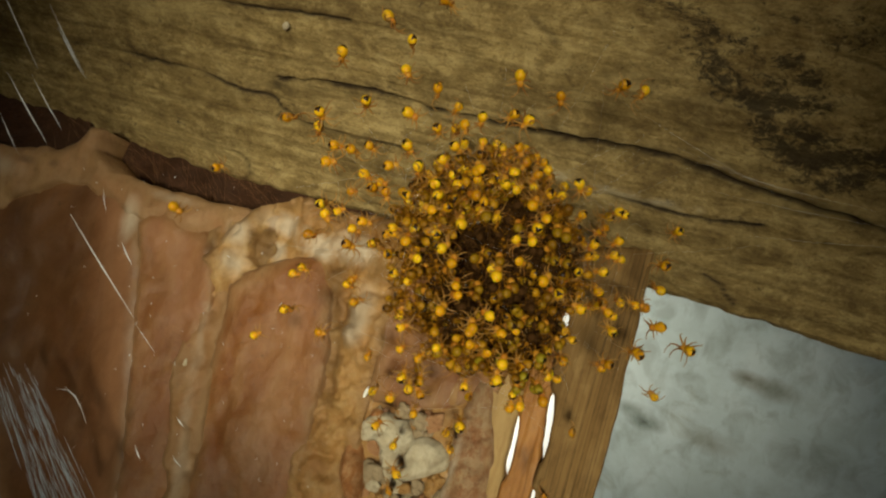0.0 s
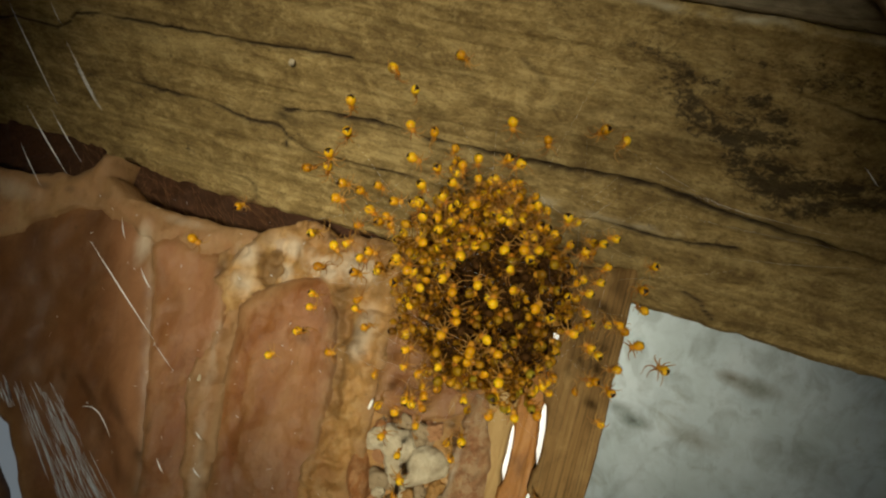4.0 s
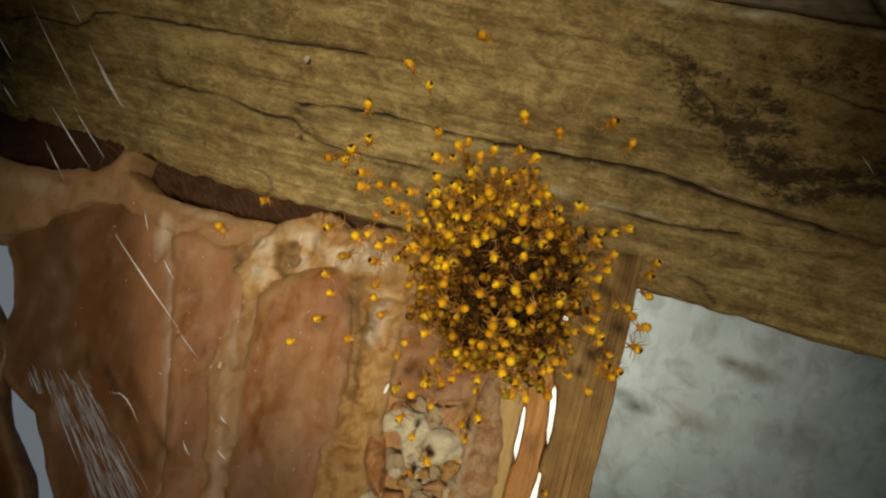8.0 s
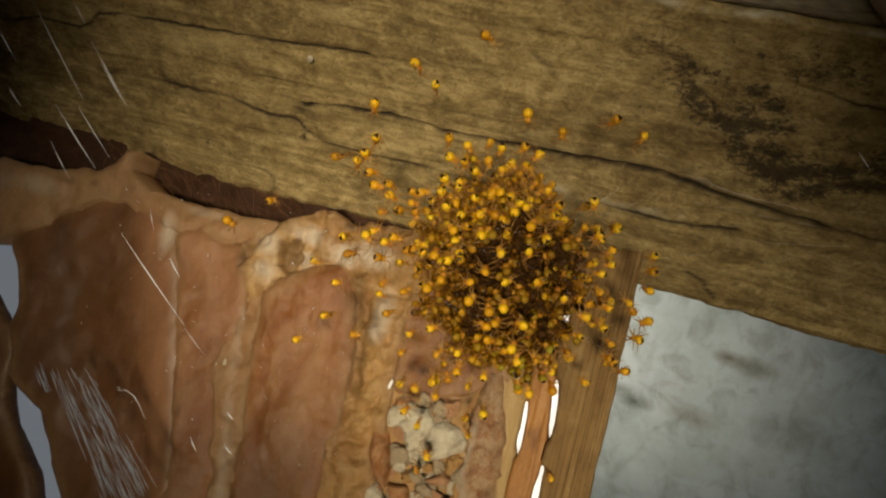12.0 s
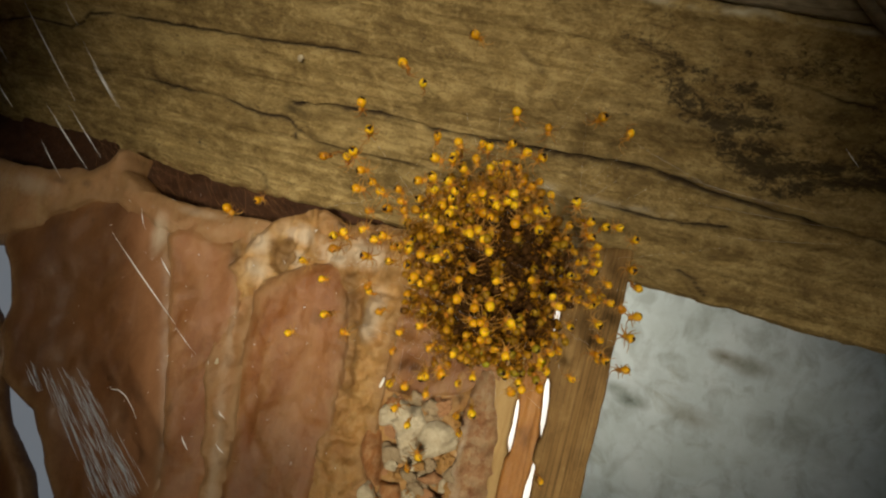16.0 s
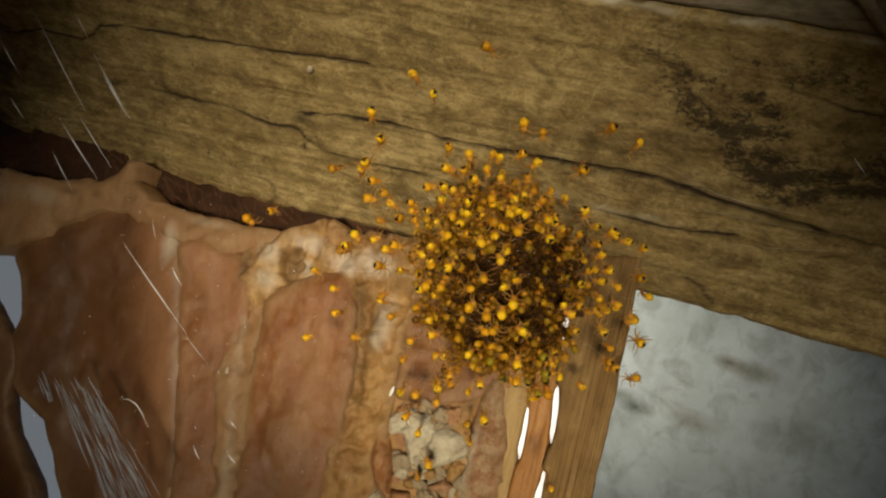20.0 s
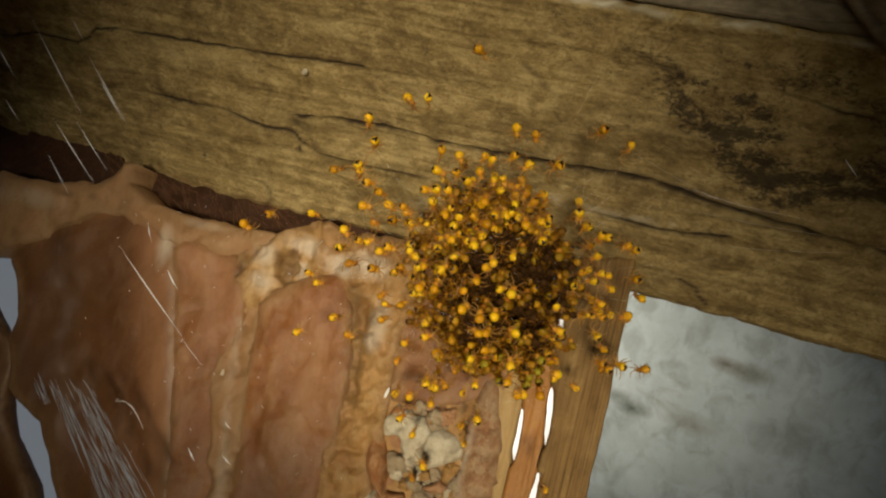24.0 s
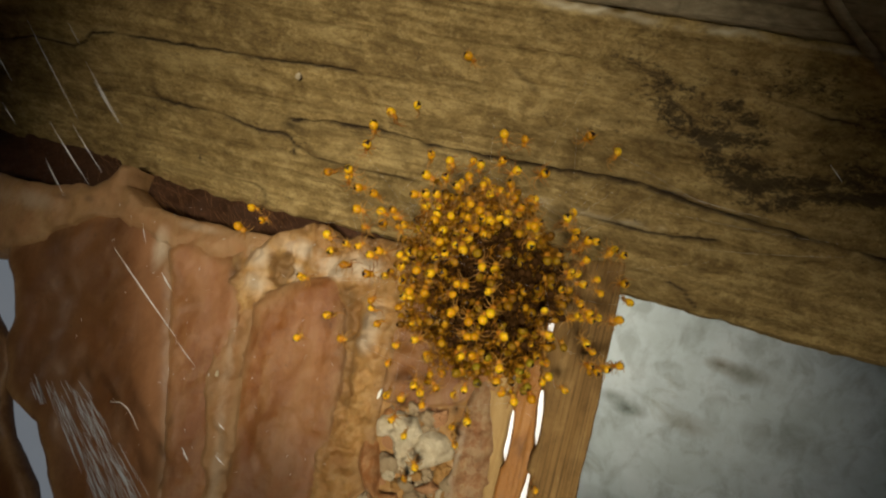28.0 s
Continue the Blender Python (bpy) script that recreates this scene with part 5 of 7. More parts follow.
def motions():
    for ob, home in ROAMERS:
        roam(ob, home)
    crawl([(0.5, -5.01, -7.89, 23.09), (1.5, -4.50, -7.79, 23.28), (2, -4.43, -7.75, 23.20), (2.5, -3.88, -7.56, 23.07), (3, -3.71, -7.55, 23.21), (3.5, -3.86, -7.55, 23.02), (5.5, -3.59, -7.71, 23.95), (6.5, -3.40, -7.70, 24.13), (7.5, -3.32, -7.85, 24.79), (9.5, -3.43, -7.87, 24.75), (10, -3.28, -7.84, 24.79), (11, -3.52, -7.90, 24.78), (15, -3.18, -7.78, 24.66), (23.5, -3.22, -7.79, 24.68), (26.5, -3.16, -7.76, 24.63), (27, -3.30, -7.84, 24.78), (28, -3.10, -7.77, 24.71)])
    crawl([(0, -10.04, -8.68, 20.71), (3, -9.93, -8.68, 20.81), (6, -9.87, -8.64, 20.74), (8.5, -10.05, -8.70, 20.77), (10, -9.82, -8.66, 20.86), (11, -10.14, -8.76, 20.90), (12.5, -9.87, -8.66, 20.79), (18, -9.91, -8.65, 20.74), (20.5, -10.11, -8.69, 20.67), (21.5, -9.80, -8.46, 20.11), (23.5, -9.82, -8.14, 18.81), (25, -9.57, -7.99, 18.53), (26.5, -10.03, -7.97, 17.92), (27.5, -10.41, -8.01, 17.66), (28, -10.40, -8.02, 17.72)])
    crawl([(0, -8.17, -7.75, 19.10), (1, -8.34, -7.78, 19.04), (2.5, -8.02, -7.73, 19.20), (6, -8.11, -7.73, 19.08), (9.5, -8.25, -7.79, 19.17), (10, -8.04, -7.75, 19.25), (11, -8.32, -7.81, 19.19), (12.5, -8.07, -7.72, 19.09), (18, -8.20, -7.77, 19.17), (21.5, -8.28, -7.80, 19.16), (25, -8.03, -7.68, 18.99), (27.5, -8.18, -7.70, 18.88), (28, -8.08, -7.69, 18.97)])
    crawl([(0, -14.10, -8.82, 16.82), (0.5, -14.30, -8.89, 16.86), (1.5, -13.91, -8.77, 16.82), (2, -14.09, -8.84, 16.90), (2.5, -13.77, -8.80, 17.10), (3, -13.58, -8.70, 16.92), (3.5, -13.85, -8.78, 16.91), (6, -14.01, -8.57, 15.91), (9.5, -14.20, -8.61, 15.88), (10, -14.00, -8.58, 15.98), (10.5, -14.22, -8.67, 16.07), (12.5, -14.02, -8.55, 15.85), (21, -14.31, -8.69, 16.07), (21.5, -14.11, -8.67, 16.19), (24, -13.91, -8.49, 15.73), (25, -13.35, -8.38, 15.93), (27, -12.99, -8.22, 15.66), (28, -12.38, -8.10, 15.87)])
    crawl([(0, -8.36, -7.16, 16.59), (0.5, -8.67, -7.21, 16.45), (1, -9.09, -7.45, 16.93), (1.5, -8.95, -7.45, 17.09), (2.5, -8.61, -7.19, 16.43), (3.5, -8.68, -7.17, 16.29), (5.5, -4.78, -5.43, 13.69), (6.5, -4.77, -5.43, 13.73), (9.5, -4.71, -5.39, 13.64), (10.5, -4.38, -5.32, 13.72), (12.5, -4.27, -5.24, 13.54), (15, -3.84, -5.09, 13.40), (17, -4.36, -5.47, 14.34), (18, -4.56, -5.55, 14.41), (18.5, -4.20, -5.42, 14.31), (20, -4.14, -5.23, 13.64), (21.5, -4.47, -5.36, 13.77), (26.5, -4.23, -5.25, 13.60), (28, -4.19, -5.27, 13.71)])
    crawl([(0, -11.82, -7.24, 13.12), (0.5, -12.60, -7.40, 12.87), (1, -13.43, -7.75, 13.35), (1.5, -13.33, -7.80, 13.64), (2, -13.44, -7.79, 13.47), (2.5, -13.35, -7.85, 13.82), (3, -13.96, -8.01, 13.78), (3.5, -14.26, -8.13, 13.95), (6, -13.58, -7.65, 12.78), (6.5, -13.66, -7.71, 12.95), (8, -13.92, -7.68, 12.53), (9.5, -14.02, -7.78, 12.82), (11, -14.13, -7.74, 12.53), (12, -13.80, -7.64, 12.52), (12.5, -13.91, -7.67, 12.50), (16, -13.23, -7.68, 13.31), (17.5, -13.18, -7.71, 13.47), (18, -13.43, -7.72, 13.22), (18.5, -13.25, -7.76, 13.57), (20.5, -13.37, -7.77, 13.50), (26.5, -13.09, -7.74, 13.69), (27, -13.29, -7.83, 13.81), (28, -13.06, -7.76, 13.78)])
    crawl([(0, -5.65, -6.11, 15.44), (1, -6.03, -6.17, 15.25), (2, -5.47, -6.02, 15.27), (3.5, -5.58, -6.10, 15.48), (5.5, -7.29, -6.45, 14.97), (7, -7.09, -6.39, 14.96), (9, -6.90, -6.14, 14.16), (10.5, -6.62, -6.07, 14.20), (11.5, -6.45, -5.95, 13.92), (12.5, -6.30, -5.89, 13.86), (28, -6.30, -5.89, 13.86)])
    crawl([(0, -18.54, -8.42, 10.40), (0.5, -18.48, -8.43, 10.48), (1, -18.28, -8.31, 10.25), (1.5, -17.99, -8.27, 10.41), (2, -18.06, -8.23, 10.15), (2.5, -17.66, -8.17, 10.38), (3.5, -17.70, -7.98, 9.58), (6.5, -17.37, -8.00, 10.00), (9.5, -17.65, -8.04, 9.88), (10.5, -17.57, -8.03, 9.92), (11, -17.68, -8.03, 9.79), (11.5, -17.47, -8.01, 9.95), (18, -17.64, -8.00, 9.71), (19.5, -17.81, -8.02, 9.61), (23.5, -17.46, -8.00, 9.92), (24, -16.99, -7.88, 9.94), (26, -16.70, -7.79, 9.94), (26.5, -16.78, -7.91, 10.29), (27, -17.01, -7.94, 10.15), (28, -16.70, -7.87, 10.24)])
    crawl([(0, -25.63, -8.78, 4.03), (2, -25.41, -8.64, 3.72), (2.5, -25.09, -8.61, 3.97), (3, -25.10, -8.64, 4.06), (6, -24.83, -8.36, 3.26), (7.5, -24.86, -8.44, 3.56), (9.5, -25.05, -8.45, 3.37), (10, -24.80, -8.42, 3.53), (11, -25.04, -8.45, 3.39), (12.5, -24.83, -8.39, 3.37), (18, -25.10, -8.43, 3.24), (19, -25.04, -8.44, 3.35), (21.5, -24.69, -8.28, 3.08), (24, -24.49, -8.26, 3.25), (27.5, -24.55, -8.22, 3.00), (28, -24.42, -8.18, 2.99)])
    crawl([(0, -12.65, -6.31, 8.53), (1, -12.64, -6.25, 8.31), (2.5, -12.18, -6.18, 8.57), (3.5, -12.39, -6.19, 8.36), (6, -12.27, -6.03, 7.88), (6.5, -12.23, -6.08, 8.13), (9, -12.37, -6.04, 7.82), (9.5, -12.40, -6.09, 7.98), (10, -12.05, -6.03, 8.13), (11, -12.10, -6.00, 7.93), (12, -11.89, -5.92, 7.84), (12.5, -11.83, -5.86, 7.67), (15.5, -12.43, -6.05, 7.76), (21.5, -12.39, -6.02, 7.70), (24, -12.24, -6.09, 8.13), (26.5, -11.84, -6.02, 8.31), (28, -11.81, -6.07, 8.54)])
    crawl([(0, -11.09, -6.04, 9.22), (2, -11.09, -6.05, 9.23), (2.5, -10.80, -6.01, 9.40), (6, -10.68, -5.80, 8.71), (7, -10.85, -5.83, 8.62), (7.5, -10.85, -5.71, 8.17), (8, -10.80, -5.70, 8.19), (9, -10.45, -5.49, 7.75), (10.5, -9.75, -5.26, 7.63), (11, -9.68, -5.17, 7.35), (11.5, -9.46, -5.15, 7.49), (17.5, -9.77, -5.24, 7.50), (20, -9.56, -5.11, 7.21), (20.5, -9.72, -5.16, 7.23), (21, -9.66, -5.07, 6.95), (28, -9.75, -5.11, 7.03)])
    crawl([(0, -14.86, -6.54, 7.03), (2, -14.86, -6.53, 6.98), (2.5, -14.58, -6.49, 7.13), (3.5, -14.75, -6.48, 6.91), (6.5, -14.57, -6.45, 7.01), (7, -14.72, -6.54, 7.17), (8, -14.12, -6.44, 7.47), (9, -13.98, -6.36, 7.27), (10, -13.59, -6.33, 7.59), (11, -13.64, -6.29, 7.39), (11.5, -13.34, -6.25, 7.56), (12.5, -13.29, -6.19, 7.36), (14.5, -14.00, -6.26, 6.88), (21.5, -14.05, -6.27, 6.86), (24.5, -13.86, -6.07, 6.28), (25.5, -13.77, -6.08, 6.42), (27, -13.55, -5.98, 6.27), (28, -13.55, -6.02, 6.44)])
    crawl([(0, 1.07, -4.87, 17.89), (3.5, 1.10, -4.85, 17.87), (6, 1.17, -4.79, 17.72), (7.5, 1.08, -4.84, 17.82), (10, 1.20, -4.82, 17.86), (11, 1.00, -4.88, 17.86), (14.5, 1.10, -4.85, 17.87), (16, 1.17, -4.82, 17.85), (18, 0.79, -4.94, 17.89), (18.5, 0.59, -4.98, 17.81), (19.5, 0.97, -4.86, 17.76), (21, 0.43, -4.99, 17.69), (24.5, 0.91, -4.80, 17.45), (28, 0.85, -4.80, 17.41)])
    crawl([(0, 4.60, -3.64, 16.95), (1.5, 4.51, -3.66, 16.94), (5.5, 4.48, -3.66, 16.92), (7, 4.56, -3.65, 16.95), (12.5, 4.52, -3.61, 16.76), (15.5, 4.45, -3.65, 16.85), (16.5, 3.92, -3.82, 16.94), (17, 3.11, -4.05, 16.92), (19, 2.61, -4.32, 17.43), (21, 2.92, -4.12, 16.99), (25.5, 2.80, -4.24, 17.32), (28, 2.86, -4.22, 17.34)])
    crawl([(0, 9.20, -2.88, 19.02), (2, 8.96, -2.99, 19.20), (6, 9.09, -2.89, 18.92), (8, 9.07, -2.92, 19.01), (12.5, 9.06, -2.93, 19.07), (28, 8.88, -2.98, 19.05)])
    crawl([(0, 10.99, -2.34, 18.83), (1.5, 11.27, -2.21, 18.64), (2, 11.78, -1.88, 17.90), (3, 11.52, -2.07, 18.38), (3.5, 11.26, -2.15, 18.38), (6, 11.01, -2.02, 17.61), (6.5, 10.81, -2.04, 17.48), (7.5, 11.24, -1.90, 17.38), (8, 11.27, -1.85, 17.22), (9.5, 11.68, -1.96, 18.13), (12.5, 12.09, -1.78, 17.85), (19.5, 11.92, -1.84, 17.91), (28, 11.90, -1.80, 17.74)])
    crawl([(0, 0.77, -4.14, 14.70), (6, 0.97, -4.03, 14.50), (8.5, 0.94, -4.04, 14.52), (11.5, 0.98, -4.05, 14.60), (20, 0.82, -4.12, 14.71), (28, 0.78, -4.15, 14.79)])
    crawl([(0, 2.07, -3.69, 14.37), (3.5, 2.05, -3.66, 14.23), (6, 2.40, -3.48, 13.91), (12, 2.47, -3.48, 14.00), (27.5, 2.23, -3.54, 13.99), (28, 2.21, -3.54, 13.95)])
    crawl([(0, -1.66, -4.58, 13.78), (2, -1.66, -4.57, 13.77), (6, -1.42, -4.52, 13.81), (6.5, -1.37, -4.62, 14.27), (9, -1.52, -4.55, 13.82), (10, -1.33, -4.52, 13.92), (10.5, -1.52, -4.60, 14.03), (11, -1.49, -4.54, 13.81), (12, -1.14, -4.46, 13.90), (28, -1.25, -4.46, 13.79)])
    crawl([(0, -3.96, -5.35, 14.28), (2, -4.05, -5.38, 14.29), (3.5, -3.95, -5.36, 14.33), (5.5, -4.33, -5.49, 14.42), (6.5, -4.21, -5.42, 14.30), (9.5, -3.99, -5.35, 14.25), (11.5, -2.38, -4.93, 14.38), (12.5, -2.43, -4.92, 14.28), (15, -1.97, -4.74, 14.06), (28, -2.17, -4.81, 14.11)])
    crawl([(0, -7.72, -6.07, 13.00), (3.5, -7.65, -6.03, 12.93), (5.5, -6.71, -5.48, 11.80), (7, -6.70, -5.56, 12.10), (8, -6.70, -5.55, 12.10), (9.5, -6.54, -5.59, 12.41), (10, -6.18, -5.47, 12.36), (11, -6.08, -5.41, 12.20), (12, -5.78, -5.30, 12.11), (16.5, -6.06, -5.30, 11.80), (19, -6.05, -5.31, 11.84), (21.5, -6.02, -5.30, 11.85), (24, -6.31, -5.36, 11.77), (28, -6.32, -5.36, 11.74)])
    crawl([(0, -7.73, -5.28, 9.90), (2, -7.39, -5.25, 10.17), (2.5, -6.98, -5.17, 10.27), (5.5, -6.55, -4.91, 9.75), (7, -6.54, -4.96, 9.96), (7.5, -6.74, -5.04, 10.04), (8.5, -6.60, -4.92, 9.72), (11.5, -6.34, -4.80, 9.55), (28, -6.50, -4.83, 9.49)])
    crawl([(0, -11.43, -5.40, 6.30), (2, -11.47, -5.40, 6.26), (3, -11.35, -5.38, 6.35), (5.5, -11.55, -5.35, 5.98), (6.5, -11.24, -5.33, 6.26), (9, -11.55, -5.38, 6.11), (10, -11.81, -5.55, 6.49), (12.5, -11.78, -5.54, 6.49), (15, -11.56, -5.57, 6.84), (19.5, -11.71, -5.54, 6.56), (24, -11.26, -5.45, 6.72), (25, -11.31, -5.47, 6.74), (26.5, -10.94, -5.30, 6.48), (28, -10.99, -5.34, 6.56)])
    crawl([(0, -13.75, -5.06, 2.42), (1, -13.91, -5.05, 2.22), (2, -13.82, -5.05, 2.33), (2.5, -13.51, -5.01, 2.51), (3.5, -13.67, -5.02, 2.36), (7.5, -13.38, -4.93, 2.33), (9.5, -13.49, -4.93, 2.21), (10.5, -13.42, -4.94, 2.34), (11, -13.51, -4.92, 2.17), (12, -13.35, -4.92, 2.32), (28, -13.40, -4.91, 2.24)])
    crawl([(0, -15.15, -5.18, 1.36), (2, -15.19, -5.18, 1.33), (2.5, -14.89, -5.14, 1.50), (3.5, -15.07, -5.15, 1.34), (7.5, -14.77, -5.04, 1.27), (9.5, -14.90, -5.07, 1.25), (10.5, -14.64, -5.02, 1.32), (11, -14.72, -5.00, 1.15), (12, -14.26, -4.88, 1.16), (12.5, -14.31, -4.87, 1.09), (14.5, -15.20, -5.21, 1.45), (15, -15.77, -5.29, 1.13), (16, -15.55, -5.20, 1.01), (16.5, -15.59, -5.25, 1.20), (17, -16.07, -5.35, 1.05), (18.5, -15.43, -5.26, 1.41), (19.5, -15.75, -5.44, 1.74), (20.5, -15.47, -5.44, 2.07), (21.5, -15.57, -5.46, 2.04), (24.5, -16.37, -5.87, 2.74), (25.5, -16.86, -6.01, 2.75), (27, -17.25, -6.00, 2.29), (28, -17.07, -5.98, 2.41)])
    crawl([(0, -15.43, -5.60, 2.73), (2, -16.69, -5.98, 2.84), (2.5, -16.58, -6.06, 3.27), (3, -17.02, -6.18, 3.26), (3.5, -17.22, -6.13, 2.86), (5.5, -17.51, -6.14, 2.57), (6.5, -18.06, -6.34, 2.76), (7, -18.19, -6.34, 2.62), (8, -17.74, -6.09, 2.13), (8.5, -17.41, -6.02, 2.19), (9, -17.30, -5.87, 1.75), (10, -16.96, -5.80, 1.83), (11, -17.13, -5.67, 1.13), (12.5, -16.51, -5.44, 0.92), (28, -16.51, -5.44, 0.92)])
    crawl([(0, -16.57, -4.99, -0.92), (2, -16.66, -4.98, -1.05), (2.5, -16.36, -4.93, -0.90), (3.5, -16.56, -4.91, -1.22), (6, -16.08, -4.73, -1.40), (6.5, -15.91, -4.73, -1.21), (9.5, -16.10, -4.76, -1.30), (12.5, -15.99, -4.75, -1.23), (15, -16.82, -5.08, -0.84), (16.5, -16.43, -4.94, -0.94), (19, -17.01, -5.25, -0.38), (19.5, -16.98, -5.19, -0.59), (20, -16.93, -5.32, -0.01), (20.5, -17.68, -5.69, 0.62), (21, -17.48, -5.59, 0.43), (21.5, -17.59, -5.61, 0.41), (23.5, -15.35, -4.63, -0.98), (26, -15.28, -4.57, -1.14), (27, -15.13, -4.56, -1.02), (27.5, -15.34, -4.63, -1.00), (28, -14.99, -4.59, -0.76)])
    crawl([(0, -18.11, -4.21, -5.64), (0.5, -18.14, -4.20, -5.73), (1, -18.14, -4.07, -6.25), (1.5, -17.95, -4.10, -5.90), (2, -18.00, -4.06, -6.12), (2.5, -17.60, -4.04, -5.78), (3.5, -17.43, -3.88, -6.23), (6, -17.61, -3.75, -6.90), (7, -17.64, -3.87, -6.47), (8, -17.47, -3.84, -6.40), (8.5, -17.80, -3.92, -6.47), (9.5, -18.01, -4.11, -5.94), (10, -17.71, -4.11, -5.62), (11.5, -17.55, -4.06, -5.65), (12, -17.45, -4.11, -5.31), (15, -17.99, -4.30, -5.16), (15.5, -17.78, -4.25, -5.13), (16.5, -17.88, -4.26, -5.20), (21.5, -17.87, -4.27, -5.17), (23.5, -18.90, -4.76, -4.36), (24.5, -19.31, -4.86, -4.41), (25.5, -19.82, -5.18, -3.73), (26.5, -19.76, -5.17, -3.71), (28, -19.80, -5.22, -3.55)])
    crawl([(0, -18.92, -3.32, -10.02), (1, -18.95, -3.28, -10.23), (2.5, -18.72, -3.29, -9.93), (9.5, -18.80, -3.26, -10.16), (12, -18.62, -3.23, -10.06), (12.5, -18.79, -3.26, -10.13), (14.5, -17.66, -2.84, -10.52), (15.5, -17.58, -2.98, -9.90), (16.5, -17.35, -2.95, -9.78), (17, -17.34, -3.15, -8.97), (17.5, -17.51, -3.30, -8.56), (21, -17.40, -3.38, -8.15), (21.5, -17.34, -3.40, -7.99), (23.5, -17.07, -3.16, -8.63), (27, -17.19, -3.31, -8.18), (28, -16.86, -3.28, -7.93)])
    crawl([(0, -22.31, -3.27, -13.94), (2, -22.36, -3.27, -14.00), (3, -22.19, -3.24, -13.92), (10, -22.19, -3.20, -14.08), (12.5, -22.14, -3.17, -14.15), (15, -21.99, -3.24, -13.71), (16, -21.93, -3.30, -13.39), (16.5, -21.73, -3.27, -13.31), (17.5, -21.25, -3.37, -12.39), (20, -21.09, -3.30, -12.47), (20.5, -21.01, -3.19, -12.84), (21.5, -21.30, -3.42, -12.23), (23.5, -21.64, -3.67, -11.66), (24.5, -21.45, -3.67, -11.43), (26, -20.82, -3.37, -11.92), (27, -20.87, -3.36, -12.02), (28, -20.66, -3.36, -11.79)])
    crawl([(0, -15.34, -1.86, -11.86), (1, -15.47, -1.83, -12.09), (2.5, -15.28, -1.84, -11.87), (5.5, -15.22, -1.83, -11.84), (9, -15.34, -1.81, -12.03), (10, -15.21, -1.81, -11.90), (12, -15.20, -1.81, -11.88), (12.5, -15.38, -1.81, -12.08), (16, -15.27, -1.84, -11.86), (16.5, -15.26, -1.81, -11.95), (18.5, -15.26, -2.00, -11.19), (19.5, -15.32, -1.97, -11.37), (20.5, -15.30, -2.04, -11.08), (21.5, -15.24, -2.01, -11.14), (24, -15.43, -2.17, -10.72), (24.5, -15.51, -2.12, -11.00), (25.5, -15.51, -2.17, -10.80), (26.5, -15.28, -2.10, -10.86), (27.5, -15.34, -2.07, -11.00), (28, -15.29, -2.10, -10.86)])
    crawl([(0, -12.64, -2.71, -5.57), (1, -12.73, -2.66, -5.84), (2, -12.71, -2.68, -5.75), (2.5, -12.46, -2.68, -5.48), (6, -12.50, -2.63, -5.71), (8.5, -12.45, -2.59, -5.84), (16, -12.38, -2.60, -5.69), (17, -12.36, -2.52, -6.01), (18.5, -12.51, -2.60, -5.83), (19, -12.25, -2.56, -5.72), (20, -12.38, -2.62, -5.61), (21, -12.08, -2.48, -5.83), (21.5, -11.53, -2.45, -5.34), (24, -11.19, -2.31, -5.54), (25.5, -11.34, -2.21, -6.09), (27, -11.79, -2.37, -5.95), (27.5, -11.64, -2.31, -6.01), (28, -11.77, -2.38, -5.90)])
    crawl([(0, -10.27, -0.13, -13.10), (1.5, -10.45, -0.07, -13.51), (2, -10.51, -0.19, -13.12), (2.5, -10.20, -0.06, -13.27), (3, -10.17, -0.11, -13.06), (3.5, -10.22, -0.06, -13.30), (5.5, -9.81, -0.12, -12.59), (6, -10.12, 0.02, -13.50), (7, -9.87, -0.04, -12.98), (8, -9.56, -0.03, -12.67), (9.5, -9.71, -0.04, -12.84), (14.5, -9.56, 0.00, -12.82), (28, -9.69, -0.04, -12.78)])
    crawl([(0, 10.87, 0.35, 8.17), (2, 10.78, 0.35, 8.06), (3, 10.76, 0.33, 8.11), (6, 11.18, 0.53, 7.79), (28, 11.24, 0.54, 7.85)])
    crawl([(0, 9.22, 2.12, 4.12), (0.5, 9.64, 0.85, 4.85), (1, 9.57, 0.79, 5.04), (1.5, 9.64, 0.65, 5.63), (2, 9.54, 0.63, 5.61), (2.5, 9.45, 0.32, 6.72), (5.5, 9.46, 0.37, 6.56), (8.5, 9.60, 0.40, 6.58), (12.5, 9.69, 0.42, 6.60), (14.5, 9.86, 0.15, 7.83), (16, 9.75, 0.10, 7.94), (16.5, 10.33, 0.23, 8.05), (18, 10.76, 0.40, 7.86), (21.5, 11.04, 0.40, 8.17), (24.5, 10.60, 0.40, 7.68), (28, 10.50, 0.38, 7.65)])
    crawl([(0, 11.23, 1.52, 3.95), (1, 11.48, 1.64, 3.79), (1.5, 11.31, 1.55, 3.96), (2.5, 11.58, 1.63, 3.93), (3.5, 11.39, 1.57, 3.96), (6, 11.22, 1.64, 3.47), (8.5, 11.28, 1.63, 3.59), (14.5, 11.36, 1.61, 3.74), (15, 11.24, 1.63, 3.54), (19, 11.30, 1.59, 3.77), (25, 11.24, 1.63, 3.54), (26, 10.35, 1.39, 3.54), (26.5, 10.20, 1.28, 3.78), (27, 9.57, 2.40, 3.18), (27.5, 9.33, 0.96, 3.62), (28, 9.25, 0.95, 3.81)])
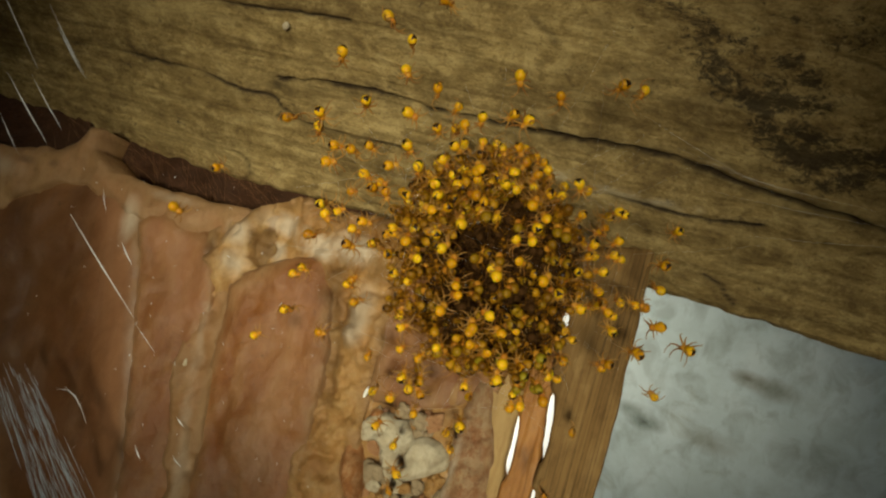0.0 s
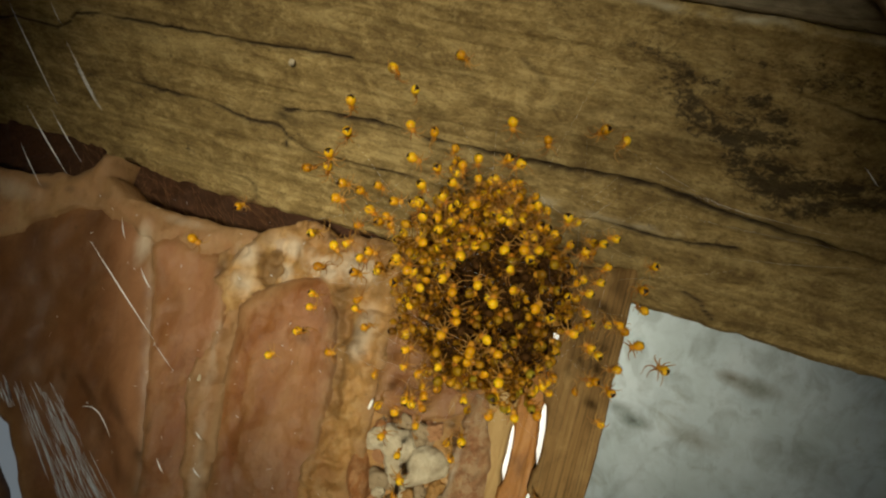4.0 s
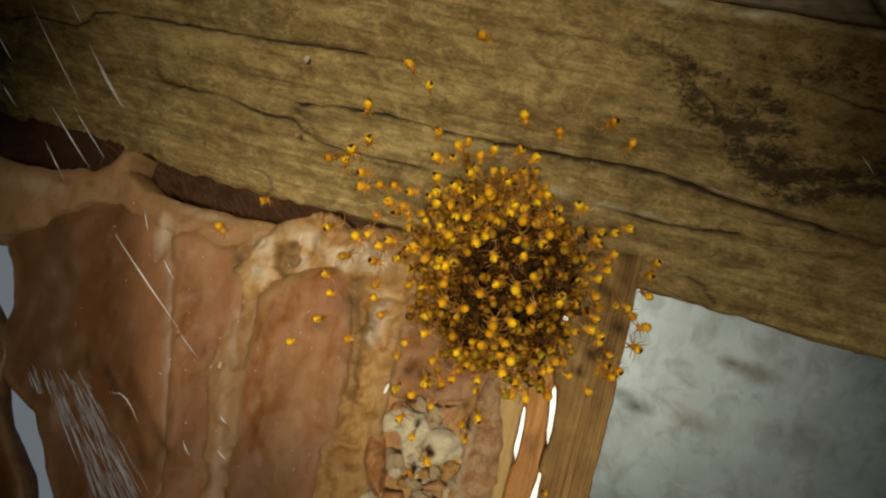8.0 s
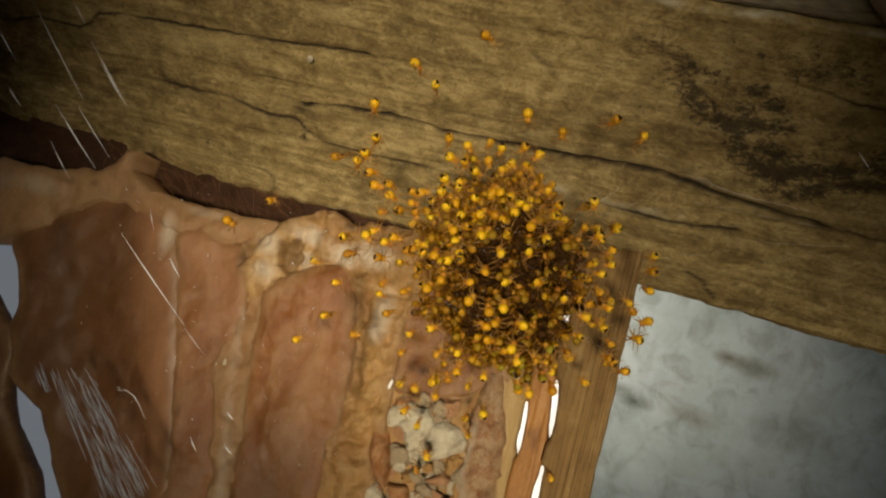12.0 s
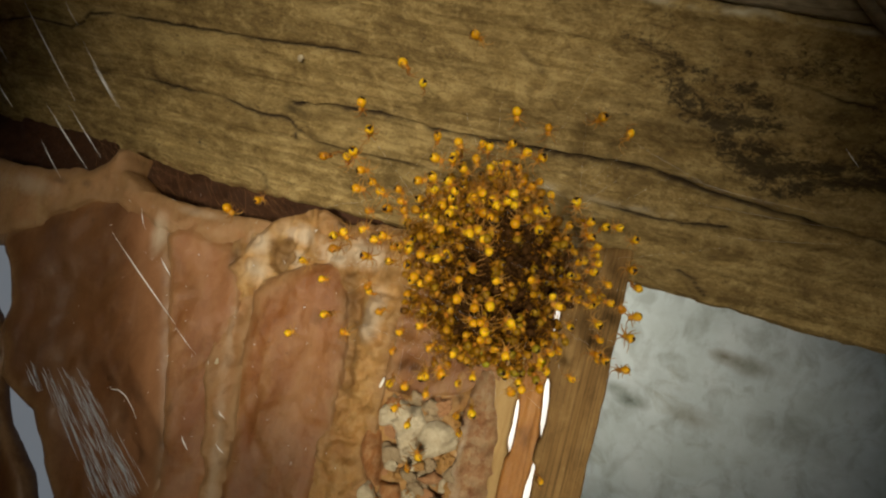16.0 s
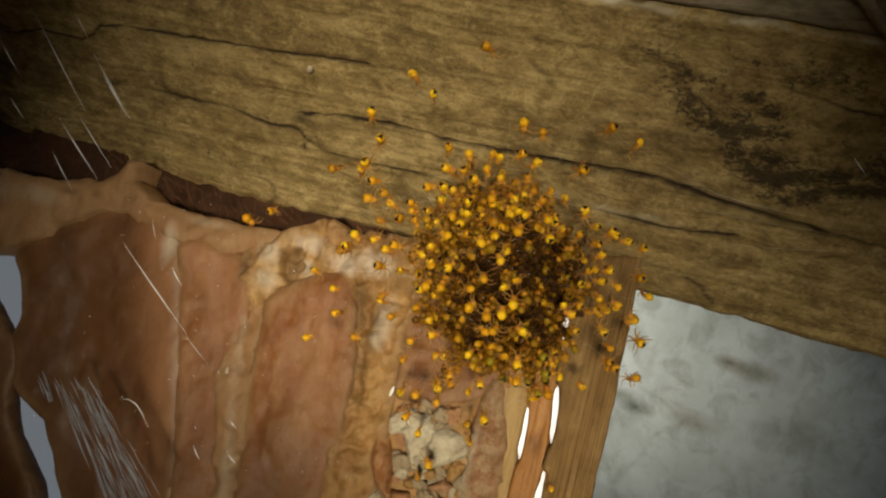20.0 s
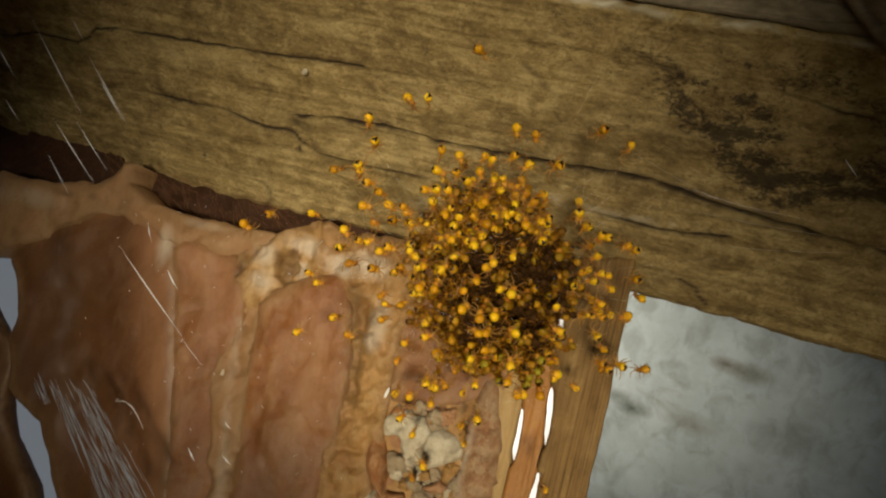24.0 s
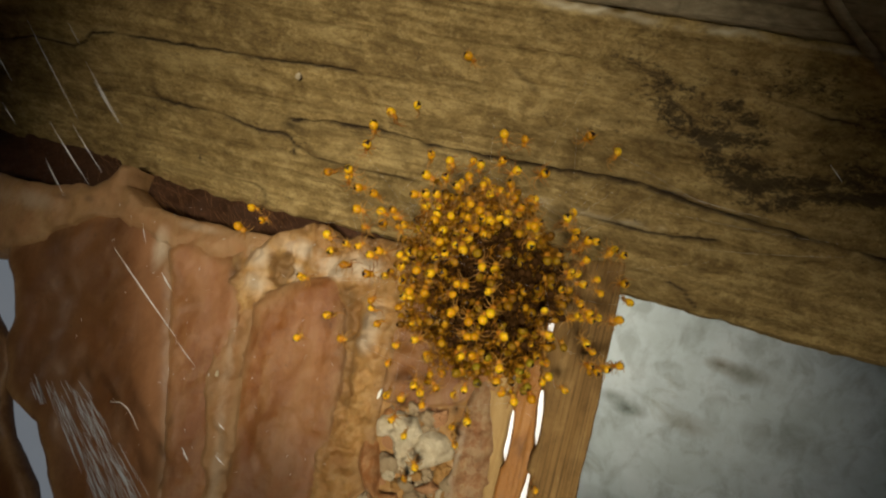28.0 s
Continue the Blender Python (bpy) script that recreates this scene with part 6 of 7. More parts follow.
    crawl([(0, 16.26, 2.01, 7.57), (3, 16.14, 2.00, 7.45), (3.5, 16.22, 2.08, 7.26), (5.5, 15.73, 2.32, 5.75), (6.5, 15.95, 2.33, 5.96), (7, 16.37, 2.46, 5.93), (9, 15.81, 2.48, 5.22), (10, 15.81, 2.44, 5.36), (10.5, 15.63, 2.29, 5.76), (11, 15.75, 2.36, 5.62), (11.5, 15.50, 2.24, 5.84), (12, 15.61, 2.30, 5.69), (12.5, 15.22, 2.24, 5.52), (14.5, 14.75, 1.76, 6.89), (17.5, 14.44, 1.62, 7.09), (28, 14.42, 1.65, 6.95)])
    crawl([(0, 15.81, 2.75, 4.17), (1.5, 15.56, 2.64, 4.32), (6, 15.61, 2.73, 4.04), (12.5, 15.80, 2.79, 3.99), (14.5, 15.32, 2.68, 3.91), (15, 15.03, 2.66, 3.68), (19, 14.77, 2.57, 3.71), (21.5, 14.71, 2.54, 3.78), (24, 15.04, 2.63, 3.77), (28, 15.00, 2.64, 3.69)])
    crawl([(0, 15.80, 3.37, 1.74), (0.5, 15.40, 3.30, 1.57), (1, 15.76, 3.35, 1.74), (3.5, 15.94, 3.33, 2.01), (6.5, 15.74, 3.35, 1.73), (9.5, 15.78, 3.37, 1.70), (11.5, 16.01, 3.43, 1.71), (12, 15.70, 3.34, 1.72), (28, 15.81, 3.39, 1.67)])
    crawl([(0, 15.08, 3.71, -0.41), (2, 14.65, 3.69, -0.81), (2.5, 14.76, 3.66, -0.57), (6, 14.83, 3.86, -1.25), (8.5, 14.88, 3.84, -1.12), (9.5, 14.79, 3.83, -1.18), (28, 14.81, 3.84, -1.20)])
    crawl([(0, 16.60, 4.61, -2.27), (1.5, 16.27, 4.58, -2.50), (3.5, 16.27, 4.57, -2.47), (8.5, 16.22, 4.52, -2.33), (10, 16.13, 4.50, -2.33), (12, 16.33, 4.55, -2.32), (14.5, 16.50, 4.55, -2.15), (15, 16.05, 4.30, -1.66), (16, 16.24, 4.43, -1.98), (16.5, 16.30, 4.27, -1.26), (17.5, 15.87, 4.09, -1.01), (18, 15.99, 4.12, -1.01), (18.5, 15.95, 4.21, -1.41), (19, 15.63, 4.10, -1.33), (19.5, 15.06, 4.07, -1.84), (20.5, 14.69, 3.95, -1.78), (21.5, 14.73, 3.86, -1.38), (24.5, 14.75, 3.79, -1.08), (26, 15.04, 3.90, -1.20), (27, 14.99, 3.93, -1.35), (28, 15.09, 3.88, -1.05)])
    crawl([(0, 19.75, 5.88, -3.81), (1, 19.60, 5.90, -4.06), (3, 19.49, 5.84, -3.91), (3.5, 19.46, 5.88, -4.12), (5.5, 18.34, 5.84, -5.19), (6, 17.65, 5.71, -5.43), (6.5, 16.60, 5.41, -5.43), (8, 16.00, 5.13, -4.97), (8.5, 15.84, 4.99, -4.59), (9, 15.68, 5.03, -4.91), (12, 15.84, 4.99, -4.61), (19, 16.17, 5.09, -4.63), (19.5, 16.13, 5.07, -4.57), (20, 16.11, 4.96, -4.16), (21, 16.00, 4.90, -4.07), (21.5, 16.11, 4.98, -4.27), (23.5, 15.45, 5.60, -7.40), (24.5, 15.31, 5.58, -7.46), (25, 15.32, 5.64, -7.71), (26.5, 15.19, 5.62, -7.76), (27, 14.58, 5.48, -7.88), (28, 14.93, 5.47, -7.47)])
    crawl([(0, 15.17, 5.04, -5.53), (2, 14.95, 5.05, -5.81), (3, 14.87, 4.99, -5.64), (5.5, 14.52, 5.16, -6.69), (6, 14.85, 5.30, -6.89), (6.5, 14.60, 5.20, -6.79), (7, 14.54, 5.24, -6.97), (7.5, 14.54, 5.16, -6.70), (8, 13.93, 5.71, -9.52), (10.5, 14.60, 5.87, -9.40), (11.5, 15.06, 5.94, -9.16), (12.5, 15.32, 6.08, -9.44), (14.5, 16.38, 6.30, -9.12), (18.5, 16.22, 6.26, -9.17), (19, 16.43, 6.31, -9.11), (20, 16.37, 6.32, -9.22), (21.5, 16.49, 6.29, -8.97), (24, 17.88, 6.29, -7.44), (25.5, 17.18, 6.20, -7.87), (26.5, 16.29, 5.82, -7.37), (27.5, 16.31, 5.81, -7.30), (28, 16.22, 5.71, -7.01)])
    crawl([(0, 15.48, 5.11, -5.44), (0.5, 15.31, 5.10, -5.60), (1, 16.31, 5.95, -7.83), (1.5, 16.06, 5.83, -7.65), (2.5, 15.84, 5.81, -7.79), (3.5, 14.76, 5.72, -8.64), (5.5, 14.89, 5.51, -7.66), (6, 15.50, 5.74, -7.89), (6.5, 14.69, 5.50, -7.84), (8, 14.65, 5.59, -8.24), (9, 14.89, 5.64, -8.17), (9.5, 15.84, 5.76, -7.63), (11, 15.88, 5.66, -7.18), (11.5, 13.60, 5.25, -8.08), (12.5, 14.08, 5.36, -7.94), (28, 14.08, 5.36, -7.94)])
    crawl([(0, 17.86, 6.85, -9.68), (0.5, 16.91, 6.78, -10.44), (1, 16.65, 6.99, -11.54), (1.5, 16.06, 6.84, -11.59), (2, 15.79, 6.87, -12.00), (3, 15.66, 6.93, -12.39), (3.5, 15.32, 7.01, -13.10), (5.5, 12.02, 5.84, -12.11), (6, 12.09, 5.99, -12.61), (8, 11.90, 5.73, -11.79), (9, 11.53, 5.71, -12.14), (10, 10.95, 5.39, -11.52), (10.5, 11.28, 5.43, -11.29), (11, 11.39, 5.49, -11.43), (11.5, 11.50, 5.47, -11.22), (12, 11.29, 5.50, -11.57), (12.5, 10.87, 5.36, -11.47), (28, 10.87, 5.36, -11.47)])
    crawl([(0, 12.32, 3.40, -2.21), (1, 12.13, 3.43, -2.53), (2.5, 12.15, 3.40, -2.39), (3, 12.24, 3.48, -2.61), (3.5, 11.85, 3.57, -3.37), (5.5, 11.80, 4.14, -5.68), (7, 11.94, 4.18, -5.68), (8, 11.96, 4.10, -5.34), (9.5, 11.84, 4.13, -5.60), (11, 11.99, 4.14, -5.45), (11.5, 12.09, 4.08, -5.12), (12, 11.54, 3.46, -3.28), (12.5, 11.83, 2.99, -1.14), (28, 11.83, 2.99, -1.14)])
    crawl([(0, 11.15, 6.72, -16.51), (0.5, 11.15, 6.01, -13.72), (1, 11.29, 5.48, -11.49), (1.5, 10.43, 5.05, -10.73), (2, 10.24, 4.58, -9.11), (5.5, 12.29, 5.30, -9.70), (7, 12.50, 5.30, -9.46), (8, 12.67, 5.21, -8.90), (9, 12.78, 5.32, -9.22), (10, 12.95, 5.25, -8.78), (11.5, 12.99, 5.19, -8.48), (12.5, 13.45, 5.25, -8.23), (28, 13.45, 5.25, -8.23)])
    crawl([(0, 5.00, -4.29, 4.86), (0.5, 4.24, -4.91, 4.64), (1, 3.97, -5.52, 3.68), (1.5, 3.45, -5.91, 3.39), (2, 2.97, -6.38, 2.68), (3.5, 1.64, -6.86, 2.67), (5.5, 1.09, -6.45, 4.17), (8.5, 1.15, -6.47, 4.08), (9, 1.06, -6.56, 3.92), (9.5, 0.97, -6.48, 4.19), (12.5, 1.35, -6.35, 4.23), (28, 1.35, -6.35, 4.23)])
    crawl([(0, -15.80, -7.87, 11.24), (6, -15.86, -7.92, 11.37), (6.5, -15.58, -7.86, 11.43), (7, -15.81, -7.89, 11.29), (8, -15.57, -7.77, 11.07), (9, -15.64, -7.73, 10.86), (10, -15.22, -7.69, 11.13), (12.5, -14.75, -7.43, 10.64), (28, -14.75, -7.43, 10.64)])
    crawl([(0, -16.04, -7.57, 9.77), (6.5, -16.09, -7.59, 9.80), (9, -16.33, -7.62, 9.67), (10, -15.84, -7.53, 9.85), (12.5, -15.63, -7.39, 9.51), (16.5, -15.45, -7.43, 9.87), (19.5, -15.32, -7.35, 9.72), (21.5, -14.87, -7.29, 9.99), (26.5, -14.75, -7.24, 9.91), (27, -15.04, -7.33, 9.94), (28, -14.92, -7.24, 9.71)])
    crawl([(0, -14.21, -6.79, 8.72), (5.5, -14.21, -6.79, 8.72), (6.5, -13.99, -6.82, 9.10), (9, -14.32, -6.88, 8.95), (10, -13.91, -6.85, 9.29), (12, -13.95, -6.78, 8.97), (12.5, -13.71, -6.68, 8.84), (15, -13.67, -6.73, 9.08), (21.5, -13.64, -6.71, 9.05), (26.5, -13.54, -6.71, 9.17), (27.5, -13.58, -6.70, 9.07), (28, -13.50, -6.69, 9.10)])
    crawl([(0, -9.12, -5.19, 8.01), (6, -8.94, -5.14, 8.04), (7.5, -9.03, -5.21, 8.18), (8.5, -8.99, -5.11, 7.84), (10.5, -8.58, -5.03, 7.98), (12.5, -8.37, -4.93, 7.82), (14.5, -7.93, -5.12, 9.06), (15, -7.55, -5.05, 9.18), (16.5, -7.67, -5.07, 9.15), (18, -7.84, -5.15, 9.27), (18.5, -7.74, -5.25, 9.75), (19.5, -7.99, -5.26, 9.53), (21, -7.42, -5.10, 9.53), (28, -7.49, -5.11, 9.51)])
    crawl([(0, -5.33, -5.17, 12.09), (5.5, -5.33, -5.17, 12.09), (6.5, -5.07, -5.12, 12.18), (8.5, -5.39, -5.23, 12.26), (9.5, -5.29, -5.19, 12.21), (10, -4.93, -5.07, 12.15), (11, -4.99, -5.04, 11.96), (12, -4.60, -4.89, 11.79), (28, -4.65, -4.93, 11.88)])
    crawl([(0, -2.97, -4.69, 12.80), (6, -2.86, -4.66, 12.77), (7.5, -2.62, -4.67, 13.10), (9, -2.59, -4.53, 12.59), (9.5, -2.53, -4.54, 12.70), (10, -2.16, -4.43, 12.64), (12.5, -2.14, -4.33, 12.31), (28, -2.14, -4.33, 12.31)])
    crawl([(0, -2.54, -0.56, 11.22), (7.5, -2.54, -0.56, 11.22), (8.5, -1.82, -0.97, 11.10), (9.5, -1.91, -0.68, 11.21), (10, -1.68, -0.82, 11.16), (28, -1.68, -0.82, 11.16)])
    crawl([(0, 0.79, 0.75, 11.37), (6, 0.80, 0.77, 11.37), (7, 0.70, 1.29, 11.47), (9, 0.79, 1.10, 11.43), (11, 0.80, 1.60, 11.48), (11.5, 0.77, 2.33, 11.47), (12.5, 0.84, 1.59, 11.47), (28, 0.84, 1.59, 11.47)])
    crawl([(0, -4.69, -1.24, 10.43), (5.5, -4.69, -1.24, 10.43), (6.5, -4.47, -0.88, 10.66), (7.5, -4.37, -1.22, 10.56), (10.5, -4.39, -1.07, 10.62), (11.5, -4.05, -1.42, 10.57), (12.5, -4.27, -1.26, 10.57), (28, -4.27, -1.26, 10.57)])
    crawl([(0, -9.92, -4.91, 6.05), (6, -9.74, -4.87, 6.09), (9.5, -9.83, -4.94, 6.25), (10.5, -9.31, -4.86, 6.50), (11, -9.42, -4.83, 6.30), (28, -9.39, -4.85, 6.41)])
    crawl([(0, -12.60, -5.29, 4.62), (6, -12.62, -5.28, 4.54), (6.5, -12.47, -5.29, 4.77), (9, -12.67, -5.27, 4.45), (11.5, -12.47, -5.30, 4.81), (12.5, -12.81, -5.34, 4.55), (28, -12.81, -5.34, 4.55)])
    crawl([(0, -10.70, -4.95, 5.37), (6, -10.54, -4.92, 5.42), (9, -10.78, -4.98, 5.38), (9.5, -10.99, -5.06, 5.48), (10, -10.85, -5.08, 5.69), (12, -10.84, -4.97, 5.26), (28, -10.90, -5.01, 5.37)])
    crawl([(0, -9.48, -4.51, 4.94), (6, -9.33, -4.48, 4.99), (7, -9.38, -4.54, 5.17), (9.5, -9.20, -4.43, 4.96), (12.5, -9.12, -4.43, 5.05), (28, -9.12, -4.43, 5.05)])
    crawl([(0, -11.27, -4.19, 1.73), (6, -11.12, -4.16, 1.80), (7.5, -11.00, -4.14, 1.84), (10, -11.06, -4.15, 1.81), (28, -11.01, -4.14, 1.84)])
    crawl([(0, -12.26, -4.19, 0.65), (6, -12.12, -4.17, 0.73), (8.5, -12.14, -4.18, 0.77), (11, -12.21, -4.20, 0.75), (12.5, -12.02, -4.23, 1.08), (28, -12.02, -4.23, 1.08)])
    crawl([(0, -17.24, -4.17, -4.85), (5.5, -17.24, -4.17, -4.85), (7.5, -18.07, -4.57, -4.22), (8.5, -18.12, -4.65, -3.94), (9, -18.58, -4.86, -3.63), (9.5, -18.52, -4.92, -3.32), (10.5, -19.65, -5.22, -3.40), (11, -19.91, -5.24, -3.58), (12, -19.94, -5.35, -3.19), (12.5, -20.10, -5.34, -3.38), (28, -20.10, -5.34, -3.38)])
    crawl([(0, -12.76, -3.89, -1.08), (10, -12.68, -3.87, -1.05), (14.5, -12.83, -3.94, -0.94), (15.5, -12.92, -3.90, -1.21), (16.5, -13.12, -4.02, -0.96), (17.5, -13.04, -3.93, -1.20), (18.5, -12.95, -4.01, -0.79), (19.5, -13.25, -3.99, -1.20), (20, -12.82, -3.90, -1.07), (21.5, -12.96, -3.93, -1.11), (26.5, -12.53, -3.78, -1.22), (28, -12.40, -3.73, -1.30)])
    crawl([(0, -10.33, -3.41, -0.28), (6, -10.20, -3.40, -0.19), (7.5, -10.05, -3.39, -0.07), (12.5, -10.30, -3.22, -1.01), (28, -10.30, -3.22, -1.01)])
    crawl([(0, -6.96, 0.32, -11.21), (5.5, -6.96, 0.32, -11.21), (6.5, -7.84, 0.06, -11.17), (7.5, -8.80, -0.34, -10.64), (9.5, -8.71, -0.36, -10.48), (10, -8.95, -0.51, -10.16), (10.5, -8.65, -0.42, -10.16), (11, -8.84, -0.54, -9.90), (28, -8.85, -0.53, -9.94)])
    crawl([(0, -4.23, -7.68, 0.90), (6.5, -4.23, -7.68, 0.90), (7, -4.17, -7.64, 1.17), (8.5, -5.29, -7.23, 1.85), (9, -6.30, -6.86, 1.91), (9.5, -6.48, -6.65, 2.41), (10, -7.01, -6.31, 2.66), (10.5, -7.12, -6.29, 2.53), (11, -7.73, -5.90, 2.52), (11.5, -7.68, -5.94, 2.53), (12, -7.17, -6.25, 2.55), (12.5, -7.57, -6.07, 2.33), (28, -7.57, -6.07, 2.33)])
    crawl([(0, -7.12, -6.74, 0.22), (7, -6.98, -6.82, 0.24), (8.5, -7.28, -6.64, 0.28), (9, -7.37, -6.61, -0.00), (10.5, -6.98, -6.82, 0.23), (12, -6.83, -6.92, 0.05), (12.5, -6.82, -6.90, 0.26), (28, -6.82, -6.90, 0.26)])
    crawl([(0, 7.45, -1.00, 9.74), (7.5, 7.44, -1.00, 9.72), (8.5, 7.81, -0.95, 9.92), (9, 8.28, -0.83, 9.94), (9.5, 8.21, -0.88, 10.07), (10, 8.68, -0.69, 9.83), (11.5, 8.50, -0.78, 10.01), (12.5, 8.99, -0.69, 10.20), (16, 8.31, -0.78, 9.80), (17.5, 8.17, -0.87, 10.02), (20, 8.05, -0.85, 9.80), (21, 8.05, -0.74, 9.36), (24, 8.20, -0.80, 9.76), (25, 8.17, -0.82, 9.79), (26.5, 8.24, -0.76, 9.62), (28, 8.20, -0.79, 9.70)])
    crawl([(0, 7.62, 1.16, 6.76), (5.5, 7.62, 1.16, 6.76), (7, 7.59, 1.65, 6.91), (9.5, 7.63, 1.26, 6.78), (10.5, 7.67, 1.83, 6.82), (11.5, 7.75, 2.01, 6.74), (16, 7.52, 0.96, 6.83), (16.5, 7.54, 1.16, 6.88), (17.5, 7.41, 0.86, 6.95), (18, 7.49, 1.06, 6.90), (18.5, 7.38, 0.84, 6.98), (19.5, 7.38, 0.76, 6.95), (20, 7.52, 1.02, 6.85), (21.5, 7.51, 0.83, 6.80), (23.5, 8.96, -0.29, 8.59), (24.5, 8.87, -0.27, 8.42), (26.5, 9.34, 0.05, 7.65), (28, 9.12, -0.03, 7.76)])
    crawl([(0, 1.89, -0.88, 10.43), (6, 1.93, -0.85, 10.43), (8, 2.12, -0.60, 10.47), (9, 2.20, -0.89, 10.29), (12, 1.95, -0.63, 10.53), (28, 1.95, -0.78, 10.46)])
    crawl([(0, 4.80, -1.42, 8.35), (6, 4.84, -1.37, 8.36), (8.5, 4.85, -1.24, 8.44), (11, 4.93, -1.18, 8.42), (12, 4.92, -0.35, 8.93), (12.5, 4.35, -0.75, 9.14), (14.5, 4.87, -2.50, 12.79), (15, 4.08, -2.79, 13.06), (16, 3.99, -3.01, 13.82), (16.5, 3.73, -3.29, 14.63), (17, 3.90, -3.15, 14.25), (17.5, 4.43, -2.96, 14.11), (18, 5.28, -2.78, 14.33), (18.5, 6.25, -2.44, 14.05), (19, 6.71, -2.28, 13.94), (20.5, 7.07, -2.29, 14.35), (21, 6.94, -2.30, 14.27), (24, 5.30, -2.85, 14.64), (25, 5.66, -2.67, 14.31), (26.5, 5.22, -2.75, 14.13), (27, 5.22, -2.83, 14.47), (28, 5.07, -2.84, 14.33)])
    crawl([(0, 10.59, 2.26, 0.38), (6.5, 10.61, 2.22, 0.54), (9.5, 10.59, 2.19, 0.64), (12.5, 10.80, 2.27, 0.58), (28, 10.80, 2.27, 0.58)])
    crawl([(0, 11.22, 2.70, -0.65), (5.5, 11.22, 2.70, -0.65), (6, 11.45, 2.75, -0.60), (8.5, 11.22, 2.71, -0.71), (10, 11.37, 2.70, -0.51), (11, 11.05, 2.65, -0.66), (12, 11.24, 2.65, -0.45), (12.5, 11.30, 2.60, -0.17), (28, 11.30, 2.60, -0.17)])
    crawl([(0, 14.00, 3.40, -0.38), (6.5, 14.03, 3.37, -0.22), (11, 13.97, 3.40, -0.38), (12, 13.97, 3.35, -0.22), (12.5, 14.02, 3.41, -0.40), (14.5, 13.29, 2.69, 1.62), (15, 13.02, 2.60, 1.71), (15.5, 12.82, 2.65, 1.27), (17.5, 12.44, 2.33, 2.13), (28, 12.68, 2.41, 2.07)])
    crawl([(0, 12.37, 4.86, -7.88), (5.5, 12.37, 4.86, -7.88), (7, 12.53, 4.66, -6.92), (8, 13.27, 4.73, -6.39), (10, 13.01, 4.65, -6.37), (11.5, 13.22, 4.62, -6.02), (12.5, 13.07, 4.45, -5.49), (28, 13.07, 4.45, -5.49)])
    crawl([(0, -9.47, 1.17, -17.30), (5.5, -9.47, 1.17, -17.30), (6.5, -9.45, 1.21, -17.42), (10, -9.43, 1.19, -17.35), (11, -9.73, 1.14, -17.48), (12, -9.49, 1.18, -17.37), (12.5, -9.58, 1.20, -17.53), (28, -9.58, 1.20, -17.53)])
    crawl([(0, -7.79, 1.72, -17.61), (8.5, -7.69, 1.77, -17.70), (11, -7.71, 1.77, -17.73), (12.5, -8.01, 1.63, -17.51), (28, -8.01, 1.63, -17.51)])
    crawl([(0, -8.93, 2.47, -21.79), (6.5, -8.93, 2.44, -21.68), (8, -8.78, 2.50, -21.74), (8.5, -8.62, 2.49, -21.57), (10, -8.82, 2.34, -21.18), (11.5, -8.82, 2.41, -21.45), (12.5, -8.87, 2.33, -21.20), (28, -8.87, 2.33, -21.20)])
    crawl([(0, -7.00, 3.52, -23.83), (7, -7.16, 3.51, -23.97), (8.5, -7.30, 3.50, -24.08), (12, -7.25, 3.26, -23.08), (12.5, -7.36, 3.28, -23.25), (28, -7.36, 3.28, -23.25)])
    crawl([(0, -6.65, 4.64, -27.83), (6.5, -6.64, 4.62, -27.75), (7.5, -5.76, 4.90, -27.86), (8, -5.31, 4.94, -27.55), (9, -5.38, 4.94, -27.59), (10, -5.85, 4.89, -27.94), (10.5, -5.57, 4.90, -27.65), (11.5, -5.56, 4.93, -27.76), (12, -5.85, 4.86, -27.80), (12.5, -5.86, 4.92, -28.07), (28, -5.86, 4.92, -28.07)])
    crawl([(0, -7.24, 5.23, -30.80), (6.5, -7.25, 5.18, -30.60), (7, -7.11, 5.19, -30.46), (10, -7.25, 5.18, -30.58), (11.5, -6.92, 5.29, -30.68), (12.5, -7.14, 5.23, -30.66), (28, -7.14, 5.23, -30.66)])
    crawl([(0, -1.55, 4.18, -20.44), (9, -1.58, 4.18, -20.48), (10, -1.56, 4.12, -20.22), (11, -1.66, 4.17, -20.51), (12.5, -1.59, 4.16, -20.41), (28, -1.59, 4.16, -20.41)])
    crawl([(0, -1.04, 4.87, -22.61), (7.5, -0.99, 4.92, -22.73), (9.5, -1.15, 4.92, -22.90), (10, -1.19, 5.00, -23.27), (11.5, -1.16, 4.96, -23.06), (28, -1.13, 4.99, -23.16)])
    crawl([(0, -5.22, 2.75, -18.84), (6, -5.31, 2.70, -18.77), (7, -5.19, 2.67, -18.49), (9, -5.59, 2.64, -18.82), (12, -5.46, 2.46, -17.99), (28, -5.47, 2.43, -17.87)])
    crawl([(0, 0.41, 3.38, -15.15), (5.5, 0.41, 3.38, -15.15), (6, 0.14, 3.33, -15.27), (7, -0.02, 3.24, -15.07), (7.5, 0.06, 3.33, -15.35), (8, -0.14, 3.25, -15.24), (9, -0.24, 3.45, -16.15), (10, -1.13, 3.36, -16.76), (10.5, -1.02, 3.37, -16.70), (12.5, -1.62, 2.91, -15.54), (28, -1.62, 2.91, -15.54)])
    crawl([(0, -4.90, 2.15, -16.14), (6, -4.87, 2.17, -16.19), (7, -4.58, 2.09, -15.57), (8, -4.53, 1.98, -15.06), (9, -4.52, 2.03, -15.28), (10, -4.59, 1.88, -14.74), (12, -4.23, 2.06, -15.06), (12.5, -4.14, 2.02, -14.81), (28, -4.14, 2.02, -14.81)])
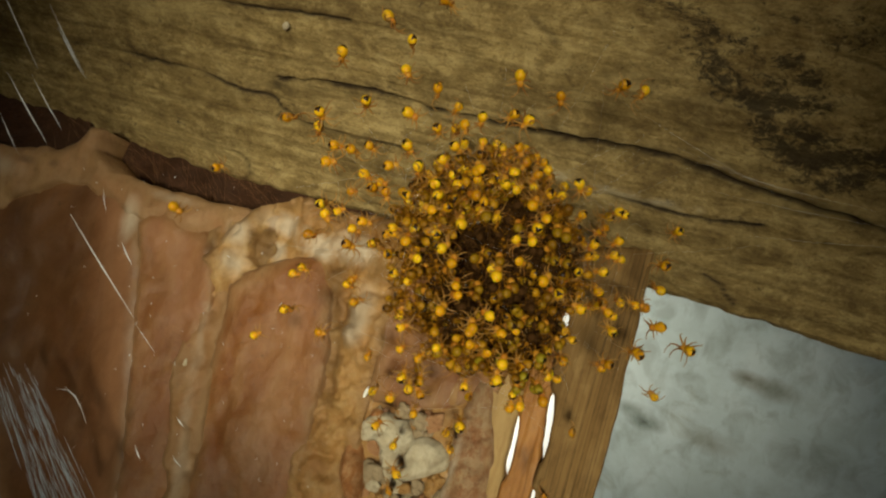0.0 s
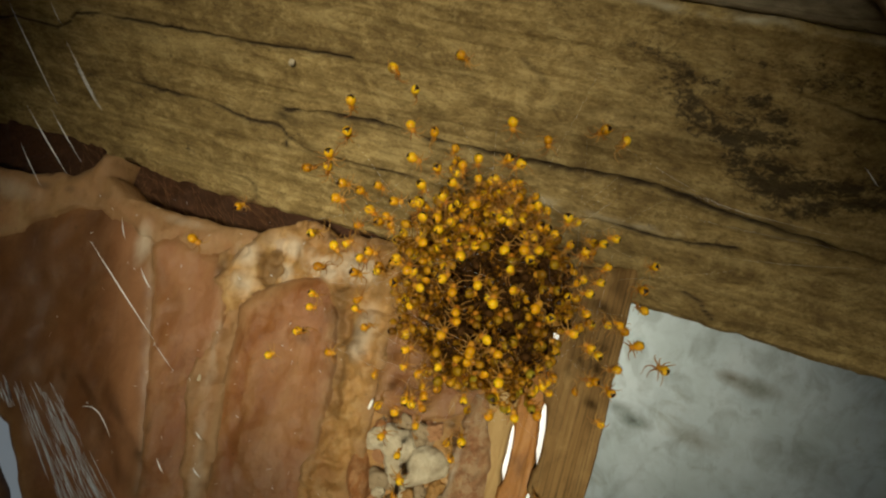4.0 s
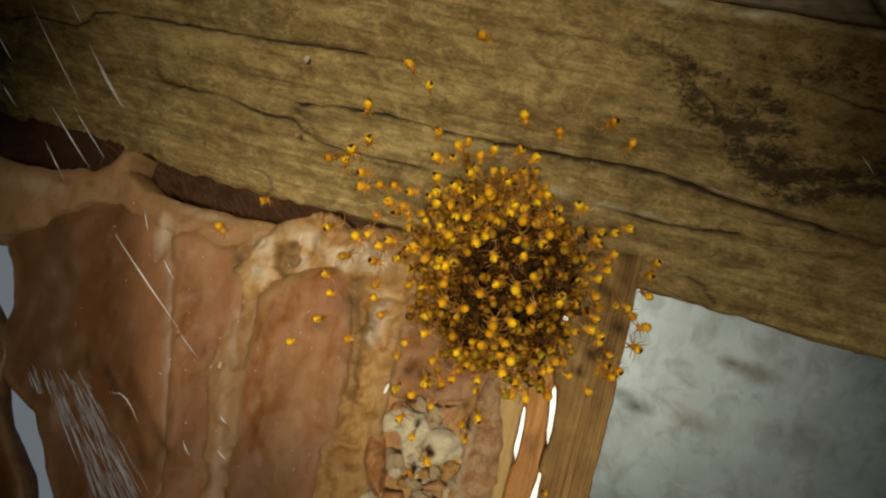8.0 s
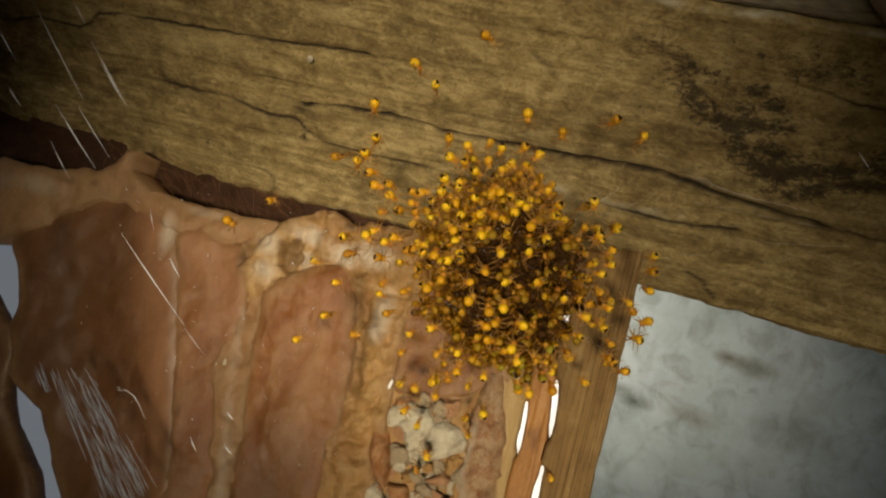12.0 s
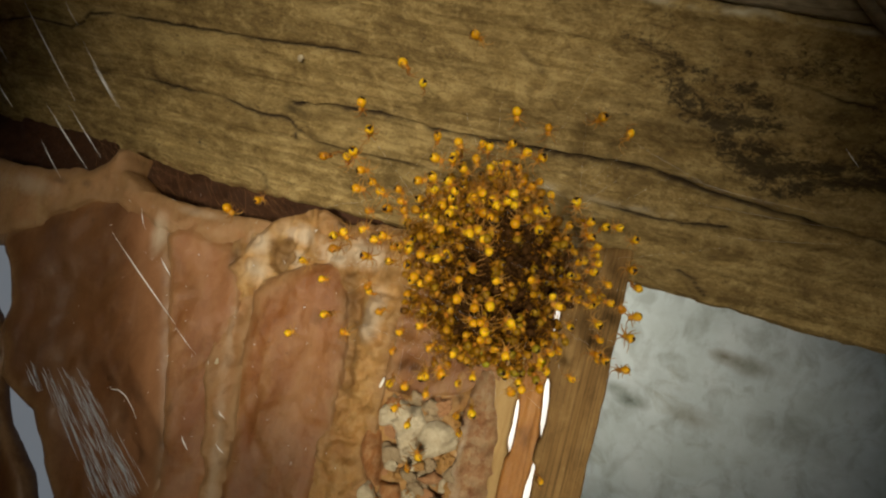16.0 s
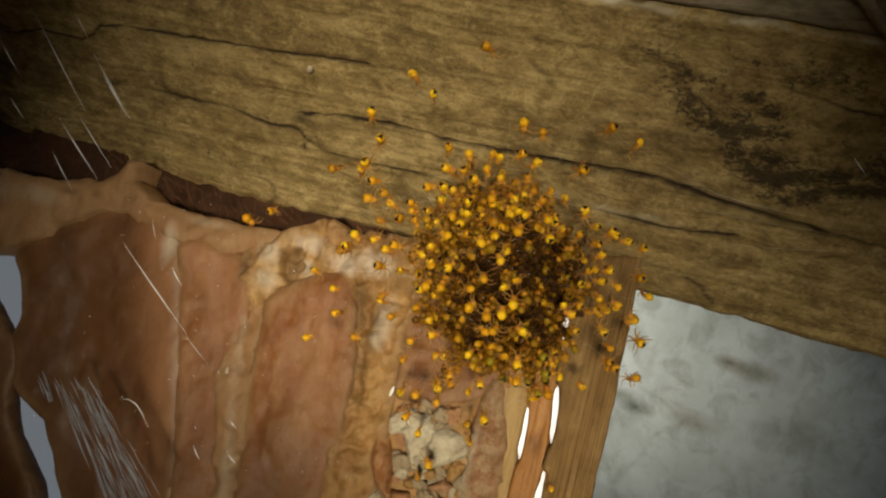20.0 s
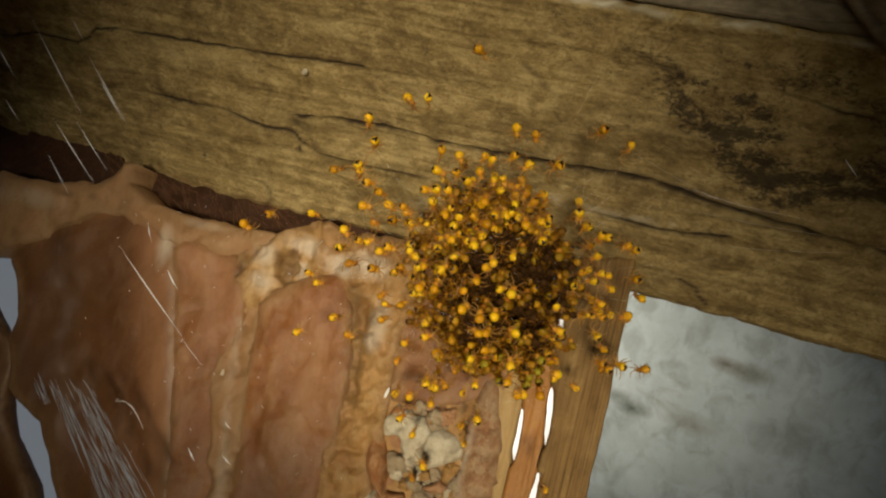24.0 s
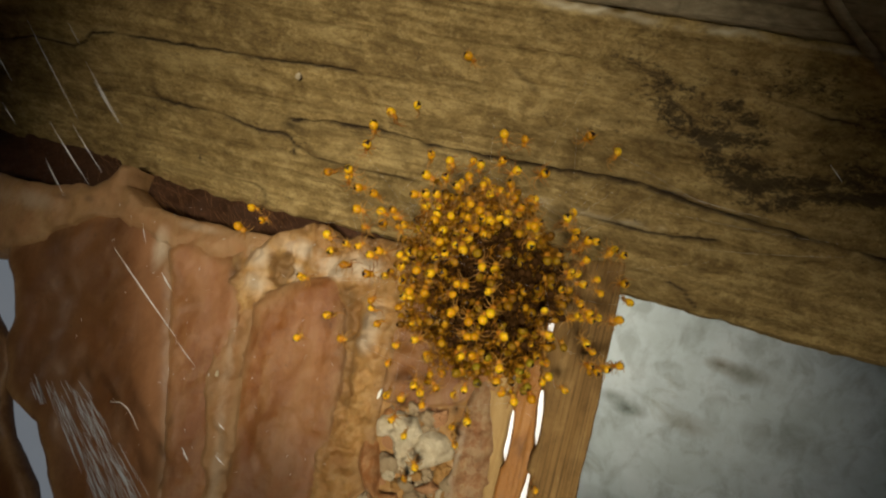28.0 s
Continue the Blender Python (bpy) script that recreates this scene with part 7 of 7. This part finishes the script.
    crawl([(0, -30.17, -8.64, -1.46), (5.5, -30.17, -8.64, -1.46), (6, -29.81, -8.63, -1.12), (7.5, -30.04, -8.73, -0.99), (8.5, -29.70, -8.62, -1.05), (9.5, -29.61, -8.78, -0.30), (10, -29.58, -8.81, -0.17), (10.5, -30.03, -8.95, -0.10), (11.5, -29.85, -8.82, -0.41), (12.5, -29.47, -8.73, -0.37), (14.5, -28.45, -8.76, 0.88), (16.5, -28.50, -8.93, 1.46), (17.5, -28.59, -9.13, 2.17), (18, -28.17, -8.99, 2.07), (18.5, -28.00, -9.01, 2.35), (19, -27.92, -8.87, 1.90), (19.5, -27.91, -8.85, 1.82), (20, -27.56, -8.66, 1.47), (21.5, -27.53, -8.53, 0.98), (24.5, -27.22, -8.50, 1.18), (28, -27.08, -8.50, 1.34)])
    crawl([(0, 9.72, 8.79, -26.19), (5.5, 9.72, 8.79, -26.19), (6, 9.88, 8.88, -26.35), (6.5, 9.74, 9.04, -27.16), (7.5, 9.77, 8.75, -25.98), (8, 9.66, 9.35, -28.46), (9, 9.57, 8.98, -27.10), (9.5, 9.60, 8.96, -26.98), (10, 9.75, 9.46, -28.79), (10.5, 9.60, 9.18, -27.86), (11, 9.52, 9.33, -28.52), (11.5, 9.54, 9.09, -27.58), (12, 9.64, 8.98, -27.02), (12.5, 9.62, 9.20, -27.90), (28, 9.62, 9.20, -27.90)])
    crawl([(0, 8.36, 4.42, -10.55), (6, 8.37, 4.41, -10.47), (7.5, 8.58, 4.37, -10.12), (8, 9.35, 4.66, -10.40), (8.5, 9.75, 4.86, -10.75), (9, 9.93, 4.90, -10.72), (9.5, 10.02, 4.70, -9.81), (10.5, 10.34, 4.46, -8.55), (11, 10.52, 4.09, -6.89), (11.5, 11.07, 3.98, -5.86), (12, 10.69, 3.36, -3.84), (12.5, 11.07, 2.88, -1.55), (28, 11.07, 2.88, -1.55)])
    crawl([(0, 4.98, -5.04, -8.31), (6, 5.04, -5.07, -8.19), (6.5, 4.74, -5.39, -7.97), (7, 4.18, -6.00, -7.37), (8, 4.38, -5.72, -7.75), (9, 4.74, -5.21, -8.29), (11, 5.03, -5.54, -7.29), (12, 5.28, -5.57, -6.82), (12.5, 5.26, -5.75, -6.33), (28, 5.26, -5.75, -6.33)])
    crawl([(0, 0.30, -7.82, -0.03), (5.5, 0.30, -7.82, -0.03), (6, -0.13, -7.93, -0.30), (6.5, -0.32, -7.92, -0.05), (7.5, 0.38, -7.75, 0.32), (8, 1.05, -7.59, 0.43), (8.5, 0.80, -7.50, 1.13), (9.5, 0.52, -7.46, 1.55), (10.5, 0.63, -7.33, 1.98), (11, 0.80, -7.35, 1.74), (11.5, 0.53, -7.28, 2.21), (28, 0.40, -7.34, 2.11)])
    crawl([(0, 3.36, -6.55, 1.62), (6, 3.28, -6.56, 1.70), (6.5, 3.26, -6.46, 2.08), (8, 4.17, -6.18, 1.57), (9, 3.92, -6.39, 1.25), (9.5, 4.07, -6.31, 1.28), (10, 3.97, -6.42, 1.05), (11, 3.74, -6.82, -0.39), (12.5, 2.99, -7.21, -0.95), (28, 2.99, -7.21, -0.95)])
    crawl([(0, 4.96, -5.34, 2.73), (5.5, 4.96, -5.34, 2.73), (6.5, 5.23, -5.07, 2.99), (7, 5.26, -5.16, 2.72), (8, 5.60, -4.96, 2.63), (9.5, 5.36, -5.50, 1.55), (15, 6.45, -4.63, 1.80), (17.5, 5.80, -5.16, 1.69), (18, 5.49, -5.28, 1.98), (20, 3.73, -6.14, 2.40), (20.5, 2.73, -6.73, 1.89), (21.5, 2.41, -7.10, 0.91), (23.5, 1.89, -6.40, 3.71), (24, 1.19, -6.75, 3.36), (24.5, 1.12, -6.77, 3.35), (25.5, 0.72, -7.20, 2.35), (26, 0.73, -7.25, 2.18), (26.5, 0.33, -7.41, 1.90), (28, -0.19, -7.53, 1.77)])
    crawl([(0, 7.14, -4.07, 1.67), (6, 7.17, -4.10, 1.53), (6.5, 6.77, -4.24, 2.12), (7, 6.80, -4.53, 1.23), (7.5, 6.35, -5.03, 0.77), (8, 6.09, -5.45, -0.20), (9, 4.65, -6.44, -0.78), (9.5, 3.94, -6.75, -0.54), (10, 2.94, -7.17, -0.49), (10.5, 1.85, -7.46, -0.02), (11.5, 0.37, -7.90, -0.65), (12, -0.12, -8.01, -1.02), (28, -0.08, -8.00, -0.99)])
    crawl([(0, 2.39, -7.52, -3.33), (5.5, 2.39, -7.52, -3.33), (6.5, 2.74, -7.42, -2.84), (8.5, 2.89, -7.35, -2.35), (9, 2.69, -7.43, -2.44), (9.5, 2.37, -7.51, -1.78), (10, 1.96, -7.64, -1.91), (10.5, 1.61, -7.72, -1.66), (12, 1.79, -7.67, -1.58), (12.5, 1.54, -7.72, -1.44), (28, 1.54, -7.72, -1.44)])
    crawl([(0, 3.34, -7.17, -2.17), (5.5, 3.34, -7.17, -2.17), (6.5, 3.98, -6.89, -1.93), (7, 3.90, -6.94, -2.26), (8, 4.28, -6.75, -2.01), (9, 4.29, -6.77, -2.52), (10, 5.15, -6.31, -2.45), (11, 5.19, -6.29, -3.00), (12.5, 4.98, -6.40, -2.68), (28, 4.98, -6.40, -2.68)])
    crawl([(0, 2.49, -7.46, -3.90), (5.5, 2.49, -7.46, -3.90), (6.5, 2.93, -7.30, -3.97), (8, 2.89, -7.35, -3.42), (8.5, 2.74, -7.41, -3.34), (9, 2.75, -7.39, -3.69), (10.5, 2.62, -7.46, -2.80), (12, 2.80, -7.39, -2.80), (12.5, 2.63, -7.45, -3.01), (28, 2.63, -7.45, -3.01)])
    crawl([(0, 4.64, -6.58, -3.46), (6.5, 4.49, -6.66, -3.37), (7, 4.15, -6.81, -3.66), (8, 4.11, -6.79, -4.25), (8.5, 3.85, -6.88, -4.50), (9, 3.41, -6.96, -5.26), (9.5, 2.85, -7.19, -5.13), (10, 2.43, -7.41, -4.64), (11, 1.70, -7.63, -4.48), (12, 1.62, -7.74, -3.45), (12.5, 1.54, -7.77, -3.25), (28, 1.54, -7.77, -3.25)])
    crawl([(0, 5.43, -5.64, -6.34), (5.5, 5.43, -5.64, -6.34), (6.5, 5.30, -5.90, -5.70), (9, 5.00, -5.97, -6.14), (9.5, 4.87, -6.11, -5.91), (10, 5.06, -6.07, -5.58), (11.5, 4.78, -6.26, -5.45), (12.5, 4.80, -6.32, -5.10), (14.5, 4.29, -6.62, -4.87), (15, 3.90, -6.82, -4.79), (15.5, 3.29, -7.18, -3.84), (16, 3.01, -7.29, -3.78), (16.5, 3.02, -7.31, -3.35), (17.5, 3.10, -7.25, -1.91), (19, 3.55, -6.99, -0.99), (19.5, 3.96, -6.76, -0.66), (20, 3.85, -6.65, 0.27), (21, 4.53, -6.30, 0.36), (21.5, 4.75, -6.04, 0.92), (23.5, 4.21, -5.92, 2.33), (24, 4.14, -6.20, 1.57), (25.5, 4.04, -6.43, 0.88), (26, 3.97, -6.60, 0.24), (27.5, 3.69, -6.82, -0.22), (28, 3.65, -6.82, -0.13)])
    crawl([(0, -0.42, -8.12, -2.54), (6, -0.47, -8.13, -2.53), (7.5, -1.98, -8.18, -2.01), (8, -2.39, -8.15, -1.41), (8.5, -3.27, -8.09, -1.57), (9, -3.87, -7.99, -1.45), (9.5, -4.00, -7.97, -1.30), (10, -3.72, -8.01, -1.14), (10.5, -3.87, -7.98, -1.23), (11.5, -4.88, -7.76, -1.28), (12, -5.05, -7.71, -1.11), (12.5, -5.45, -7.52, -0.18), (28, -5.45, -7.52, -0.18)])
    crawl([(0, 0.37, -7.94, -1.10), (6, 0.26, -7.97, -1.20), (7, 0.24, -7.98, -1.21), (8, -0.43, -8.10, -1.68), (9, -0.87, -8.13, -1.54), (10, -0.85, -8.00, -0.18), (11, -1.10, -7.95, 0.29), (12.5, -0.92, -7.87, 0.63), (28, -0.92, -7.87, 0.63)])
    crawl([(0, -0.56, -7.57, 1.81), (5.5, -0.56, -7.57, 1.81), (6, -0.81, -7.66, 1.57), (7, -1.87, -7.72, 1.59), (7.5, -2.30, -7.93, 0.59), (8, -2.87, -7.91, 0.56), (9, -3.32, -7.93, 0.14), (10, -3.03, -7.94, 0.30), (11.5, -3.54, -7.88, 0.31), (12.5, -3.80, -7.85, 0.28), (28, -3.80, -7.85, 0.28)])
    crawl([(0, 4.10, -5.16, 4.30), (6.5, 4.09, -5.10, 4.44), (8.5, 4.13, -5.11, 4.36), (12.5, 4.21, -5.06, 4.38), (14.5, 3.05, -4.39, 6.57), (15, 1.89, -5.46, 5.67), (15.5, 0.69, -6.05, 5.26), (16, 0.82, -6.21, 4.86), (17, -1.11, -5.96, 6.04), (17.5, -2.82, -5.98, 6.10), (18, -3.82, -6.31, 5.29), (18.5, -3.62, -6.38, 5.20), (19, -4.49, -6.68, 4.20), (19.5, -6.27, -6.22, 3.94), (20.5, -5.88, -6.77, 2.83), (21, -6.09, -6.66, 2.94), (21.5, -7.92, -5.78, 2.47), (28, -7.92, -5.78, 2.47)])
    crawl([(0, 5.03, -3.59, 5.91), (6, 5.09, -3.53, 5.92), (8, 5.08, -3.48, 5.99), (9.5, 5.05, -3.54, 5.94), (10.5, 4.85, -3.30, 6.48), (11, 5.12, -3.50, 5.92), (12, 5.09, -3.36, 6.15), (12.5, 5.19, -2.71, 6.83), (28, 5.19, -2.71, 6.83)])
    crawl([(0, 8.38, -3.24, 0.12), (5.5, 8.38, -3.24, 0.12), (6, 8.51, -3.09, 0.07), (7, 8.39, -3.32, -0.24), (8.5, 8.31, -3.33, 0.13), (9, 8.30, -3.38, -0.01), (9.5, 8.09, -3.53, 0.32), (10, 8.43, -3.21, 0.01), (11, 8.22, -3.46, 0.05), (12.5, 8.43, -3.21, -0.00), (28, 8.43, -3.21, -0.00)])
    crawl([(0, 9.19, -1.01, 2.28), (7, 9.24, -0.83, 2.37), (10, 9.24, -0.91, 2.28), (11, 9.24, -0.93, 2.26), (11.5, 9.33, -0.69, 2.29), (12.5, 9.28, -0.88, 2.19), (28, 9.28, -0.88, 2.19)])
    crawl([(0, 8.34, -3.24, 0.29), (6, 8.45, -3.09, 0.34), (7.5, 8.17, -3.36, 0.59), (8, 8.27, -3.14, 0.91), (9, 7.24, -3.25, 3.27), (9.5, 6.99, -3.13, 3.93), (10.5, 5.89, -2.27, 6.56), (11, 5.40, -1.83, 7.50), (11.5, 5.22, -1.37, 8.03), (28, 5.13, -1.38, 8.11)])
    crawl([(0, 0.20, -4.98, 7.25), (5.5, 0.20, -4.98, 7.25), (7, 0.32, -4.77, 7.50), (9.5, 0.32, -4.88, 7.36), (12, 0.52, -4.81, 7.37), (28, 0.48, -4.83, 7.36)])
    crawl([(0, -0.91, -5.12, 7.34), (5.5, -0.91, -5.12, 7.34), (8, -0.69, -4.99, 7.48), (9.5, -0.88, -5.05, 7.44), (12, -0.68, -5.00, 7.47), (28, -0.73, -5.01, 7.46)])
    crawl([(0, 1.39, -3.65, 8.46), (6, 1.43, -3.56, 8.53), (7, 1.39, -3.35, 8.77), (10, 1.47, -3.40, 8.68), (28, 1.50, -3.44, 8.63)])
    crawl([(0, 2.53, -2.91, 8.64), (6, 2.49, -2.87, 8.71), (7.5, 2.54, -2.64, 8.89), (10, 2.55, -2.68, 8.85), (12.5, 2.54, -2.84, 8.71), (28, 2.54, -2.84, 8.71)])
    crawl([(0, 5.32, -2.66, 6.75), (6, 5.44, -2.53, 6.76), (8, 5.34, -2.49, 6.91), (9.5, 5.33, -2.54, 6.87), (10.5, 5.11, -2.40, 7.23), (11.5, 4.73, -1.56, 8.31), (12, 4.83, -1.35, 8.39), (12.5, 4.32, -1.61, 8.60), (28, 4.32, -1.61, 8.60)])
    crawl([(0, -0.94, -6.40, 5.16), (9.5, -1.01, -6.38, 5.21), (11, -1.03, -6.35, 5.28), (11.5, -1.02, -6.18, 5.62), (28, -0.97, -6.21, 5.54)])
    crawl([(0, 9.29, 0.29, 3.35), (5.5, 9.29, 0.29, 3.35), (8, 9.41, 0.72, 3.30), (9.5, 9.31, 0.35, 3.32), (10.5, 9.39, 0.71, 3.35), (11, 9.36, 0.53, 3.33), (11.5, 9.46, 0.89, 3.25), (12.5, 9.38, 0.55, 3.28), (28, 9.38, 0.55, 3.28)])
    crawl([(0, -1.56, -7.42, 2.68), (5.5, -1.56, -7.42, 2.68), (6, -1.39, -7.44, 2.55), (7, -2.29, -7.45, 2.63), (7.5, -2.67, -7.56, 2.20), (8.5, -3.14, -7.55, 2.16), (9, -3.24, -7.58, 1.98), (10, -3.09, -7.52, 2.28), (11, -3.40, -7.51, 2.21), (12.5, -3.26, -7.48, 2.35), (28, -3.26, -7.48, 2.35)])
    crawl([(0, -3.74, -5.51, 6.74), (6, -3.63, -5.51, 6.76), (8, -3.58, -5.43, 6.89), (10, -3.55, -5.45, 6.87), (28, -3.51, -5.54, 6.74)])
    crawl([(0, -3.95, -7.41, -5.76), (5.5, -3.95, -7.41, -5.76), (6.5, -3.76, -7.50, -5.64), (9, -3.99, -7.36, -5.87), (10.5, -3.86, -7.50, -5.56), (11, -3.89, -7.43, -5.74), (12.5, -3.74, -7.53, -5.57), (28, -3.74, -7.53, -5.57)])
    crawl([(0, 7.63, 2.61, 4.19), (21.5, 7.74, 2.29, 4.29), (23.5, 13.00, 1.13, 7.44), (24, 13.42, 1.29, 7.26), (25.5, 12.97, 1.33, 6.62), (28, 12.92, 1.29, 6.73)])
    crawl([(0, 8.75, 2.12, -0.99), (21.5, 8.91, 1.67, -0.86), (23.5, 12.14, 3.15, -1.45), (28, 12.21, 3.19, -1.51)])
    crawl([(0, -7.88, -4.42, 2.10), (21.5, -7.88, -4.43, 2.10), (23.5, -17.72, -6.46, 3.58), (24.5, -20.39, -7.60, 5.13), (25, -20.96, -7.97, 5.98), (25.5, -22.42, -8.33, 5.78), (26, -23.17, -8.60, 6.04), (26.5, -24.13, -8.79, 5.74), (27, -25.33, -8.94, 4.99), (28, -25.35, -8.74, 4.18)])
    crawl([(0, -8.44, -3.01, 1.12), (21.5, -8.38, -3.17, 1.17), (23.5, -14.52, -5.14, 1.93), (24.5, -14.52, -5.13, 1.86), (25.5, -15.01, -5.23, 1.76), (28, -14.91, -5.25, 1.91)])
    crawl([(0, -2.76, -6.19, 5.70), (23.5, -2.76, -6.19, 5.70), (24, -2.85, -6.09, 5.89), (24.5, -2.72, -5.83, 6.36), (26.5, -2.15, -5.57, 6.81), (27.5, -1.56, -5.51, 6.86), (28, -1.57, -5.44, 6.97)])
    for ob in KINDS:
        for bit in (*ob.children_recursive, ob):
            bpy.data.objects.remove(bit)


motions()
